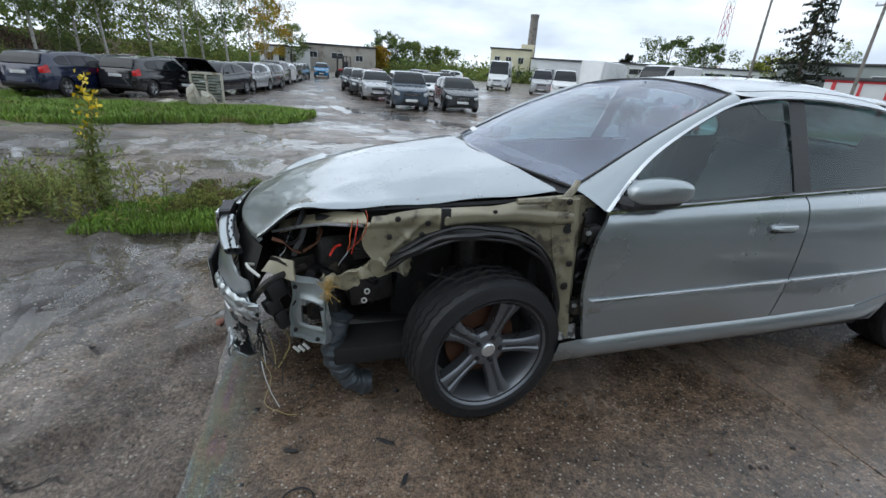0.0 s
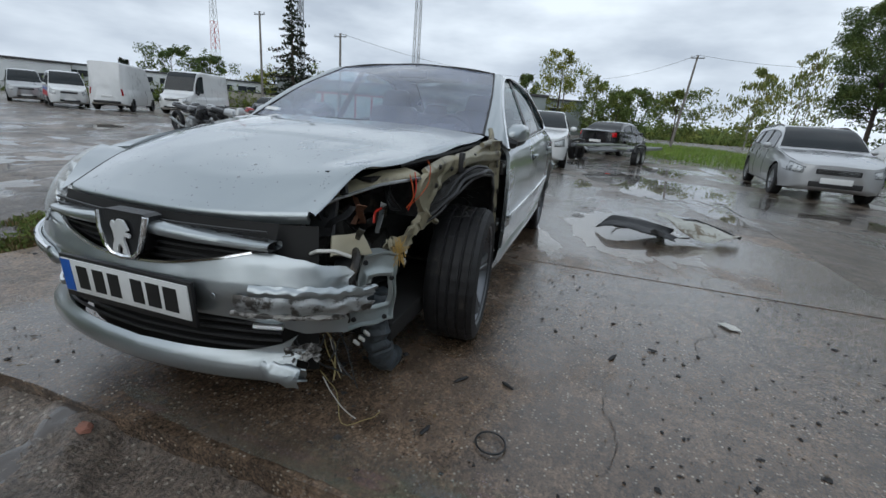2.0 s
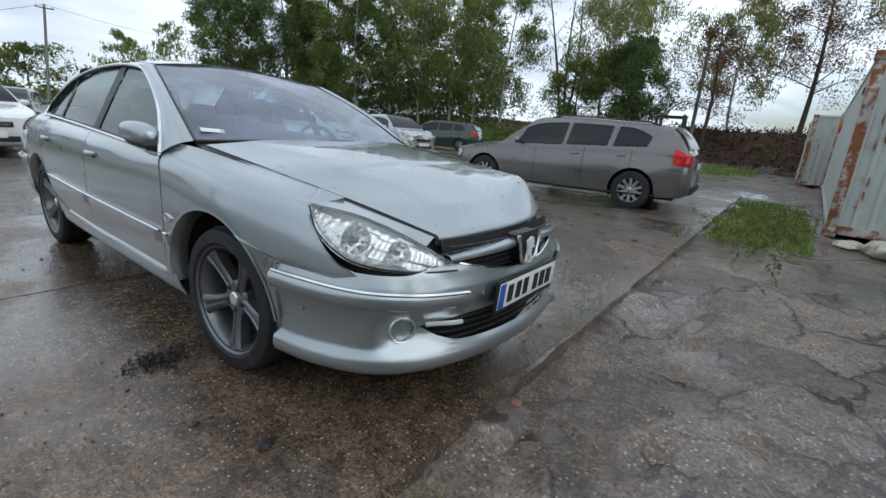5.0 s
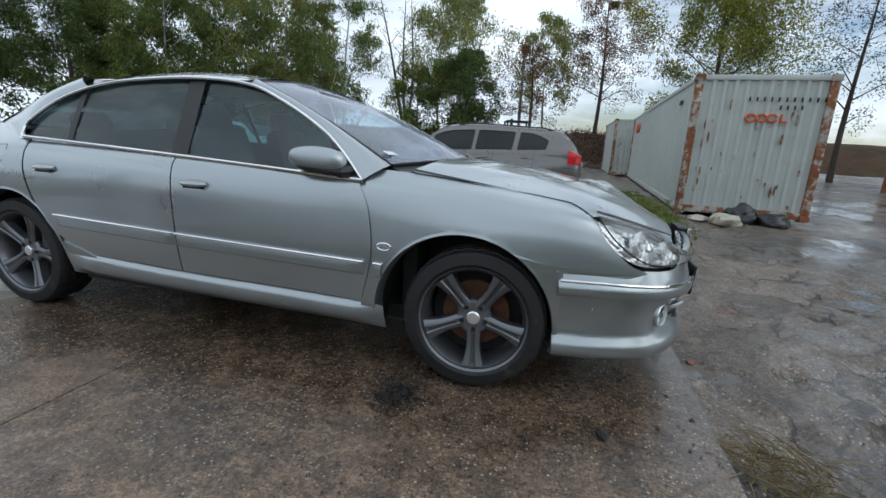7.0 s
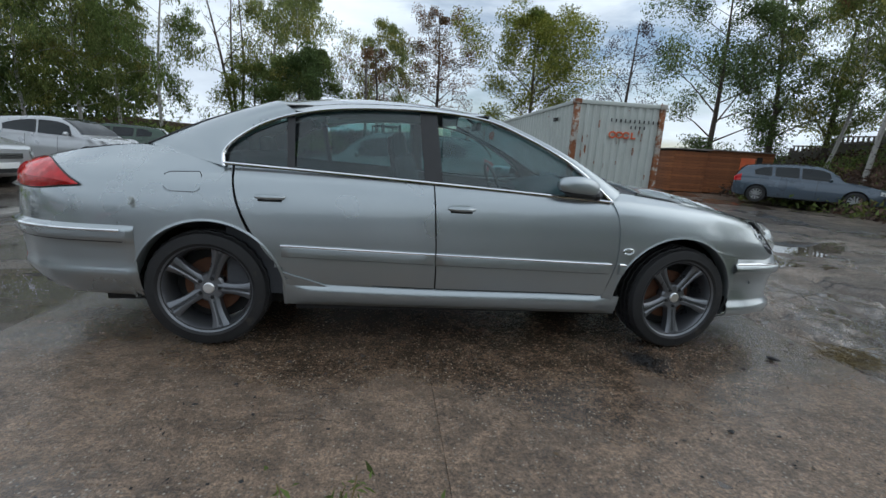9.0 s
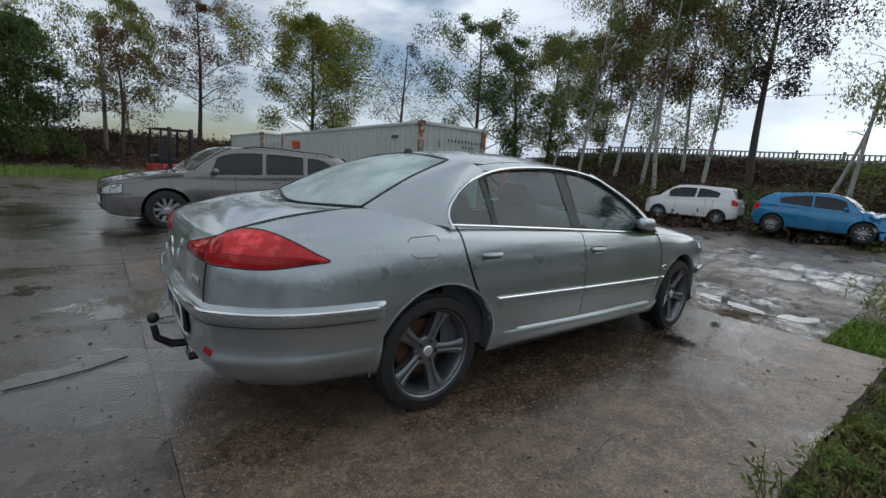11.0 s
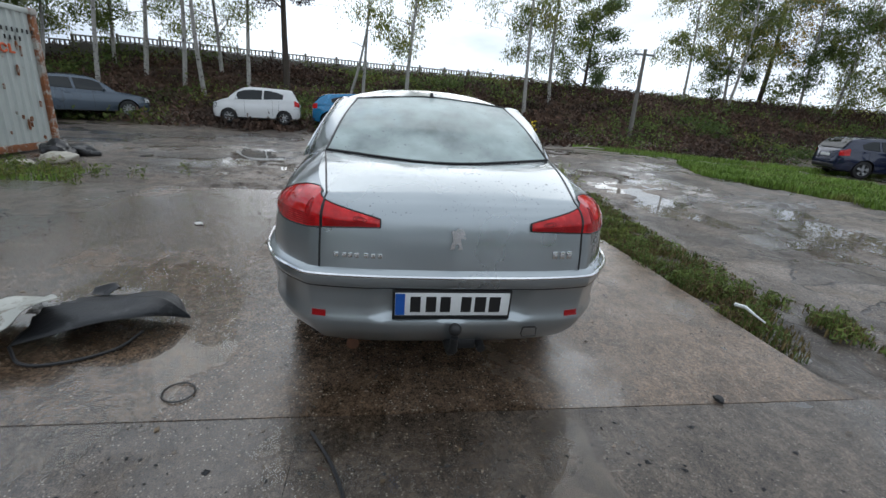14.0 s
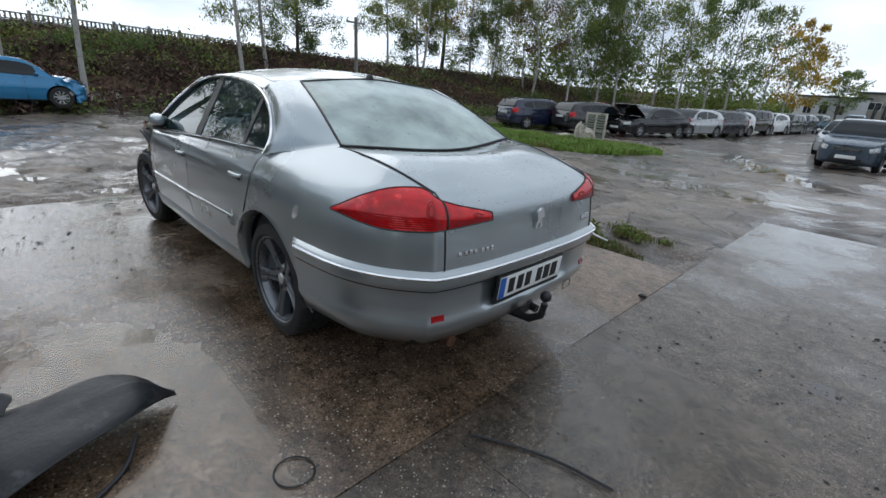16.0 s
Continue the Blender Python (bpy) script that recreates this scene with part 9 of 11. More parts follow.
# along the eastern bank, north to south
TREES = [
    # x, y, height, spread, leaf, birch, density, bare, droop, size, label
    (-0.8, 36.0, 9.0, 3.0, "olive", True, 0.9, 0.22, 0.6, 0.15, B),
    (3.2, 33.5, 10.0, 2.8, "brown", False, 0.85, 0.25, 0.2, 0.13, "half-bare tree with rust brown leaves"),
    (-1.5, 30.5, 7.6, 2.2, "brown", False, 0.55, 0.25, 0.2, 0.12, "thin half-bare tree with brown leaves"),
    (9.5, 29.0, 9.3, 3.4, "lime", False, 1.8, 0.22, 0.1, 0.15, "broad tree turning yellow-green"),
    (15.5, 26.5, 8.8, 2.6, "purple", False, 0.35, 0.3, 0.1, 0.12, "almost bare tree with fine twigs"),
    (17.5, 20.5, 9.6, 3.0, "dark", False, 1.1, 0.12, 0.2, 0.15, "dense dark green tree on the bank"),
    (20.5, 20.0, 8.8, 2.4, "dark", False, 0.9, 0.15, 0.2, 0.15, "dense dark green tree on the bank"),
    (21.5, 17.0, 8.0, 2.2, "green", True, 0.7, 0.25, 0.5, 0.13, B),
    (20.0, 13.5, 9.5, 1.9, "olive", True, 0.45, 0.32, 0.6, 0.12, B),
    (21.5, 12.2, 10.2, 2.3, "brown", True, 0.8, 0.35, 0.3, 0.13, "birch with rust brown autumn leaves"),
    (21.0, 10.4, 9.8, 2.2, "green", True, 0.7, 0.35, 0.4, 0.13, B),
    (20.3, 8.9, 10.0, 2.0, "brown", True, 0.6, 0.38, 0.4, 0.13, "birch with rust brown autumn leaves"),
    (21.5, 7.2, 9.6, 2.0, "olive", True, 0.55, 0.40, 0.6, 0.12, B),
    (22.0, 5.4, 9.8, 2.4, "purple", False, 1.0, 0.35, 0.2, 0.14, "tree with dark purple-brown leaves"),
    (20.4, 2.6, 8.0, 1.6, None, True, 0.0, 0.4, 0.3, 0.12, "bare leaning birch trunk"),
    (20.0, 1.4, 7.4, 1.4, "olive", True, 0.10, 0.5, 0.5, 0.11, "thin birch almost without leaves"),
    (18.6, -0.9, 9.2, 1.7, "olive", True, 0.75, 0.30, 0.7, 0.12, B),
    (20.0, -7.3, 9.0, 1.6, "olive", True, 0.55, 0.28, 0.7, 0.12, B),
    (22.0, -9.6, 8.8, 1.8, "green", True, 0.8, 0.22, 0.7, 0.12, B),
    (24.5, -12.5, 5.5, 1.8, "dark", False, 0.9, 0.05, 0.3, 0.13, "dark bushy tree on the bank"),
    (25.5, -20.0, 8.0, 2.2, "olive", True, 0.9, 0.25, 0.7, 0.13, B),
    (25.5, -23.5, 9.4, 2.4, "olive", True, 0.9, 0.22, 0.7, 0.13, B),
    (28.0, -28.0, 10.5, 3.4, "yellow", False, 0.8, 0.25, 0.2, 0.15, "tree in golden yellow autumn leaf"),
    (25.0, -31.5, 9.5, 2.4, "green", True, 0.8, 0.25, 0.5, 0.14, B),
    (22.0, -33.5, 10.0, 2.6, "brown", True, 0.7, 0.3, 0.4, 0.14, "birch with rust brown autumn leaves"),
    (19.5, -36.0, 10.5, 2.8, "green", True, 1.0, 0.25, 0.5, 0.14, B),
    (20.5, -41.0, 11.0, 3.0, "dark", True, 1.0, 0.28, 0.4, 0.15, B),
    (16.5, -39.0, 10.5, 2.8, "green", True, 1.0, 0.3, 0.5, 0.14, B),
    (15.0, -44.0, 11.0, 3.0, "olive", True, 1.0, 0.28, 0.5, 0.15, B),
    (11.8, -42.0, 10.5, 2.6, "green", True, 0.9, 0.3, 0.5, 0.14, B),
    (12.0, -50.0, 11.0, 3.0, "green", True, 1.0, 0.2, 0.5, 0.16, B),
    (9.5, -47.5, 10.5, 2.6, "dark", True, 1.0, 0.25, 0.5, 0.15, B),
    (8.6, -55.0, 10.5, 2.8, "green", True, 1.0, 0.2, 0.5, 0.16, B),
    (7.2, -60.0, 9.5, 2.6, "yellow", True, 1.0, 0.15, 0.4, 0.16, "birch in golden yellow autumn leaf"),
    (7.6, -66.0, 8.5, 2.4, "yellow", True, 0.9, 0.15, 0.4, 0.16, "birch in golden yellow autumn leaf"),
    (5.0, -82.0, 7.0, 2.4, "green", False, 0.9, 0.2, 0.3, 0.17, "green tree beside a low building"),
    # the wood along the north side
    (-6.5, 31.0, 10.0, 2.8, "olive", True, 0.85, 0.18, 0.7, 0.14, B),
    (-9.0, 33.5, 11.0, 3.0, "olive", True, 0.9, 0.2, 0.7, 0.15, B),
    (-5.6, 29.0, 6.5, 2.2, "dark", False, 1.2, 0.05, 0.3, 0.15, "dense dark green bushy tree"),
    (-9.6, 30.0, 5.0, 2.0, "green", False, 0.8, 0.05, 0.3, 0.15, "dense dark green bushy tree"),
    (-11.8, 33.0, 10.5, 1.9, None, False, 0.0, 0.3, 0.2, 0.12, "bare grey tree with spreading limbs"),
    (-16.0, 31.0, 11.5, 2.8, "green", True, 1.0, 0.15, 0.7, 0.15, B),
    (-18.2, 29.5, 11.5, 2.6, "olive", True, 1.0, 0.18, 0.7, 0.15, B),
    (-20.5, 29.8, 12.0, 2.8, "green", True, 1.05, 0.15, 0.7, 0.15, B),
    (-23.0, 28.5, 12.0, 2.8, "olive", True, 1.05, 0.15, 0.7, 0.15, B),
    (-25.6, 27.5, 12.5, 3.0, "dark", True, 1.1, 0.12, 0.6, 0.16, B),
    (-28.2, 26.0, 12.0, 3.0, "green", True, 1.1, 0.12, 0.6, 0.16, B),
    (-31.0, 25.0, 12.5, 3.2, "green", False, 1.9, 0.12, 0.3, 0.17, "tall dense green tree"),
    (-34.5, 23.0, 12.5, 3.4, "dark", False, 1.9, 0.15, 0.3, 0.17, "tall dense green tree"),
    (-37.5, 19.5, 11.5, 3.0, "dark", False, 1.9, 0.22, 0.3, 0.17, "tall dense green tree"),
    (-47.0, 18.5, 9.0, 2.6, "olive", True, 0.8, 0.15, 0.7, 0.18, B),
    (-55.0, 17.0, 9.0, 2.4, "olive", True, 0.8, 0.1, 0.7, 0.2, B),
    # far western edge
    (-62.0, 10.5, 6.5, 3.2, "green", False, 0.9, 0.08, 0.2, 0.22, "round green tree at the yard's edge"),
    (-66.0, 6.0, 6.5, 3.4, "dark", False, 0.9, 0.08, 0.2, 0.22, "round green tree at the yard's edge"),
    (-60.0, 3.5, 6.0, 3.0, "green", False, 0.9, 0.08, 0.2, 0.22, "round green tree at the yard's edge"),
    (-54.0, -3.6, 9.8, 3.4, "lime", False, 1.0, 0.1, 0.3, 0.2, "willow-like tree turning yellow-green"),
    (-56.0, 0.5, 7.0, 2.6, "green", False, 0.9, 0.1, 0.3, 0.2, "round green tree at the yard's edge"),
    (-60.0, -8.5, 8.0, 1.8, "dark", False, 1.0, 0.05, 0.3, 0.2, "slim dark conifer-like tree"),
    (-70.0, -16.0, 8.0, 3.4, "green", False, 0.9, 0.1, 0.2, 0.24, "round green tree behind a warehouse"),
    (-75.0, -24.0, 8.5, 4.0, "dark", False, 0.9, 0.1, 0.2, 0.24, "round green tree behind a warehouse"),
    (-78.0, -33.0, 9.0, 4.5, "green", False, 0.9, 0.1, 0.2, 0.24, "round green tree behind a warehouse"),
    (-76.0, -40.0, 7.5, 3.0, "yellow", False, 0.9, 0.1, 0.2, 0.24, "round tree in yellow autumn leaf"),
    (-70.0, -72.0, 9.5, 4.2, "dark", False, 1.0, 0.05, 0.2, 0.28, "dense round dark tree"),
    (-64.0, -75.0, 9.5, 4.2, "dark", False, 1.0, 0.05, 0.2, 0.28, "dense round dark tree"),
    (-74.0, -62.0, 7.0, 4.5, "lime", False, 0.9, 0.05, 0.2, 0.28, "broad yellow-green tree beyond the vans"),
    (-78.0, -56.0, 6.5, 4.5, "green", False, 0.9, 0.05, 0.2, 0.28, "broad green tree beyond the vans"),
    (-60.0, -82.0, 7.0, 1.6, "spruce", False, 0.9, 0.05, 0.2, 0.25, "small dark spruce behind a hall"),
    (-14.0, -102.0, 7.5, 4.0, "dark", False, 0.9, 0.1, 0.2, 0.3, "dark tree beyond the yard"),
    (-20.0, -104.0, 6.5, 4.0, "green", False, 0.9, 0.1, 0.2, 0.3, "green tree beyond the yard"),
    (-27.0, -106.0, 6.0, 4.0, "green", False, 0.9, 0.1, 0.2, 0.3, "green tree beyond the yard"),
    (-10.5, -88.0, 4.8, 1.8, "yellow", False, 1.0, 0.05, 0.2, 0.22, "small golden yellow tree by a building"),
]
rt = random.Random(17)
# more growth filling the crest of the bank
for y in (9.2, 14.6, 18.4):
    TREES.append((22.6 + rt.uniform(-0.8, 1.6) + max(0, y - 14) * -0.2, y, rt.uniform(6.5, 9.5), rt.uniform(1.8, 2.6), rt.choice(("green", "brown", "olive", "dark")), rt.random() < 0.6, 1.1, 0.12, 0.4, 0.13, "slender tree crowding the top of the bank"))
for y in (-24.5, -29.5, -34.5, -39.5):
    TREES.append((26.0 + rt.uniform(-1, 2) + max(0, -26 - y) * -0.5, y, rt.uniform(7.5, 10.5), rt.uniform(2.2, 3.0), rt.choice(("olive", "green", "olive", "lime", "dark")), rt.random() < 0.6, 1.2, 0.08, 0.5, 0.14, "slender tree crowding the top of the bank"))
for x, y, h, sp, lf, bi, de, ba, dr, sz, lab in TREES:
    ln = (0.0, 0.0)
    if lf is not None and (y < -19 and x > 5 or y > 24 and -39 < x < -4):
        h, de, sp = h * 1.12, de * (1.2 if y > 0 else 0.9), sp * 1.06
    elif lf is not None and x > 5 and y > -15:
        h, de, sp = h * 1.20, de * 1.0, sp * 1.16
    if bi:
        k = noise.noise(Vector((x, y, 0.5)))
        ln = (0.10 * k, 0.16 * noise.noise(Vector((y, x, 2.5))))
    if lab.startswith("bare leaning"):
        ln = (0.0, -0.30)
    far = math.hypot(x, y)
    tree(x, y, h, sp, lf, M_BIRCH if bi else M_BARK, lab, de * (1.0 if far < 45 else 0.7), ba, ln, dr, sz * (1.0 if far < 60 else 1.15), "birch" if bi else "tree", forks=3 if lab.startswith("bare grey") else 1)


def spruce(x, y, h):
    """A tall spruce with tiers of drooping boughs and gaps between them."""
    rng = np.random.default_rng(77)
    ob = thing("spruce", "tall ragged spruce beside a lattice mast", "tree", pose(x, y, 0))
    bm = bmesh.new()
    tube(bm, [(0, 0, 0), (0.1, 0, h * 0.5), (0, 0, h)], [0.28, 0.16, 0.02], 8)
    cs, ss = [], []
    for k in range(70):
        t = 0.10 + 0.88 * k / 70
        a = 2.4 * k + rng.random()
        ln = (1 - t) ** 0.8 * 4.6 * rng.uniform(0.5, 1.1) + 0.2
        base = Vector((0, 0, t * h))
        tip = base + Vector((math.cos(a) * ln, math.sin(a) * ln, -0.18 * ln))
        tube(bm, [base, tip], [0.05 * (1 - t) + 0.01, 0.006], 4)
        m = int(60 * ln / 3) + 12
        f = rng.random(m)[:, None]
        cs.append(np.array(base) + (np.array(tip) - np.array(base)) * (0.15 + 0.9 * f) + rng.normal(size=(m, 3)) * np.array([0.22, 0.22, 0.12]) * (0.5 + ln * 0.2))
        ss.append(rng.uniform(0.10, 0.26, m))
    part("trunk", bm, M_BARK, ob)
    quads("crown", np.concatenate(cs), np.concatenate(ss), rng, LEAF["spruce"], ob, 0.3)


spruce(-50.5, -38.5, 15.0)


def scatter_stuff(name, label, category, spots, material, rng, size, height, droop=0.0, many=1.0):
    """Leafy scrub in one object: a cloud of leaves over each spot (x, y, z, radius)."""
    cs, ss = [], []
    for x, y, z, r in spots:
        m = int((26 * max(r, 0.4) ** 1.3 + 8) * many)
        g = rng.normal(size=(m, 3)) * np.array([r * 0.45, r * 0.45, height * r * 0.38])
        g[:, 2] = np.abs(g[:, 2])
        cs.append(np.array([x, y, z]) + g)
        ss.append(size * rng.uniform(0.5, 1.3, m))
    o = quads(name, np.concatenate(cs), np.concatenate(ss), rng, material, None, droop, single=True)
    return tagged(o, label, category, kind="stuff")


def bank_scrub():
    rng = np.random.default_rng(4)
    brown, green, dark = [], [], []
    for _ in range(6800):
        y = rng.uniform(-44, 26)
        e = rng.uniform(0.2, 14.5)
        x = 13.9 - 0.06 * (y - 3) + (0.018 * (y - 5) ** 2 if y > 5 else 0) + 2.5 * math.exp(-((y - 2.5) / 9.0) ** 2) + e
        if y < -20 and e < 1.5:
            continue
        p = (x, y, land(x, y) - 0.05, rng.uniform(0.35, 0.95))
        k = noise.noise(Vector((x * 0.22, y * 0.22, 2))) + rng.normal() * 0.25
        (brown if k < 0.26 else green if k < 0.52 else dark).append(p)
    for _ in range(700):
        x, y = rng.uniform(-7, 15), rng.uniform(28, 35)
        brown.append((x, y, land(x, y) - 0.05, rng.uniform(0.4, 0.95)))
    scatter_stuff("dry_scrub", "brown withered weeds covering the bank", "scrub", brown, mat("withered_weeds", (0.095, 0.054, 0.036), 0.85, 0, 0.3, 0.8, island=0.5, second=(0.055, 0.034, 0.024), second_at=0.52, second_scale=0.5), rng, 0.10, 0.75, many=1.15)
    scatter_stuff("green_scrub", "green bushes and brambles on the bank", "scrub", green, LEAF["green"], rng, 0.09, 0.95, many=1.5)
    scatter_stuff("dark_scrub", "dark green brambles on the bank", "scrub", dark, LEAF["dark"], rng, 0.09, 0.95, many=1.5)
    # undergrowth below the northern wood, and along the far western edge
    under = []
    for _ in range(1500):
        x = rng.uniform(-42, -7)
        y = 25.5 + rng.uniform(0, 6) + (4.0 * max(0, (x + 6) / 10)) - max(0, -24 - x) * 0.45
        under.append((x, y, land(x, y) - 0.1, rng.uniform(0.5, 1.3)))
    scatter_stuff("undergrowth", "dense dark undergrowth below the birches", "undergrowth", under, LEAF["green"], rng, 0.14, 1.3, many=0.9)
    far = []
    for _ in range(2600):
        a = radians(rng.uniform(160, 290))
        r = rng.uniform(88, 135)
        far.append((r * math.cos(a), r * math.sin(a), 0, rng.uniform(1.6, 3.4)))
    scatter_stuff("far_trees", "far line of trees round the yard", "trees", far, LEAF["green"], rng, 0.42, 1.2, many=0.45)
    # shaded depth of the woods, in tall ragged columns of foliage
    def columns(n, place, top):
        out = []
        for _ in range(n):
            x, y = place()
            z0 = land(x, y)
            h = top * rng.uniform(0.55, 1.0)
            r = rng.uniform(0.8, 1.6)
            out += [(x + rng.normal() * 0.5, y + rng.normal() * 0.5, z0 + h * k / 6 - 0.4, r * (1.1 - 0.08 * k)) for k in range(7)]
        return out
    def north():
        x, y = rng.uniform(-46, -20), rng.uniform(33, 42)
        return x, y - max(0, -24 - x) * 0.42
    def south():
        t = rng.uniform(0.42, 1.0)
        return 36 - 25 * t + rng.normal() * 1.2 + 3, -22 - 50 * t + rng.normal() * 2.5
    scatter_stuff("wood_depth", "shaded depth of the birch wood", "trees", columns(150, north, 10.5), LEAF["dark"], rng, 0.20, 1.0, many=0.75)
    scatter_stuff("wood_depth", "shaded depth of the wood on the bank", "trees", columns(70, south, 7.0), LEAF["green"], rng, 0.22, 1.0, many=0.75)


bank_scrub()


# ---------------------------------------------------------------- grass, weeds, puddles
M_GRASS = mat("grass_blades", (0.145, 0.235, 0.034), 0.55, 0, 0.3, 1.2, island=0.4, second=(0.19, 0.20, 0.055), second_at=0.58, second_scale=1.1, spec=0.3)
M_GRASSDRY = mat("dry_grass_blades", (0.16, 0.12, 0.055), 0.7, 0, 0.3, 1.2, island=0.4, spec=0.2)


def grass(name, label, n, spot, height, material, seed, wide=1.0):
    """Bent blades, each of two faces, where spot(rng) puts them."""
    rng = np.random.default_rng(seed)
    verts, faces = [], []
    for i in range(n):
        x, y, k = spot(rng)
        h = height * k * rng.uniform(0.5, 1.3)
        a = rng.uniform(0, 6.283)
        w = wide * rng.uniform(0.003, 0.0065) * (1 + height * 2)
        bx, by = math.cos(a) * h * rng.uniform(0.1, 0.7), math.sin(a) * h * rng.uniform(0.1, 0.7)
        px, py = -math.sin(a) * w, math.cos(a) * w
        z = land(x, y) - 0.05
        b = len(verts)
        verts += [(x - px, y - py, z), (x + px, y + py, z), (x + bx * 0.4 + px * 0.8, y + by * 0.4 + py * 0.8, z + 0.02 + h * 0.62), (x + bx * 0.4 - px * 0.8, y + by * 0.4 - py * 0.8, z + 0.02 + h * 0.62), (x + bx, y + by, z + 0.025 + h)]
        faces += [(b, b + 1, b + 2, b + 3), (b + 3, b + 2, b + 4)]
    me = bpy.data.meshes.new(name)
    me.from_pydata(verts, [], faces)
    me.materials.append(material)
    tagged(new(name, me), label, "grass", kind="stuff")


def strip_spot(rng):
    while True:
        x, y = rng.uniform(-2.2, 3.3), rng.uniform(-3.75, -2.24)
        edge = -2.95 - 0.5 * noise.noise(Vector((x * 0.8, 3, 1))) - (0.3 if x > 1.5 else 0)
        end = -2.1 + 0.5 * noise.noise(Vector((y * 2, 1, 5))) + 0.35 * noise.noise(Vector((y * 7, 2, 5)))
        patch = noise.noise(Vector((x * 2.6, y * 2.6, 12))) + 0.5 * noise.noise(Vector((x * 7, y * 7, 4)))
        p = min(1, max(0, patch + 0.45)) * min(1, max(0, (y - edge) / 0.4 + 0.6)) * min(1, max(0, (x - end) / 0.6))
        if rng.random() < p:
            return x, y, 0.3 + 0.9 * p


def island_spot(rng):
    while True:
        x, y = rng.uniform(0.8, 12.0), rng.uniform(-13.6, -6.0)
        c = (y + 9.6) - 0.18 * (x - 6.0)
        if abs(c + 0.1) < 2.65 + 0.5 * noise.noise(Vector((x * 0.6, y * 0.6, 3))) and x > 1.4 + 0.15 * (c * c) and y < -6.95 - 0.50 * max(0.0, x - 6.0) and x < 9.0:
            return 1.18 * x + 0.18, 1.18 * y - 0.32, 0.6 + 0.7 * max(0.0, 0.5 + noise.noise(Vector((x, y, 2))))


def kiosk_spot(rng):
    while True:
        x, y = rng.uniform(-34, -11), rng.uniform(-13.5, -4.5)
        if abs(y + 8.6 + 0.10 * (x + 12)) < 1.6 + 0.5 * noise.noise(Vector((x * 0.4, y * 0.4, 3))) + 0.06 * (-12 - x):
            return x, y, 1.0


def box_spot(x0, x1, y0, y1, s=0.8):
    def f(rng):
        while True:
            x, y = rng.uniform(x0, x1), rng.uniform(y0, y1)
            if noise.noise(Vector((x * s, y * s, 8))) > -0.25 - 0.4 * (1 - abs((x - x0) / (x1 - x0) * 2 - 1)):
                return x, y, 0.8
    return f


M_VERGE = mat("verge_grass_blades", (0.085, 0.125, 0.028), 0.6, 0, 0.35, 3.0, island=0.5, second=(0.13, 0.105, 0.04), second_at=0.56, second_scale=2.5, spec=0.25)
grass("grass_strip", "rough green grass and weeds along the concrete", 10000, strip_spot, 0.06, M_VERGE, 1)
grass("dry_grass", "dry straw-coloured grass in the verge", 8500, strip_spot, 0.06, M_GRASSDRY, 2)
grass("grass_island", "bright green grass patch in front of parked cars", 36000, island_spot, 0.14, M_GRASS, 3, 2.2)
grass("grass_patch", "low bright grass at the slab's corner", 6500, box_spot(2.5, 3.9, -2.75, -1.75, 1.5), 0.06, M_GRASS, 14)
grass("grass_verge", "green verge beside the container", 4200, box_spot(2.5, 3.7, 4.9, 11.0, 1.6), 0.07, M_GRASS, 4)
grass("grass_field", "green verge near the office cabin", 16000, kiosk_spot, 0.26, M_GRASS, 5)
grass("far_grass", "rough grass behind the puddles", 16000, box_spot(-48, -16, 3.5, 12.0, 0.2), 0.30, M_GRASS, 6)
grass("bank_grass", "grass at the foot of the bank", 7000, lambda rng: (13.2 - 0.1 * (yy := rng.uniform(-22, -8)) + rng.uniform(-0.7, 1.0) - (0.3 if yy < -9 else 0) * (-9 - yy), yy, 1.0), 0.15, M_GRASS, 7, 1.6)
grass("wood_grass", "grass below the birches", 14000, box_spot(-30, 2, 21.0, 27.0, 0.3), 0.35, M_GRASS, 9)


def weeds(name, label, spots, h, leaf_material, seed, leaf=0.03, per=34):
    """Leafy stalks in one object."""
    rng = np.random.default_rng(seed)
    bm = bmesh.new()
    cs, ss = [], []
    for x, y, k in spots:
        hh = h * k
        lean = rng.normal(size=2) * 0.18 * hh
        z = land(x, y) - 0.04
        pts = [Vector((x + lean[0] * t * t, y + lean[1] * t * t, z + hh * t)) for t in (0, 0.35, 0.7, 1)]
        tube(bm, pts, [0.004, 0.0035, 0.003, 0.0015], 4, cap=False)
        for _ in range(int(per * k)):
            t = rng.uniform(0.1, 1.0)
            p = np.array(pts[0].lerp(pts[3], t)) + rng.normal(size=3) * np.array([0.045, 0.045, 0.02]) * (0.6 + hh)
            cs.append(p)
            ss.append(leaf * rng.uniform(0.6, 1.4))
    me = part(name, bm, M_GRASSDRY, None)
    tagged(me, label, "weeds", kind="stuff")
    o = quads("weed_leaves", np.array(cs), np.array(ss), rng, leaf_material, None, 0.0, thin=0.32)
    tagged(o, label, "weeds", kind="stuff")


rw = np.random.default_rng(12)
def verge_spots(n, seed):
    """Clumps along the strip, thick in some places and thin in others."""
    rng = np.random.default_rng(seed)
    out = []
    while len(out) < n:
        x, y, k = strip_spot(rng)
        if noise.noise(Vector((x * 1.7, y * 1.7, 6))) > rng.normal() * 0.25 - 0.05:
            out.append((x, y, k * rng.uniform(0.5, 1.2)))
    return out


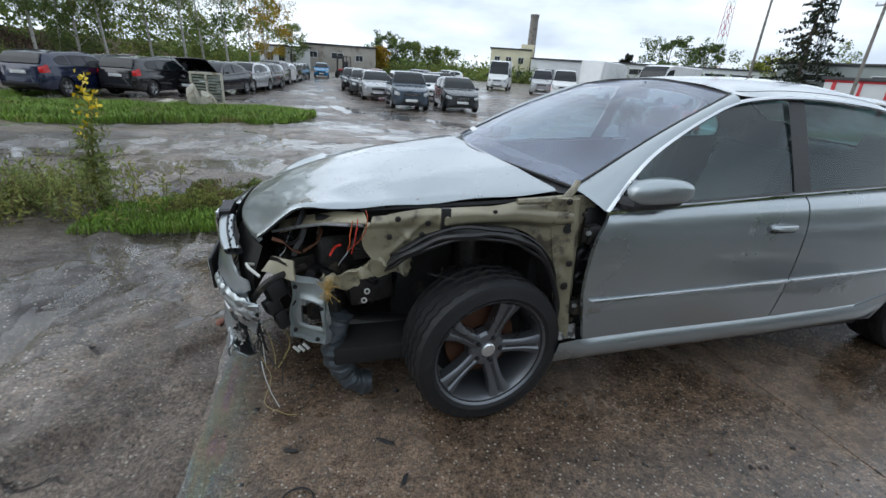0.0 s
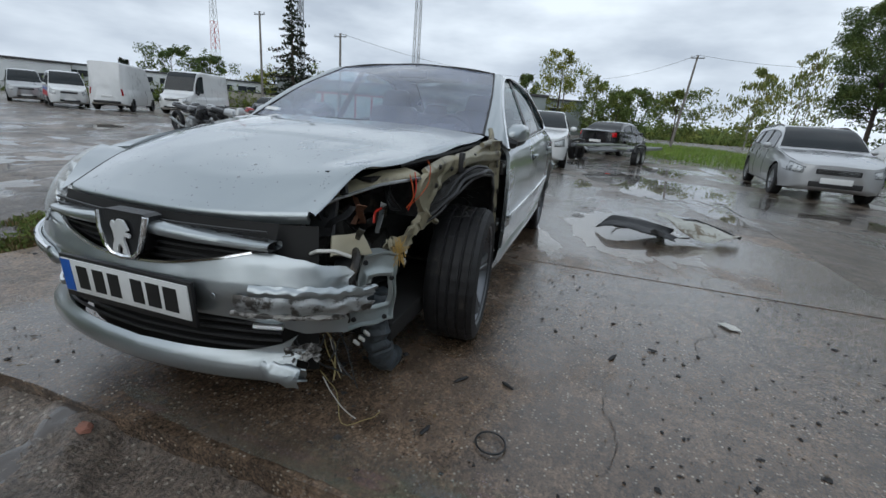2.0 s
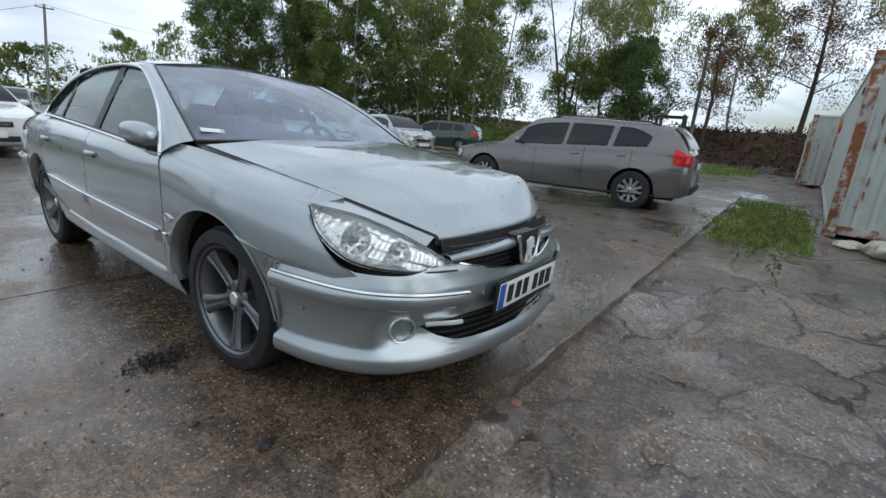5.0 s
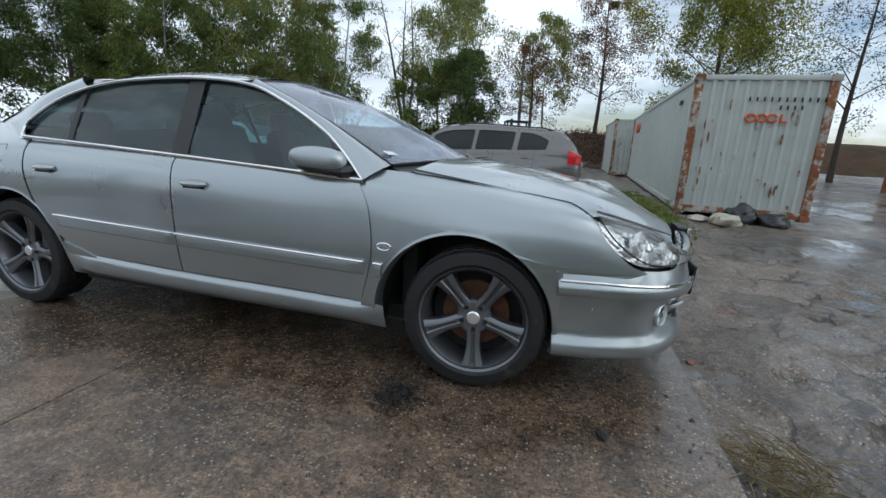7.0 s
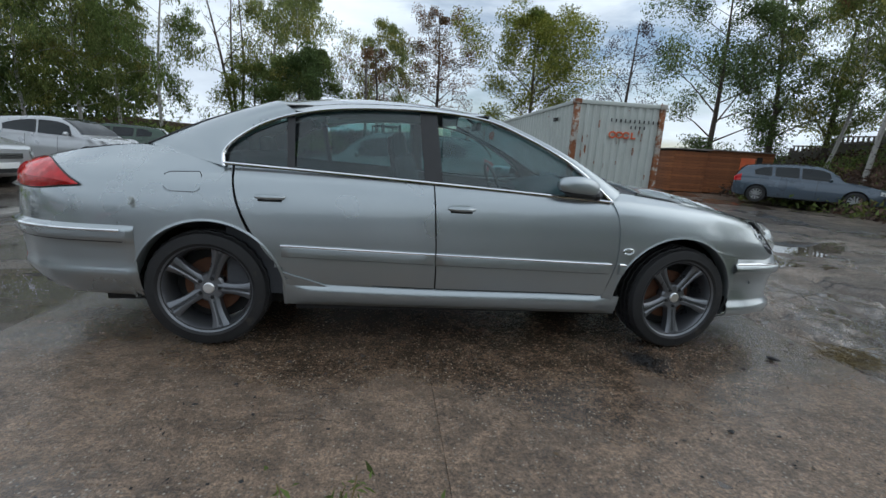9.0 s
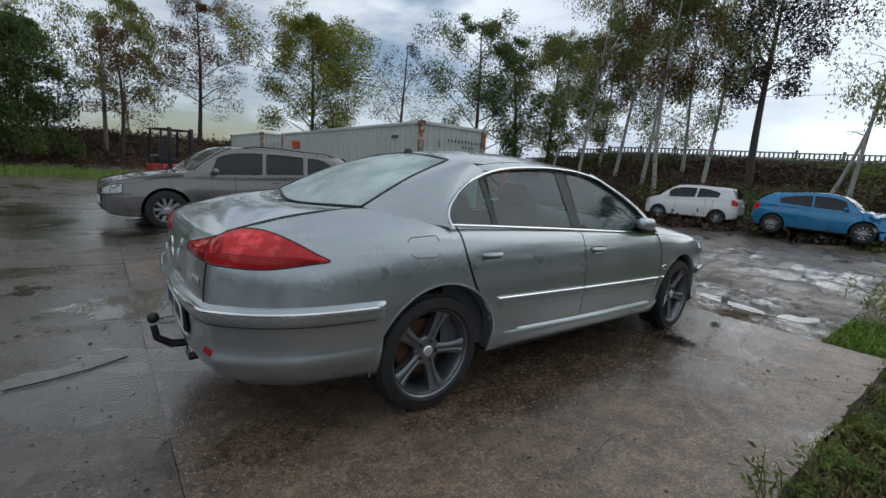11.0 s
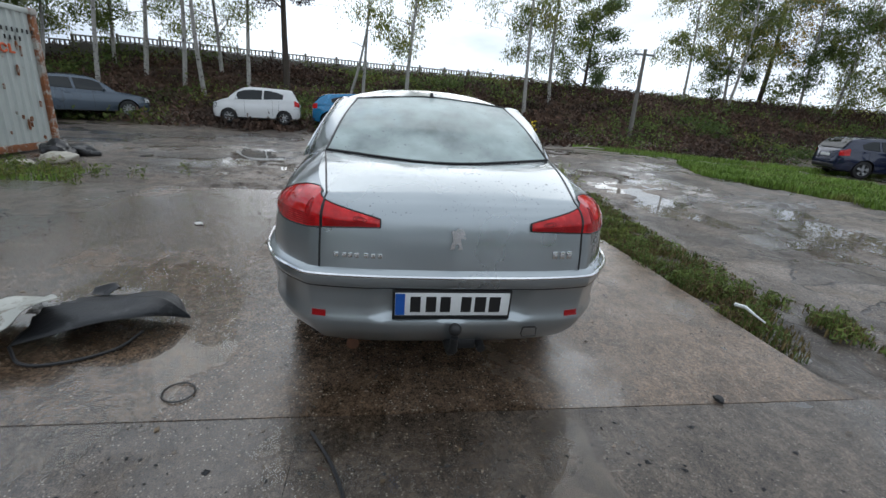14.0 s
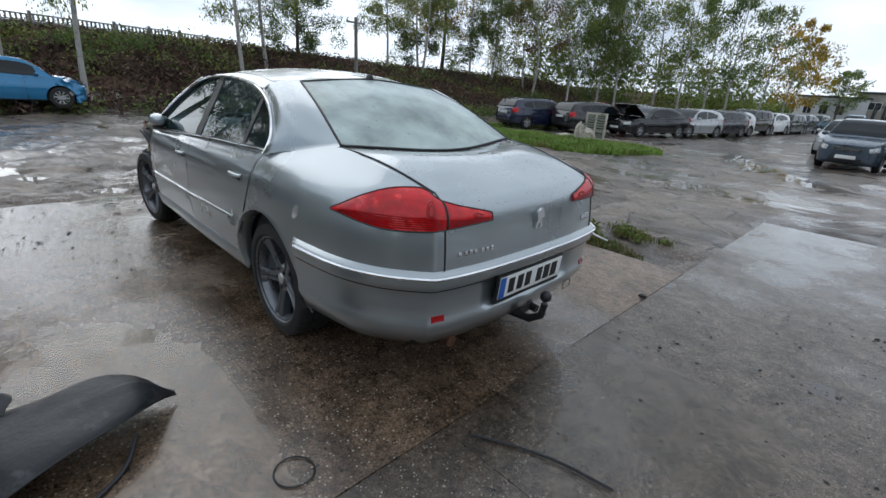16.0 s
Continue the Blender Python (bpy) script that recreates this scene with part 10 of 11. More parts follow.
weeds("low_weeds", "low leafy weeds growing along the concrete edge", verge_spots(620, 41), 0.12, LEAF["green"], 21, 0.024, 26)
weeds("dead_stalks", "withered stalks and dead leaves in the verge", verge_spots(240, 42), 0.13, mat("dead_verge_leaves", (0.12, 0.075, 0.035), 0.8, 0, 0.3, 4, island=0.5), 25, 0.016, 22)
weeds("tall_weeds", "tangle of tall weeds beside the slab", [(4.6 + rw.normal() * 0.5, -2.55 + rw.normal() * 0.4, rw.uniform(0.5, 1.1)) for _ in range(260)], 0.34, LEAF["olive"], 22, 0.028, 30)
weeds("slab_weeds", "sparse weeds sprouting from the slab's edge", [(-0.35 + rw.normal() * 0.35, -2.24 + rw.normal() * 0.04, rw.uniform(0.5, 1.1)) for _ in range(12)], 0.22, LEAF["green"], 23, 0.022, 22)


weeds("verge_weeds", "clump of leafy weeds beside the container", [(3.05 + rw.normal() * 0.35, 6.2 + rw.normal() * 1.0, rw.uniform(0.5, 1.2)) for _ in range(110)], 0.22, LEAF["green"], 24, 0.03, 30)


def evening_primrose(x, y, h):
    """A tall leafy stem with yellow flowers."""
    rng = np.random.default_rng(31)
    ob = thing("flowering_weed", "tall leafy weed with yellow flowers", "plant", pose(x, y, -0.04))
    for s in range(4):
        bm = bmesh.new()
        lx, ly = rng.normal(size=2) * 0.10
        hh = h * (1.0 - 0.13 * s)
        pts = [Vector((lx * t + 0.03 * math.sin(5 * t), ly * t, hh * t)) for t in [k / 6 for k in range(7)]]
        tube(bm, pts, [0.008, 0.007, 0.006, 0.0055, 0.005, 0.004, 0.003], 6)
        part("stem", bm, LEAF["lime"], ob)
        cs = [np.array(pts[0].lerp(pts[-1], t)) + rng.normal(size=3) * np.array([0.06, 0.06, 0.02]) for t in rng.uniform(0.05, 0.95, 90)]
        quads("leaves", np.array(cs), rng.uniform(0.03, 0.06, len(cs)), rng, LEAF["olive"], ob, thin=0.28)
        cs = [np.array(pts[-1]) + rng.normal(size=3) * np.array([0.035, 0.035, 0.07]) for _ in range(26 if s < 2 else 8)]
        quads("flowers", np.array(cs), rng.uniform(0.015, 0.026, len(cs)), rng, mat("yellow_petals", (0.75, 0.55, 0.01), 0.5), ob, thin=0.9, label="bright yellow flowers")


evening_primrose(3.85, -2.40, 1.12)

M_WATER = glass("rain_water", (0.93, 0.915, 0.89), 0.0, 1.38)


def puddle(x, y, rx, ry, turn=0.0, seed=0, z=-0.012, power=2.0, rag=0.40, m=None, label="shallow puddle of muddy rain water", name="puddle"):
    bm = bmesh.new()
    n = 220
    ring = []
    c, s = math.cos(radians(turn)), math.sin(radians(turn))
    for i in range(n):
        a = 2 * math.pi * i / n
        k = 1 + rag * noise.noise(Vector((math.cos(a) * 1.6, math.sin(a) * 1.6, seed * 3.1))) + rag * 0.7 * noise.noise(Vector((math.cos(a) * 4, math.sin(a) * 4, seed * 1.7))) + rag * 0.4 * noise.noise(Vector((math.cos(a) * 11, math.sin(a) * 11, seed))) + rag * 0.25 * noise.noise(Vector((math.cos(a) * 30, math.sin(a) * 30, seed)))
        q = (abs(math.cos(a)) ** power + abs(math.sin(a)) ** power) ** (-1 / power)
        px, py = rx * k * q * math.cos(a), ry * k * q * math.sin(a)
        ring.append(bm.verts.new((x + c * px - s * py, y + s * px + c * py, z)))
    bm.faces.new(ring)
    solo(name, bm, m or M_WATER, label, "puddle", kind="structure", smooth=False)


for i, (x, y, rx, ry, t) in enumerate([(-6.8, 2.5, 2.5, 1.05, 18), (-4.9, 5.0, 1.5, 0.45, 55), (-2.2, 5.7, 0.9, 0.30, -10), (-7.2, 6.9, 1.2, 0.35, 30), (-4.2, 8.4, 1.0, 0.3, 20),
                                       (-3.4, 7.0, 0.7, 0.22, 60), (-11.5, 3.2, 2.0, 0.4, 10), (-2.62, 0.52, 0.42, 0.16, -35), (-0.9, 0.95, 0.55, 0.14, 20), (-3.8, 3.2, 0.9, 0.28, 15), (-6.0, 1.2, 0.7, 0.18, 0), (-8.2, 9.8, 1.4, 0.4, 15), (-5.6, 10.8, 1.1, 0.3, -12), (-10.2, 8.8, 1.2, 0.3, 5), (-13.5, 5.2, 1.8, 0.35, 0)]):
    puddle(x, y, rx, ry, t, i, 0.007)
for i, (x, y, rx, ry, t) in enumerate(HOLLOWS):
    puddle(x, y, rx * 1.25, ry * 1.25, t, 20 + i, -0.060 + yard_fall(x, y))
puddle(-1.72, 1.80, 1.20, 0.55, 6, 61, 0.007, 2.2, 0.28, label="wide sheet of rain water on the concrete round a torn wing")
puddle(-3.12, -0.02, 0.54, 0.60, 0, 60, 0.006, 6.0, 0.10, label="clear rain water standing in a slab's corner")
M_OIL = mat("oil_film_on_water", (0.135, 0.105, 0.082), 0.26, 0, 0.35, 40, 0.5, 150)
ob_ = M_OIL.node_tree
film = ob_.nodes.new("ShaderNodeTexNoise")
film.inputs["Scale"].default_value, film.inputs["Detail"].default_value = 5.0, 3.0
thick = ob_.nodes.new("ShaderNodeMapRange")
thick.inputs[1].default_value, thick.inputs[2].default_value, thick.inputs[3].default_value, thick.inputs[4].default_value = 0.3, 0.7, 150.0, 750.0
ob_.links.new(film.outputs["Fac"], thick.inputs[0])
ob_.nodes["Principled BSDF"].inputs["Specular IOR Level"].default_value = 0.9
# rainbow sheen painted in: noise picks colour bands that tint the gloss
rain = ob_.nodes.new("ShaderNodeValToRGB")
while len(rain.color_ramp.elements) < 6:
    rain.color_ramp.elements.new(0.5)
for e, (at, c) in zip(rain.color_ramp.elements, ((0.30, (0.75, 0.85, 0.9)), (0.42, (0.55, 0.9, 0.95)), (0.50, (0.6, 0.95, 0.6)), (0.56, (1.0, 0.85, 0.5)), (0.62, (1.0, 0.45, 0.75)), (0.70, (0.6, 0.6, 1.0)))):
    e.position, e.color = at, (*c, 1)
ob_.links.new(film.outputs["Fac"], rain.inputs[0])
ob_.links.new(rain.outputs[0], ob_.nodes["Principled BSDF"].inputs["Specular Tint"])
ob_.nodes["Principled BSDF"].inputs["IOR"].default_value = 1.75
lobe = ob_.nodes.new("ShaderNodeNewGeometry")
cut = ob_.nodes.new("ShaderNodeSeparateXYZ")
ob_.links.new(lobe.outputs["Position"], cut.inputs[0])
spill = ob_.nodes.new("ShaderNodeTexNoise")
spill.inputs["Scale"].default_value, spill.inputs["Detail"].default_value = 7.0, 6.0
ob_.links.new(lobe.outputs["Position"], spill.inputs["Vector"])
reach = ob_.nodes.new("ShaderNodeMath")
reach.operation, reach.inputs[1].default_value = "MULTIPLY_ADD", 0.22
ob_.links.new(spill.outputs["Fac"], reach.inputs[0])
ob_.links.new(cut.outputs["X"], reach.inputs[2])
thin = ob_.nodes.new("ShaderNodeMapRange")
thin.interpolation_type = "SMOOTHSTEP"
thin.inputs[1].default_value, thin.inputs[2].default_value, thin.inputs[3].default_value, thin.inputs[4].default_value = 2.27, 2.50, 0.0, 0.62
ob_.links.new(reach.outputs[0], thin.inputs[0])
ob_.links.new(thin.outputs[0], ob_.nodes["Principled BSDF"].inputs["Alpha"])
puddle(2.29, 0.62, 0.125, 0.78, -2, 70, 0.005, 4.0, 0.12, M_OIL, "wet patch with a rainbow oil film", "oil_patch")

# ---------------------------------------------------------------- far buildings, masts, poles
M_PLASTER = mat("pale_yellow_plaster", (0.58, 0.54, 0.38), 0.85, 0, 0.12, 0.8)
M_GREYWALL = mat("dirty_grey_plaster", (0.33, 0.31, 0.27), 0.9, 0, 0.2, 0.6, second=(0.22, 0.20, 0.17), second_at=0.58, second_scale=0.5)
M_SHEET = mat("grey_green_sheet_metal", (0.22, 0.25, 0.245), 0.55, 0.2, 0.12, 0.5)
M_ROOF = mat("dark_roofing_felt", (0.06, 0.06, 0.062), 0.85, 0, 0.2, 1)
M_PALEROOF = mat("pale_hall_cladding", (0.55, 0.57, 0.57), 0.7, 0, 0.1, 0.5)
M_PANE = mat("dark_window_pane", (0.03, 0.035, 0.04), 0.1, 0, 0.1, 2)
M_REDTRIM = mat("red_frame_paint", (0.50, 0.02, 0.03), 0.5, 0, 0.1, 5)
M_STEELMAST = mat("galvanised_steel", (0.24, 0.25, 0.26), 0.5, 0.6, 0.1, 5)


def building(name, label, m, w, d, h, wall, windows=(), roof_over=0.25, door=None):
    """Walls, a roof slab with eaves, and windows (x, z, width, height) with frames in the front, which looks along -y."""
    ob = thing(name, label, "building", m)
    bm = bmesh.new()
    box(bm, (0, 0, h / 2), (w, d, h), None, 0.02)
    part("wall", bm, wall, ob)
    bm = bmesh.new()
    box(bm, (0, 0, h + 0.12), (w + roof_over * 2, d + roof_over * 2, 0.24), None, 0.03)
    part("roof", bm, M_ROOF, ob)
    for x, z, ww, hh in windows:
        bm = bmesh.new()
        box(bm, (x, -d / 2 - 0.02, z), (ww + 0.16, 0.08, hh + 0.16), None, 0.01)
        fr = part("window", bm, M_PALEROOF, ob)
        bm = bmesh.new()
        box(bm, (x, -d / 2 - 0.065, z), (ww, 0.02, hh))
        part("pane", bm, M_PANE, fr)
        bm = bmesh.new()
        box(bm, (x, -d / 2 - 0.08, z), (0.05, 0.02, hh))
        part("mullion", bm, M_PALEROOF, fr)
    return ob


def facing(x, y, az):
    """A building at x, y whose front looks back along the azimuth az, in degrees."""
    return pose(x, y, 0, 0, 0, az - 90)


building("low_building", "low grey plastered building with small windows", facing(-3.0, -89.0, -93), 13.0, 8, 4.2, M_GREYWALL, [(-4.3, 2.6, 1.3, 0.9), (-0.2, 2.6, 2.0, 0.9), (3.6, 2.4, 1.2, 0.9)])
building("low_annex", "low pale annex with a flat roof", facing(6.2, -86.0, -87), 8.0, 6, 3.4, M_PALEROOF, [(-2.4, 1.8, 0.9, 1.2), (-0.6, 1.8, 0.9, 1.2), (1.2, 1.8, 0.9, 1.2)])
yb = building("yellow_building", "pale yellow two-storey building below a tall chimney", facing(-38.5, -92.0, -113), 8.0, 7, 6.2, M_PLASTER, [(x, z, 1.0, 1.1) for x in (-2.6, -0.3, 2.2) for z in (1.7, 4.2)])
bm = bmesh.new()
box(bm, (3.4, 0.5, 5.2), (2.6, 4, 4.4), None, 0.02)
part("tower", bm, M_PLASTER, yb)
bm = bmesh.new()
lathe(bm, [(0.95, 0.0), (0.80, 12.6), (0.90, 12.7), (0.90, 13.2), (0.6, 13.2)], 20, "z")
solo("chimney", bm, M_CONC2, "tall round grey brick chimney", "chimney", pose(-42.8, -91.5, 0))
building("long_hall", "long low white industrial hall", facing(-62.0, -76.0, -124), 46.0, 12, 4.6, M_PALEROOF, [(-20 + 4.2 * k, 3.4, 3.2, 0.9) for k in range(10)])
building("workshop", "low pale workshop behind parked vans", facing(-44.0, -80.0, -118), 9.0, 7, 4.4, M_PALEROOF, [(-2, 2.2, 1.6, 1.2), (1.5, 2.2, 1.6, 1.2)])
building("boundary_wall", "long grey boundary wall", facing(-72.0, -52.0, -144), 34.0, 0.4, 2.6, M_GREYWALL, (), 0.05)
building("warehouse", "long grey-green sheet metal warehouse", facing(-66.0, -24.0, -158), 44.0, 14, 4.6, M_SHEET, [(-18 + 6 * k, 3.3, 2.6, 0.6) for k in range(7)])
building("grey_hall", "grey sheet metal hall beyond the yard", facing(-52.0, -13.0, -166), 15.0, 10, 4.0, M_SHEET, ())
kio = building("office_cabin", "white site cabin with red frame stripes", facing(-46.0, -19.2, -157), 21.0, 2.6, 2.75, M_PALEROOF, ())
for k in range(12):
    bm = bmesh.new()
    box(bm, (-9.8 + 1.78 * k, -1.33, 1.375), (0.22 if k else 0.3, 0.05, 2.7), None, 0.01)
    part("red_post", bm, M_REDTRIM, kio)
bm = bmesh.new()
box(bm, (0, -1.34, 2.68), (21.0, 0.05, 0.22), None, 0.01)
part("red_rail", bm, M_REDTRIM, kio)


def cabin_fence():
    f = thing("mesh_fence", "thin dark steel fence before the office cabin", "fence", facing(-42.5, -17.6, -157), kind="structure")
    bm = bmesh.new()
    tube(bm, [(0, 0, 0), (0, 0, 1.5)], 0.03, 5)
    p = part("post", bm, M_STEELMAST, f, "", pose(-9, 0, 0))
    for k in range(1, 10):
        o = new("post", p.data)
        o.parent = f
        o.matrix_basis = pose(-9 + 2 * k, 0, 0)
    for z in (0.2, 0.75, 1.4):
        bm = bmesh.new()
        tube(bm, [(-9, 0, z), (9, 0, z)], 0.014, 5)
        part("rail", bm, M_STEELMAST, f)


cabin_fence()


def lattice(name, label, x, y, h, w0, w1, colours):
    ob = thing(name, label, "mast", pose(x, y, 0))
    n = int(h / 2.0)
    for b in range(n):
        bm = bmesh.new()
        z0, z1 = h * b / n, h * (b + 1) / n
        a0, a1 = w0 + (w1 - w0) * b / n, w0 + (w1 - w0) * (b + 1) / n
        cs = [(1, 1), (-1, 1), (-1, -1), (1, -1)]
        for k in range(4):
            c, d = cs[k], cs[(k + 1) % 4]
            tube(bm, [(c[0] * a0, c[1] * a0, z0), (c[0] * a1, c[1] * a1, z1)], 0.05, 4)
            tube(bm, [(c[0] * a0, c[1] * a0, z0), (d[0] * a1, d[1] * a1, z1)], 0.028, 4)
            tube(bm, [(d[0] * a0, d[1] * a0, z0), (c[0] * a1, c[1] * a1, z1)], 0.028, 4)
            tube(bm, [(c[0] * a1, c[1] * a1, z1), (d[0] * a1, d[1] * a1, z1)], 0.028, 4)
        part("section", bm, colours[(b // 3) % len(colours)], ob, smooth=False)
    bm = bmesh.new()
    for k in range(3):
        box(bm, (math.cos(k * 2.1) * 0.5, math.sin(k * 2.1) * 0.5, h - 1.2), (0.22, 0.22, 1.9), None, 0.03)
    part("antenna", bm, M_PALEROOF, ob)


M_MASTRED = mat("red_mast_paint", (0.42, 0.06, 0.05), 0.6, 0.1)
lattice("radio_mast", "red and white lattice radio mast", -88.0, -88.0, 31.0, 0.9, 0.35, (M_MASTRED, M_PALEROOF))
lattice("lattice_mast", "grey steel lattice mast", -80.0, -33.0, 30.0, 0.55, 0.40, (M_STEELMAST,))
lattice("lattice_mast", "grey steel lattice mast beside a spruce", -53.0, -39.0, 19.0, 0.35, 0.25, (M_STEELMAST,))


def pole(x, y, h, lean=(0, 0), label="weathered concrete power pole with insulators"):
    ob = thing("power_pole", label, "pole", pose(x, y, land(x, y) - 0.1))
    bm = bmesh.new()
    tube(bm, [(0, 0, 0), (lean[0] * 0.5, lean[1] * 0.5, h / 2), (lean[0], lean[1], h)], [0.12, 0.10, 0.08], 8)
    part("shaft", bm, M_CONC2, ob)
    bm = bmesh.new()
    box(bm, (lean[0], lean[1], h - 0.25), (0.09, 1.1, 0.09), None, 0.01)
    part("crossarm", bm, M_STEELMAST, ob)
    for k in (-0.5, 0, 0.5):
        bm = bmesh.new()
        lathe(bm, [(0.0, 0.0), (0.05, 0.0), (0.05, 0.06), (0.03, 0.08), (0.045, 0.12), (0.0, 0.16)], 8, "z")
        part("insulator", bm, M_PALEROOF, ob, "", pose(lean[0], lean[1] + k, h - 0.2))
    return Vector((x + lean[0], y + lean[1], land(x, y) - 0.1 + h))


tops = [pole(-31.0, -19.5, 7.0), pole(-43.5, 8.0, 8.0, (0.3, 0.6)), pole(-66.0, -4.0, 8.0), pole(-33.0, -29.0, 9.0)]
tops2 = [pole(-2.2, 31.0, 7.0), pole(18.0, -12.4, 4.3)]


def cable(a, b, sag, name="power_line"):
    bm = bmesh.new()
    pts = [a.lerp(b, i / 16) - Vector((0, 0, sag * 4 * (i / 16) * (1 - i / 16))) for i in range(17)]
    tube(bm, pts, 0.014, 4)
    solo(name, bm, M_BLACK, "thin sagging overhead power line", "cable")


cable(tops[0], tops[2], 1.2)
cable(tops[2], tops[1], 1.0)
cable(tops[1], Vector((-50, 30, 9)), 0.8)
cable(tops2[0], Vector((24, 33, 9)), 0.8)
cable(Vector((24, 33, 9)), Vector((48, -8, 10)), 1.0)
cable(Vector((48, -8, 10)), Vector((60, -60, 10)), 1.2)


# ---------------------------------------------------------------- litter on the concrete
def debris():
    """The torn-off wing: black liner arch and a crumpled pale sheet, lying in a puddle."""
    ob = thing("torn_wing", "torn-off car wing with a black liner lying upturned on the concrete", "car part", pose(0, 0, 0))
    tip = Vector((-1.68, 1.45, 0.030))
    near = arc3(tip, (-1.90, 1.72, 0.150), (-2.02, 2.20, 0.050))
    far = arc3(tip, (-1.50, 1.66, 0.110), (-1.44, 2.22, 0.060))
    def arch(u, v):
        n, f = Vector(near(u)), Vector(far(u))
        hump = math.sin(math.pi * v ** 0.85) * math.sin(math.pi * min(1.0, 0.04 + 0.62 * u)) ** 0.7
        fold = 0.020 * math.exp(-((v - 0.42 - 0.1 * u) / 0.07) ** 2) - 0.014 * math.exp(-((v - 0.62) / 0.08) ** 2)
        p = n.lerp(f, v) + Vector((0, 0, 0.050 * hump + fold * min(1, 3 * u)))
        if u > 0.97:
            p += Vector((0.02, 0.06, 0)) * noise.noise(Vector((v * 7, 3, 1)))
        return crumple(p, 0.022, 4.5, 2)
    bm = bmesh.new()
    grid(bm, arch, 50, 14)
    part("liner", thicken(bm, 0.008), M_BLACKLINER, ob, "black plastic wheel-arch liner", sharp=0)
    bm = bmesh.new()
    tube(bm, [arch(i / 40, 0.0) + Vector((0, 0, -0.004)) for i in range(41)], 0.0045, 6)
    part("liner_lip", bm, M_BLACK, ob)
    s = coons(arc3((-1.86, 2.02, 0.24), (-1.62, 2.30, 0.13), (-1.60, 2.50, 0.02)), arc3((-2.10, 2.20, 0.16), (-2.12, 2.55, 0.14), (-1.98, 2.92, 0.06)),
              arc3((-1.86, 2.02, 0.24), (-1.98, 2.10, 0.23), (-2.10, 2.20, 0.16)), arc3((-1.60, 2.50, 0.02), (-1.74, 2.72, 0.09), (-1.98, 2.92, 0.06)))
    bm = bmesh.new()
    grid(bm, lambda u, v: crumple(s(u, v), 0.05, 5.5, 3) + Vector((0, 0, 0.012)), 30, 20)
    for v in bm.verts:
        v.co.z = max(v.co.z, 0.008)
    part("wing_sheet", thicken(bm, 0.006), M_WINGBACK, ob, "crumpled pale sheet metal, scraped and dirty", sharp=50)
    bm = bmesh.new()
    tube(bm, [s(0.05, 1), s(0.4, 1) + Vector((0, 0.02, 0.03)), s(0.8, 1) + Vector((0, 0, 0.02)), s(1, 1)], 0.010, 6)
    part("seal_strip", bm, M_BLACK, ob)
    bm = bmesh.new()
    grid(bm, lambda u, v: crumple(Vector((-1.66 + 0.1 * u, 2.06 + 0.30 * v, 0.03 + 0.05 * u * v)), 0.03, 9, 4) + Vector((0, 0, 0.01)), 10, 14)
    for v in bm.verts:
        v.co.z = max(v.co.z, 0.008)
    part("torn_edge", thicken(bm, 0.004), M_TORN, ob)
    # hoop of the liner's rim, lying in the water before the arch
    bm = bmesh.new()
    hoop = spline([(0, (-2.02, 2.20, 0.045)), (0.2, (-2.13, 2.08, 0.014)), (0.45, (-2.12, 1.90, 0.012)), (0.7, (-2.00, 1.72, 0.014)), (1, (-1.86, 1.64, 0.045))])
    tube(bm, [hoop(i / 24) for i in range(25)], 0.009, 6)
    part("liner_hoop", bm, M_BLACK, ob)
    bm = bmesh.new()
    grid(bm, lambda u, v: crumple(Vector((-1.50 + 0.09 * u, 1.98 + 0.12 * v, 0.10 + 0.05 * math.sin(math.pi * u))), 0.05, 12, 8), 10, 10)
    part("torn_scrap", thicken(bm, 0.004), M_BLACK, ob)


M_BLACKLINER = mat("scuffed_black_liner", (0.012, 0.013, 0.015), 0.48, 0, 0.4, 9, 0.35, 50, second=(0.05, 0.052, 0.055), second_at=0.63, second_scale=5)
M_WINGBACK = mat("dirty_pale_sheet", (0.42, 0.42, 0.38), 0.5, 0.2, 0.25, 8, 0.3, 20, second=(0.16, 0.13, 0.09), second_at=0.55, second_scale=6)
debris()


def ring(x, y, r, tube_r, z, label, tilt=0.0):
    bm = bmesh.new()
    tube(bm, [(r * math.cos(a), r * math.sin(a) * 0.92, 0) for a in [2 * math.pi * i / 40 for i in range(41)]], tube_r, 6)
    solo("rubber_ring", bm, M_BLACK, label, "ring", pose(x, y, z, tilt, 0, 30))


ring(2.05, 1.13, 0.055, 0.0038, 0.009, "small black rubber ring lying on wet concrete")
ring(-2.38, 1.25, 0.075, 0.0036, 0.010, "thin black rubber ring on wet concrete")


def ground_cable():
    bm = bmesh.new()
    c = spline([(0, (-2.68, 0.60, 0.012)), (0.4, (-2.86, 0.50, 0.012)), (0.7, (-3.02, 0.44, 0.013)), (1, (-3.22, 0.40, 0.012))])
    for o in (0.0, 0.0085):
        tube(bm, [Vector(c(i / 24)) + Vector((o * 0.4, o, 0)) for i in range(25)], 0.0038, 6)
    solo("cable_piece", bm, M_BLACK, "short piece of twin black cable on the concrete", "cable")


ground_cable()


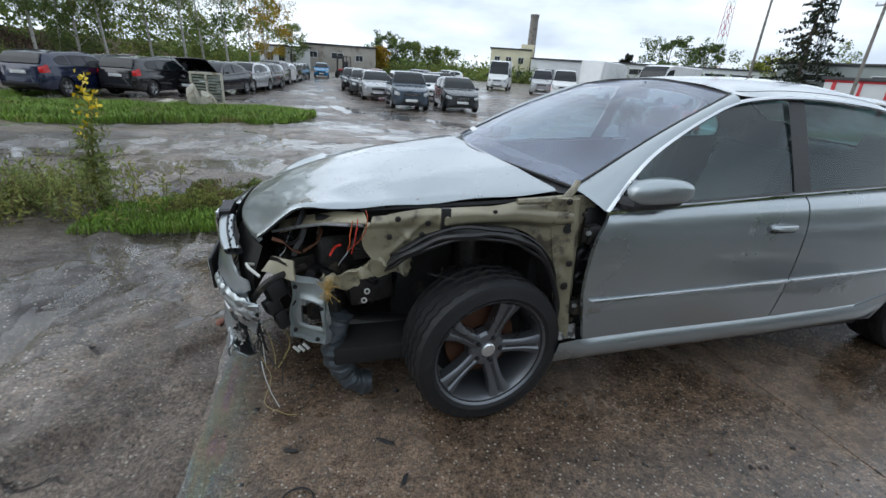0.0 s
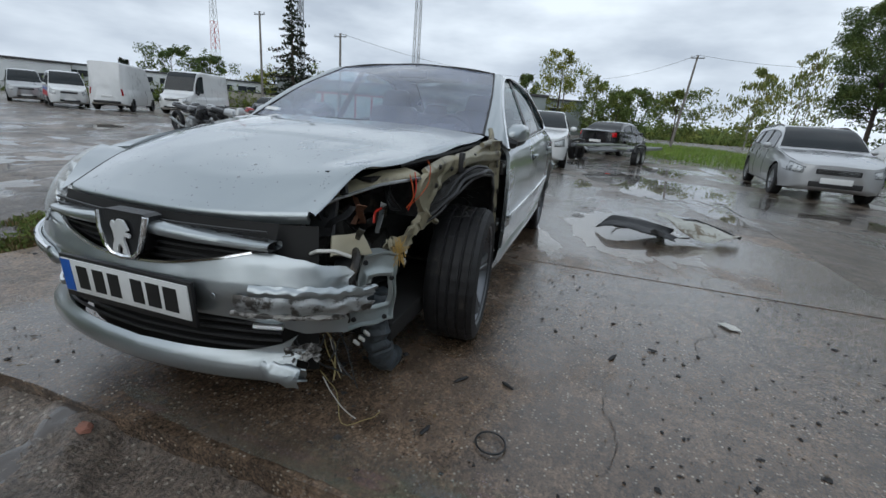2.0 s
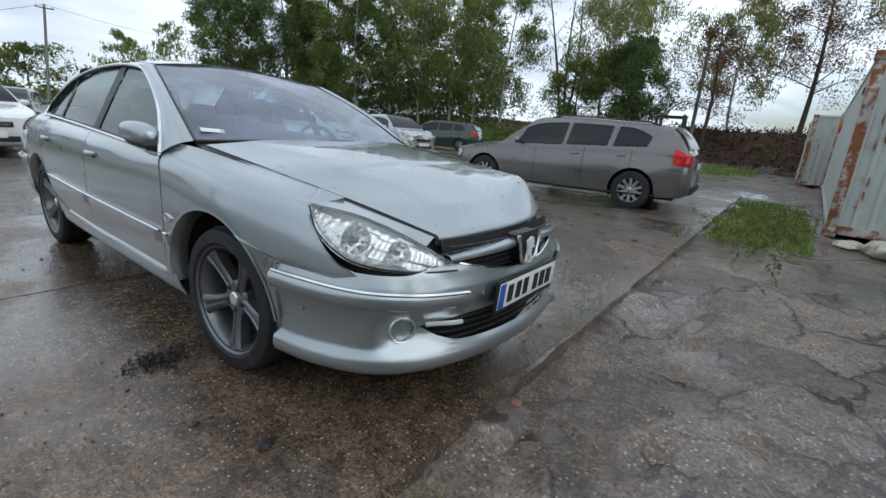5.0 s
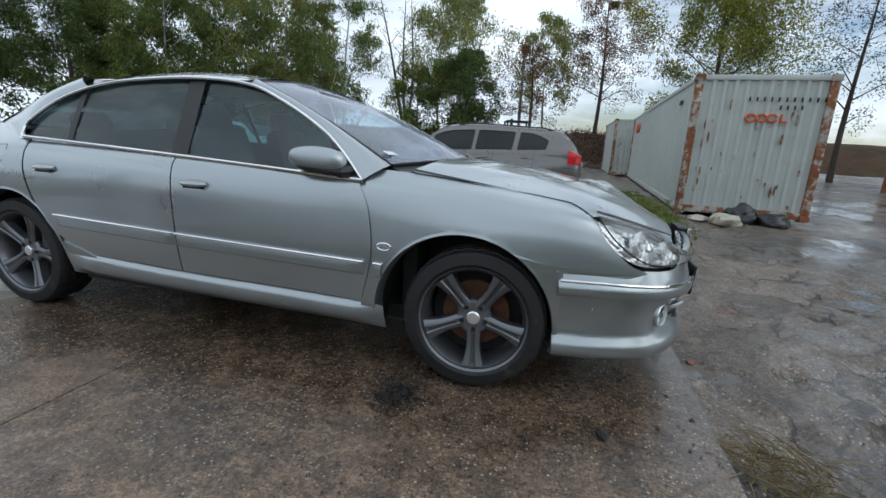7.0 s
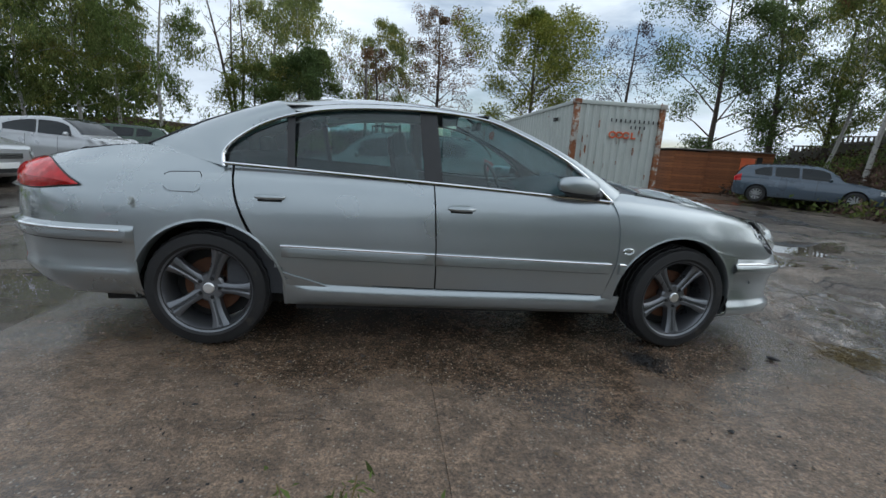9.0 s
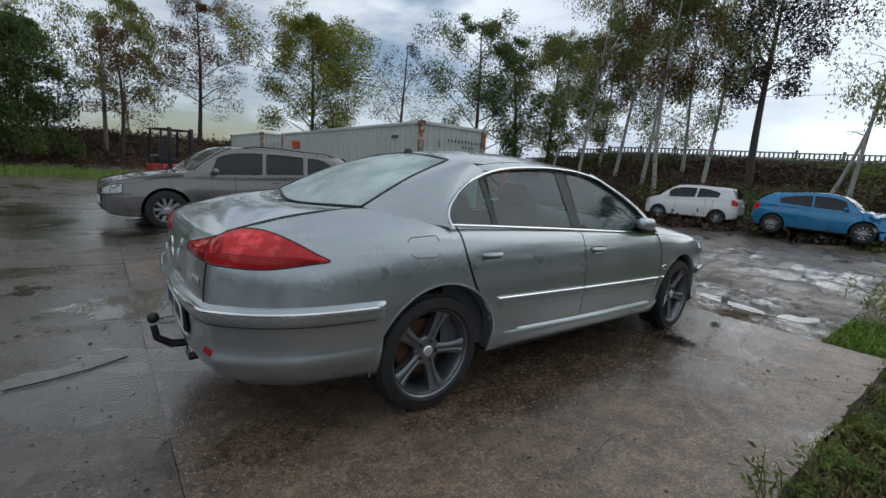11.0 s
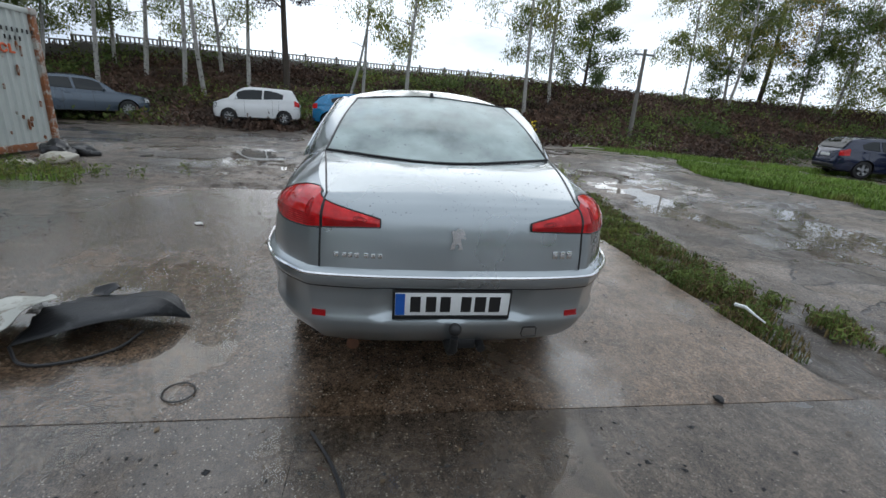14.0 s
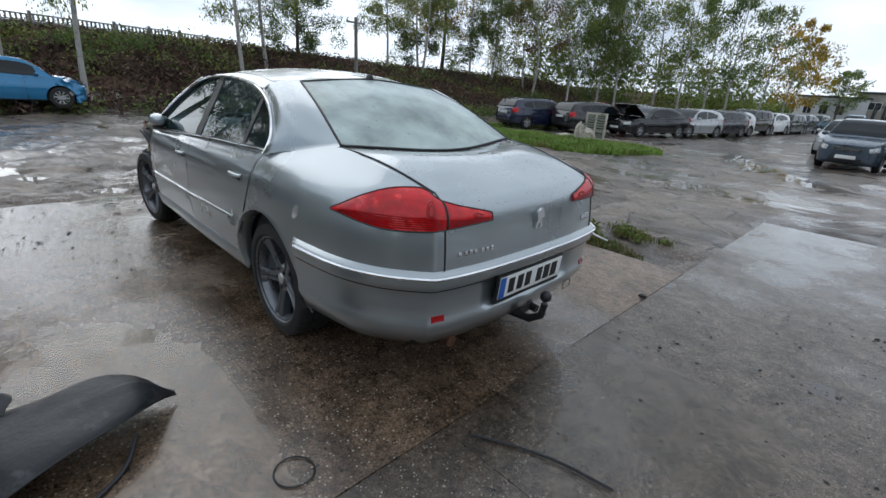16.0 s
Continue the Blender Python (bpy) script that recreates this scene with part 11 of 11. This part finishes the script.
def chunk(name, label, category, x, y, s, material, seed, z=0.0, flat=0.5):
    rnd = random.Random(seed)
    bm = bmesh.new()
    bmesh.ops.create_icosphere(bm, subdivisions=2, radius=1.0)
    for v in bm.verts:
        k = 1 + 0.45 * noise.noise(v.co * 1.7 + Vector((seed, 0, 0)))
        v.co = Vector((v.co.x * s[0] * k, v.co.y * s[1] * k, v.co.z * s[2] * k))
    lo = min(v.co.z for v in bm.verts)
    solo(name, bm, material, label, category, pose(x, y, z - lo - 0.002, 0, 0, rnd.uniform(0, 360)), smooth=False)


M_BRICKRED = mat("broken_red_brick", (0.27, 0.12, 0.085), 0.85, 0, 0.2, 30, 0.3, 60)
M_STONE = mat("grey_rubble", (0.20, 0.16, 0.125), 0.8, 0, 0.25, 20, 0.4, 50, island=0.5)
M_RUBBERBIT = mat("shredded_black_rubber", (0.014, 0.014, 0.015), 0.6, 0, 0.3, 30, 0.4, 60)
chunk("brick_piece", "small piece of broken red brick", "brick", 2.50, -0.15, (0.032, 0.022, 0.014), M_BRICKRED, 3, -0.03)
chunk("plastic_chip", "pale broken plastic chip on the concrete", "plastic chip", 0.52, 2.22, (0.055, 0.04, 0.007), M_PALEWIRE, 5, 0.002)
chunk("rubber_scrap", "black scrap of rubber on the concrete", "scrap", 1.98, -1.03, (0.035, 0.02, 0.010), M_RUBBERBIT, 7, 0.002)
chunk("rubber_scrap", "round black rubber stopper by a slab joint", "scrap", -2.55, -1.42, (0.030, 0.024, 0.014), M_RUBBERBIT, 9, 0.002)
for i, (x, y, l) in enumerate(((1.72, 0.93, 0.07), (1.68, 1.12, 0.06), (2.08, 0.9, 0.05), (1.22, 1.55, 0.07), (1.05, 1.75, 0.04), (-1.35, 1.72, 0.06))):
    chunk("rubber_scrap", "torn black splinter of plastic on the concrete", "scrap", x, y, (l * 0.6, 0.009, 0.005), M_RUBBERBIT, 20 + i, 0.002)


def black_crumbs():
    """Spilled black granules beside the front wheel."""
    rng = np.random.default_rng(5)
    n = 900
    c = np.stack([1.12 + rng.normal(size=n) * 0.055, -1.04 + rng.normal(size=n) * 0.075, np.full(n, 0.006)], 1)
    k = 140
    c[:k, 0] += 0.14 + rng.normal(size=k) * 0.05
    c[:k, 1] += 0.20
    o = quads("black_granules", c, rng.uniform(0.003, 0.009, n), rng, M_RUBBERBIT, None, 0.0, thin=0.8)
    tagged(o, "spilled black granules beside the front wheel", "granules", kind="stuff")


black_crumbs()


def grit():
    """Stones and dark crumbs strewn over slabs and mud, as small faceted lumps in one object each."""
    rng = np.random.default_rng(9)
    bv = np.array([(1, 0, 0), (0, 1, 0), (-1, 0, 0), (0, -1, 0), (0, 0, 1), (0, 0, -1)], float)
    bf = [[i, (i + 1) % 4, 4] for i in range(4)] + [[(i + 1) % 4, i, 5] for i in range(4)]
    def lumps(name, label, n, spot, size, material):
        verts, faces = [], []
        for i in range(n):
            x, y, z = spot()
            s = size * rng.lognormal(0, 0.45)
            m = bv * (1 + 0.3 * rng.normal(size=(len(bv), 1))) * np.array([s * rng.uniform(0.7, 1.6), s * rng.uniform(0.6, 1.2), s * 0.5])
            a = rng.uniform(0, 6.28)
            ca, sa = math.cos(a), math.sin(a)
            m = np.stack([m[:, 0] * ca - m[:, 1] * sa + x, m[:, 0] * sa + m[:, 1] * ca + y, m[:, 2] + z], 1)
            o = len(verts) * 1
            verts.extend(map(tuple, m))
            faces.extend([[o + k for k in f] for f in bf])
        me = bpy.data.meshes.new(name)
        me.from_pydata(verts, [], faces)
        me.materials.append(material)
        tagged(new(name, me), label, "grit", kind="stuff")
    def on_slab():
        while True:
            x, y = rng.uniform(-6.0, 2.4), rng.uniform(-2.2, 4.5)
            if noise.noise(Vector((x * 0.9, y * 0.9, 4))) > -0.15 * rng.random():
                return x, y, 0.001
    def on_mud():
        x, y = 2.5 + abs(rng.normal()) * 1.4, rng.uniform(-3.0, 4.5)
        return x, y, mud_height(x, y) + 0.001
    def south():
        x, y = rng.uniform(-6, 5), -2.9 - abs(rng.normal()) * 1.6
        return x, y, mud_height(x, y) + 0.001
    lumps("dark_grit", "dark crumbs and leaf bits strewn over the concrete", 2600, on_slab, 0.0055, M_RUBBERBIT)
    lumps("pale_grit", "pale gravel grains strewn over the concrete", 2400, on_slab, 0.0034, M_STONE)
    lumps("mud_stones", "small stones lying in the mud", 3200, on_mud, 0.0042, M_STONE)
    lumps("mud_stones", "small stones lying in the mud", 1100, south, 0.007, M_STONE)


grit()


def straw_bundle(x, y, z, n, r, seed, label):
    rng = random.Random(seed)
    bm = bmesh.new()
    for _ in range(n):
        p = Vector((x + rng.gauss(0, r), y + rng.gauss(0, r), z + abs(rng.gauss(0, r * 0.22))))
        d = Vector((rng.gauss(0, 1), rng.gauss(0, 1), rng.gauss(0, 0.25))).normalized() * rng.uniform(0.03, 0.09)
        tube(bm, [p - d, p + Vector((0, 0, 0.01)), p + d], 0.0018, 3, cap=False)
    solo("dry_grass_clump", bm, M_GRASSDRY, label, "grass", kind="stuff")


straw_bundle(2.62, -0.98, -0.03, 240, 0.10, 3, "flattened dry grass clump at the slab's edge")


def leaf_litter():
    """Fallen leaves, flat on the ground, thicker along the slab's edges."""
    rng = np.random.default_rng(14)
    n = 900
    c = []
    while len(c) < n:
        x, y = rng.uniform(-6, 6), rng.uniform(-6, 6)
        near = min(abs(x - 2.43), abs(y + 2.22))
        if rng.random() < 0.25 + 0.75 * math.exp(-near / 0.3):
            slab = x < 2.43 and y > -2.22
            c.append((x, y, 0.006 if slab else -0.035))
    o = quads("fallen_leaves", np.array(c), rng.uniform(0.006, 0.020, n), rng, M_LEAFBIT, None, 0.0, thin=0.6)
    tagged(o, "fallen brown leaves strewn over the wet ground", "leaves", kind="stuff")
    # lay them down
    me = o.data
    co = np.empty(len(me.vertices) * 3)
    me.vertices.foreach_get("co", co)
    co = co.reshape(-1, 4, 3)
    mid = co.mean(axis=1, keepdims=True)
    co[:, :, 2] = mid[:, :, 2] + (co[:, :, 2] - mid[:, :, 2]) * 0.22
    me.vertices.foreach_set("co", co.ravel())
    me.update()


M_LEAFBIT = mat("wet_brown_leaf", (0.10, 0.065, 0.03), 0.5, 0, 0.3, 3, island=0.6)
leaf_litter()


def cracks():
    """Fine cracks wandering over the slabs, each a narrow dark ribbon."""
    pave = bpy.data.objects["pavement"]
    rnd = random.Random(21)
    for x, y, a, l in ((-0.7, 1.3, 65, 1.6), (0.15, 2.5, 200, 1.3), (1.1, 1.9, 150, 1.1), (-1.2, -1.7, 20, 0.9), (-3.6, 1.4, 75, 1.6), (-4.2, -1.6, 10, 1.3), (1.5, 1.5, 30, 0.7), (-1.4, 2.6, 100, 1.2)):
        bm = bmesh.new()
        d = radians(a)
        p = Vector((x, y, 0.0035))
        prev = None
        n = int(l / 0.035)
        for i in range(n):
            d += rnd.gauss(0, 0.30) - 0.12 * (d - radians(a))
            w = 0.0015 * math.sin(math.pi * (i + 0.5) / n) * rnd.uniform(0.5, 1.4) + 0.0004
            s = Vector((-math.sin(d), math.cos(d), 0)) * w
            row = [bm.verts.new(p + s), bm.verts.new(p - s)]
            if prev:
                bm.faces.new((prev[0], prev[1], row[1], row[0]))
            prev = row
            p = p + Vector((math.cos(d), math.sin(d), 0)) * 0.035
        part("crack", bm, M_CRACK, pave, "fine dark crack", smooth=False)


M_CRACK = mat("dark_wet_crack", (0.035, 0.026, 0.020), 0.6)
cracks()


# ---------------------------------------------------------------- bags at the container
M_BAG = mat("black_bin_liner", (0.012, 0.012, 0.013), 0.28, 0, 0.2, 10, 0.5, 14)
M_SACK = mat("dirty_white_sack", (0.46, 0.43, 0.36), 0.7, 0, 0.25, 8, 0.4, 20, second=(0.22, 0.18, 0.12), second_at=0.58, second_scale=5)


def bag(x, y, s, material, seed, label, name="bin_bag"):
    bm = bmesh.new()
    bmesh.ops.create_icosphere(bm, subdivisions=4, radius=1.0)
    for v in bm.verts:
        k = 1 + 0.28 * noise.noise(v.co * 1.3 + Vector((seed, 0, 0))) + 0.12 * abs(noise.noise(v.co * 4 + Vector((seed, 5, 0)))) + 0.04 * noise.noise(v.co * 11)
        z = max(v.co.z, -0.55)
        v.co = Vector((v.co.x * s[0] * k, v.co.y * s[1] * k, (z + 0.55) * s[2] * k))
    solo(name, bm, material, label, "bag", pose(x, y, -0.06, 0, 0, seed * 40))


bag(4.72, 6.15, (0.30, 0.24, 0.22), M_BAG, 1, "full black bin bag against the container")
bag(5.15, 6.02, (0.32, 0.25, 0.17), M_BAG, 2, "slumped black bin bag against the container")
bag(4.42, 5.95, (0.28, 0.20, 0.12), M_SACK, 3, "dirty white sack spilling on the ground", "rubble_sack")
bag(4.10, 6.35, (0.22, 0.16, 0.05), M_SACK, 6, "flat scrap of pale plastic sheet", "plastic_sheet")


# ---------------------------------------------------------------- board on the grass, log, motorcycles, trailer, forklifts
def old_board():
    ob = thing("old_panel", "weathered pale panel frame standing on the grass", "panel", pose(5.4, -15.4, yard_fall(5.4, -15.4) - 0.06, 0, 0, -20) @ Matrix.Scale(1.3, 4))
    for x in (-0.42, 0.0, 0.42):
        bm = bmesh.new()
        box(bm, (x, 0, 0.44), (0.05, 0.05, 0.88), None, 0.006)
        part("stile", bm, M_SACK, ob)
    for z in (0.10, 0.85):
        bm = bmesh.new()
        box(bm, (0, 0, z), (0.90, 0.045, 0.06), None, 0.006)
        part("rail", bm, M_SACK, ob)
    for x in (-0.21, 0.21):
        for k in range(9):
            bm = bmesh.new()
            box(bm, (x, 0, 0.17 + 0.075 * k), (0.36, 0.025, 0.045), Matrix.Rotation(radians(25), 3, "X"), 0.003)
            part("slat", bm, M_GREYSLAT, ob)


M_GREYSLAT = mat("weathered_grey_green_slat", (0.16, 0.18, 0.14), 0.75, 0, 0.3, 12, 0.3, 50)
old_board()
for i, (x, y, s) in enumerate(((5.35, -14.9, (0.30, 0.18, 0.30)), (5.75, -14.8, (0.22, 0.16, 0.42)), (6.6, -15.2, (0.45, 0.28, 0.12)))):
    chunk("rubble_block", "pale lump of rubble on the grass", "rubble", x, y, s, M_SACK, 40 + i, -0.06 + yard_fall(x, y))


bm = bmesh.new()
tube(bm, [(-1.52, -2.36, 0.06), (-1.60, -2.375, 0.075), (-1.68, -2.385, 0.055), (-1.77, -2.40, 0.035)], [0.016, 0.014, 0.008, 0.007], 6)
solo("plastic_strip", bm, M_WHITE, "white broken plastic strip lying in the verge", "litter")
M_DEADWOOD = mat("bleached_dead_wood", (0.36, 0.32, 0.27), 0.85, 0, 0.3, 9, 0.4, 40)


def fallen_log():
    """Bleached branches heaped at the foot of the bank."""
    for pts, r in ((((12.5, -5.9, 0.06), (12.2, -6.6, 0.10), (11.9, -7.5, 0.12), (11.6, -8.5, 0.10)), 0.055), (((12.3, -6.3, 0.10), (12.0, -7.3, 0.22), (11.9, -8.0, 0.20)), 0.035), (((12.1, -6.9, 0.05), (11.7, -7.6, 0.05), (11.3, -8.9, 0.04)), 0.04)):
        bm = bmesh.new()
        tube(bm, [Vector(p) + Vector((0, 0, land(p[0], p[1]))) for p in pts], [r * (1 - 0.2 * i) for i in range(len(pts))], 8)
        p = Vector(pts[1]) + Vector((0, 0, land(pts[1][0], pts[1][1])))
        tube(bm, [p, p + Vector((0.22, -0.25, 0.16))], [r * 0.5, 0.008], 5)
        solo("fallen_branch", bm, M_DEADWOOD, "bleached fallen branch lying at the foot of the bank", "branch", group="fallen branches", sharp=0)


fallen_log()


def motorcycle(x, y, rz, body, label):
    ob = thing("motorcycle", label, "motorcycle", pose(x, y, -0.05, 0, 7, rz), group="motorcycles by the verge")
    for wx in (-0.70, 0.72):
        bm = bmesh.new()
        lathe(bm, [(0.22, -0.05), (0.27, -0.065), (0.31, -0.04), (0.32, 0.0), (0.31, 0.04), (0.27, 0.065), (0.22, 0.05)], 32)
        w = part("wheel", bm, M_RUBBER, ob, "", pose(wx, 0, 0.32))
        bm = bmesh.new()
        lathe(bm, [(0.225, -0.03), (0.20, 0.0), (0.225, 0.03)], 28)
        lathe(bm, [(0.0, -0.06), (0.04, -0.05), (0.04, 0.05), (0.0, 0.06)], 12)
        for k in range(6):
            a = math.pi / 3 * k
            tube(bm, [(0.03 * math.cos(a), 0, 0.03 * math.sin(a)), (0.21 * math.cos(a), 0, 0.21 * math.sin(a))], 0.010, 5)
        part("rim", bm, M_STEEL, w)
    for nm, pts, r, m in (("fork", [((0.72, 0.07, 0.32), 0.02), ((0.52, 0.07, 0.88), 0.02)], 0, M_STEEL), ("fork", [((0.72, -0.07, 0.32), 0.02), ((0.52, -0.07, 0.88), 0.02)], 0, M_STEEL),
                          ("swing_arm", [((-0.70, 0.08, 0.32), 0.02), ((-0.10, 0.06, 0.40), 0.025)], 0, M_STEEL), ("exhaust", [((0.25, -0.14, 0.30), 0.025), ((-0.2, -0.16, 0.28), 0.03), ((-0.75, -0.17, 0.42), 0.05)], 0, M_BARE),
                          ("handlebar", [((0.42, -0.36, 0.98), 0.013), ((0.52, -0.1, 0.96), 0.013), ((0.52, 0.1, 0.96), 0.013), ((0.42, 0.36, 0.98), 0.013)], 0, M_BLACK), ("frame_tube", [((0.50, 0, 0.86), 0.03), ((0.1, 0, 0.70), 0.03), ((-0.35, 0, 0.66), 0.025), ((-0.75, 0, 0.80), 0.02)], 0, M_BLACK),
                          ("stand", [((-0.05, 0.10, 0.30), 0.01), ((-0.05, 0.24, 0.0), 0.01)], 0, M_BLACK)):
        bm = bmesh.new()
        tube(bm, [p for p, q in pts], [q for p, q in pts], 8)
        part(nm, bm, m, ob)
    for nm, c, s, m, tp in (("engine", (0.12, 0, 0.42), (0.42, 0.30, 0.34), M_BARE, 0.9), ("tank", (0.20, 0, 0.80), (0.46, 0.28, 0.22), body, 0.8), ("saddle", (-0.30, 0, 0.78), (0.62, 0.26, 0.10), M_BLACK, 0.85),
                            ("tail_cover", (-0.72, 0, 0.80), (0.34, 0.20, 0.14), body, 0.7), ("fairing", (0.58, 0, 0.80), (0.26, 0.36, 0.42), body, 0.6), ("mudguard", (0.74, 0, 0.62), (0.40, 0.13, 0.06), body, 0.8)):
        bm = bmesh.new()
        box(bm, c, s, None, min(s) * 0.3, tp)
        part(nm, bm, m, ob)


for (x, y, rz, m, lab) in ((-7.0, -9.9, 75, P_BLACK, "black motorcycle leaning on its stand"), (-7.2, -8.8, 78, P_SILVER2, "silver and black motorcycle on its stand"), (-7.5, -7.8, 70, P_RED, "dark red motorcycle on its stand"), (-8.4, -10.6, 80, P_BLACK, "black motorcycle leaning behind others")):
    motorcycle(x, y, rz, m, lab)


def car_trailer():
    ob = thing("car_trailer", "flat steel car trailer with twin axles", "trailer", pose(-15.6, 2.3, -0.05, 0, 0, 163))
    for y in (-0.95, 0.95):
        bm = bmesh.new()
        box(bm, (0, y, 0.52), (5.6, 0.09, 0.12), None, 0.01)
        part("side_rail", bm, M_STEELMAST, ob)
    for y in (-0.62, 0.62):
        bm = bmesh.new()
        box(bm, (0, y, 0.54), (5.5, 0.42, 0.05), None, 0.006)
        part("track", bm, M_GREYSLAT, ob)
    for x in (-2.6, -1.3, 0, 1.3, 2.6):
        bm = bmesh.new()
        box(bm, (x, 0, 0.49), (0.08, 1.84, 0.07), None, 0.008)
        part("cross_beam", bm, M_STEELMAST, ob)
    for y in (-0.55, 0.55):
        bm = bmesh.new()
        tube(bm, [(-2.7, y, 0.48), (-4.0, 0, 0.46)], 0.045, 8)
        part("drawbar", bm, M_STEELMAST, ob)
    for x in (-2.25, -1.5):
        for y in (-1.08, 1.08):
            add_wheel(ob, x, y, 0.31, 1 if y > 0 else -1, "five")
    for y in (-1.10, 1.10):
        bm = bmesh.new()
        tube(bm, [(-2.65, y, 0.45), (-2.55, y, 0.66), (-1.9, y, 0.70), (-1.2, y, 0.66), (-1.1, y, 0.45)], 0.05, 6)
        part("mudguard", bm, M_BLACK, ob)


car_trailer()
vehicle("trailed_saloon", "black saloon car parked behind a flat trailer", "sedan", pose(-20.5, 2.2, -0.05, 0, 0, 158), P_BLACK, "five")


def forklift(x, y, rz, body, label):
    ob = thing("forklift", label, "forklift", pose(x, y, -0.05, 0, 0, rz))
    bm = bmesh.new()
    box(bm, (-0.25, 0, 0.62), (1.7, 1.10, 0.62), None, 0.10, 0.94)
    part("body", bm, body, ob)
    bm = bmesh.new()
    box(bm, (-0.95, 0, 0.85), (0.55, 1.10, 0.75), None, 0.15, 0.8)
    part("counterweight", bm, M_BLACK, ob)
    for px in (-0.75, 0.42):
        for py in (-0.5, 0.5):
            bm = bmesh.new()
            tube(bm, [(px, py, 0.9), (px * 0.8, py * 0.92, 2.12)], 0.04, 6)
            part("guard_post", bm, M_BLACK, ob)
    bm = bmesh.new()
    box(bm, (-0.10, 0, 2.14), (1.15, 1.02, 0.06), None, 0.02)
    part("overhead_guard", bm, M_BLACK, ob)
    bm = bmesh.new()
    box(bm, (-0.25, 0, 1.08), (0.5, 0.5, 0.10), None, 0.03)
    box(bm, (-0.48, 0, 1.38), (0.10, 0.48, 0.55), None, 0.03)
    part("seat", bm, M_SEAT, ob)
    for py in (-0.36, 0.36):
        bm = bmesh.new()
        box(bm, (0.78, py, 1.15), (0.14, 0.10, 2.1), None, 0.01)
        part("mast_rail", bm, M_BLACK, ob)
        bm = bmesh.new()
        box(bm, (1.40, py * 0.7, 0.10), (1.10, 0.11, 0.045), None, 0.008)
        part("fork", bm, M_STEEL, ob)
    bm = bmesh.new()
    box(bm, (0.87, 0, 0.55), (0.05, 0.95, 0.40), None, 0.01)
    part("carriage", bm, M_BLACK, ob)
    for wx, r in ((0.5, 0.34), (-0.85, 0.27)):
        for py in (-0.55, 0.55):
            add_wheel(ob, wx, py, r, 1 if py > 0 else -1, "steel")


forklift(-0.55, 16.6, -75, P_RED, "red forklift truck with a black overhead guard")
forklift(-1.4, -49.6, 60, P_RED, "red forklift truck far across the yard")


# ---------------------------------------------------------------- rain drops and leaf bits on the car
def drops_on(ob, count, seed, size, limit=0.45):
    """Flattened drops strewn over the upward faces of a part, in one part."""
    rng = np.random.default_rng(seed)
    me = ob.data
    faces = [p for p in me.polygons if p.normal.z > limit]
    if not faces:
        return
    area = np.array([p.area for p in faces])
    pick = rng.choice(len(faces), count, p=area / area.sum())
    dome = [(0, 0, 0.45)] + [(math.cos(a), math.sin(a), 0.0) for a in [k * math.pi / 3 for k in range(6)]]
    verts, tris = [], []
    for i in pick:
        p = faces[i]
        w = rng.dirichlet(np.ones(len(p.vertices)))
        c = Vector((0, 0, 0))
        for k, vi in zip(w, p.vertices):
            c += me.vertices[vi].co * float(k)
        if noise.noise(c * 5.0) < -0.12:
            continue
        n = p.normal
        a = n.orthogonal().normalized()
        b = n.cross(a)
        s = size * float(rng.lognormal(0, 0.4))
        o = len(verts)
        for x, y, z in dome:
            verts.append(c + a * x * s + b * y * s + n * (z * s + 0.0004))
        tris += [(o, o + 1 + k, o + 1 + (k + 1) % 6) for k in range(6)]
    dm = bpy.data.meshes.new("rain_beading")
    dm.from_pydata(verts, [], tris)
    dm.materials.append(M_DROP)
    for f in dm.polygons:
        f.use_smooth = True
    d = new("rain_beading", dm)
    d.parent = ob
    d["kind"] = "stuff"


M_DROP = mat("rain_drop_on_paint", (0.30, 0.31, 0.32), 0.04, 0.3, 0.1, 10, coat=1.0)
for ob in list(hero.children):
    base = ob.name.split(".")[0]
    if base in ("bonnet", "boot_lid"):
        drops_on(ob, 800, 4, 0.0021)
    elif base in ("roof", "rear_window", "windscreen"):
        drops_on(ob, 400, 5, 0.0020, 0.3)
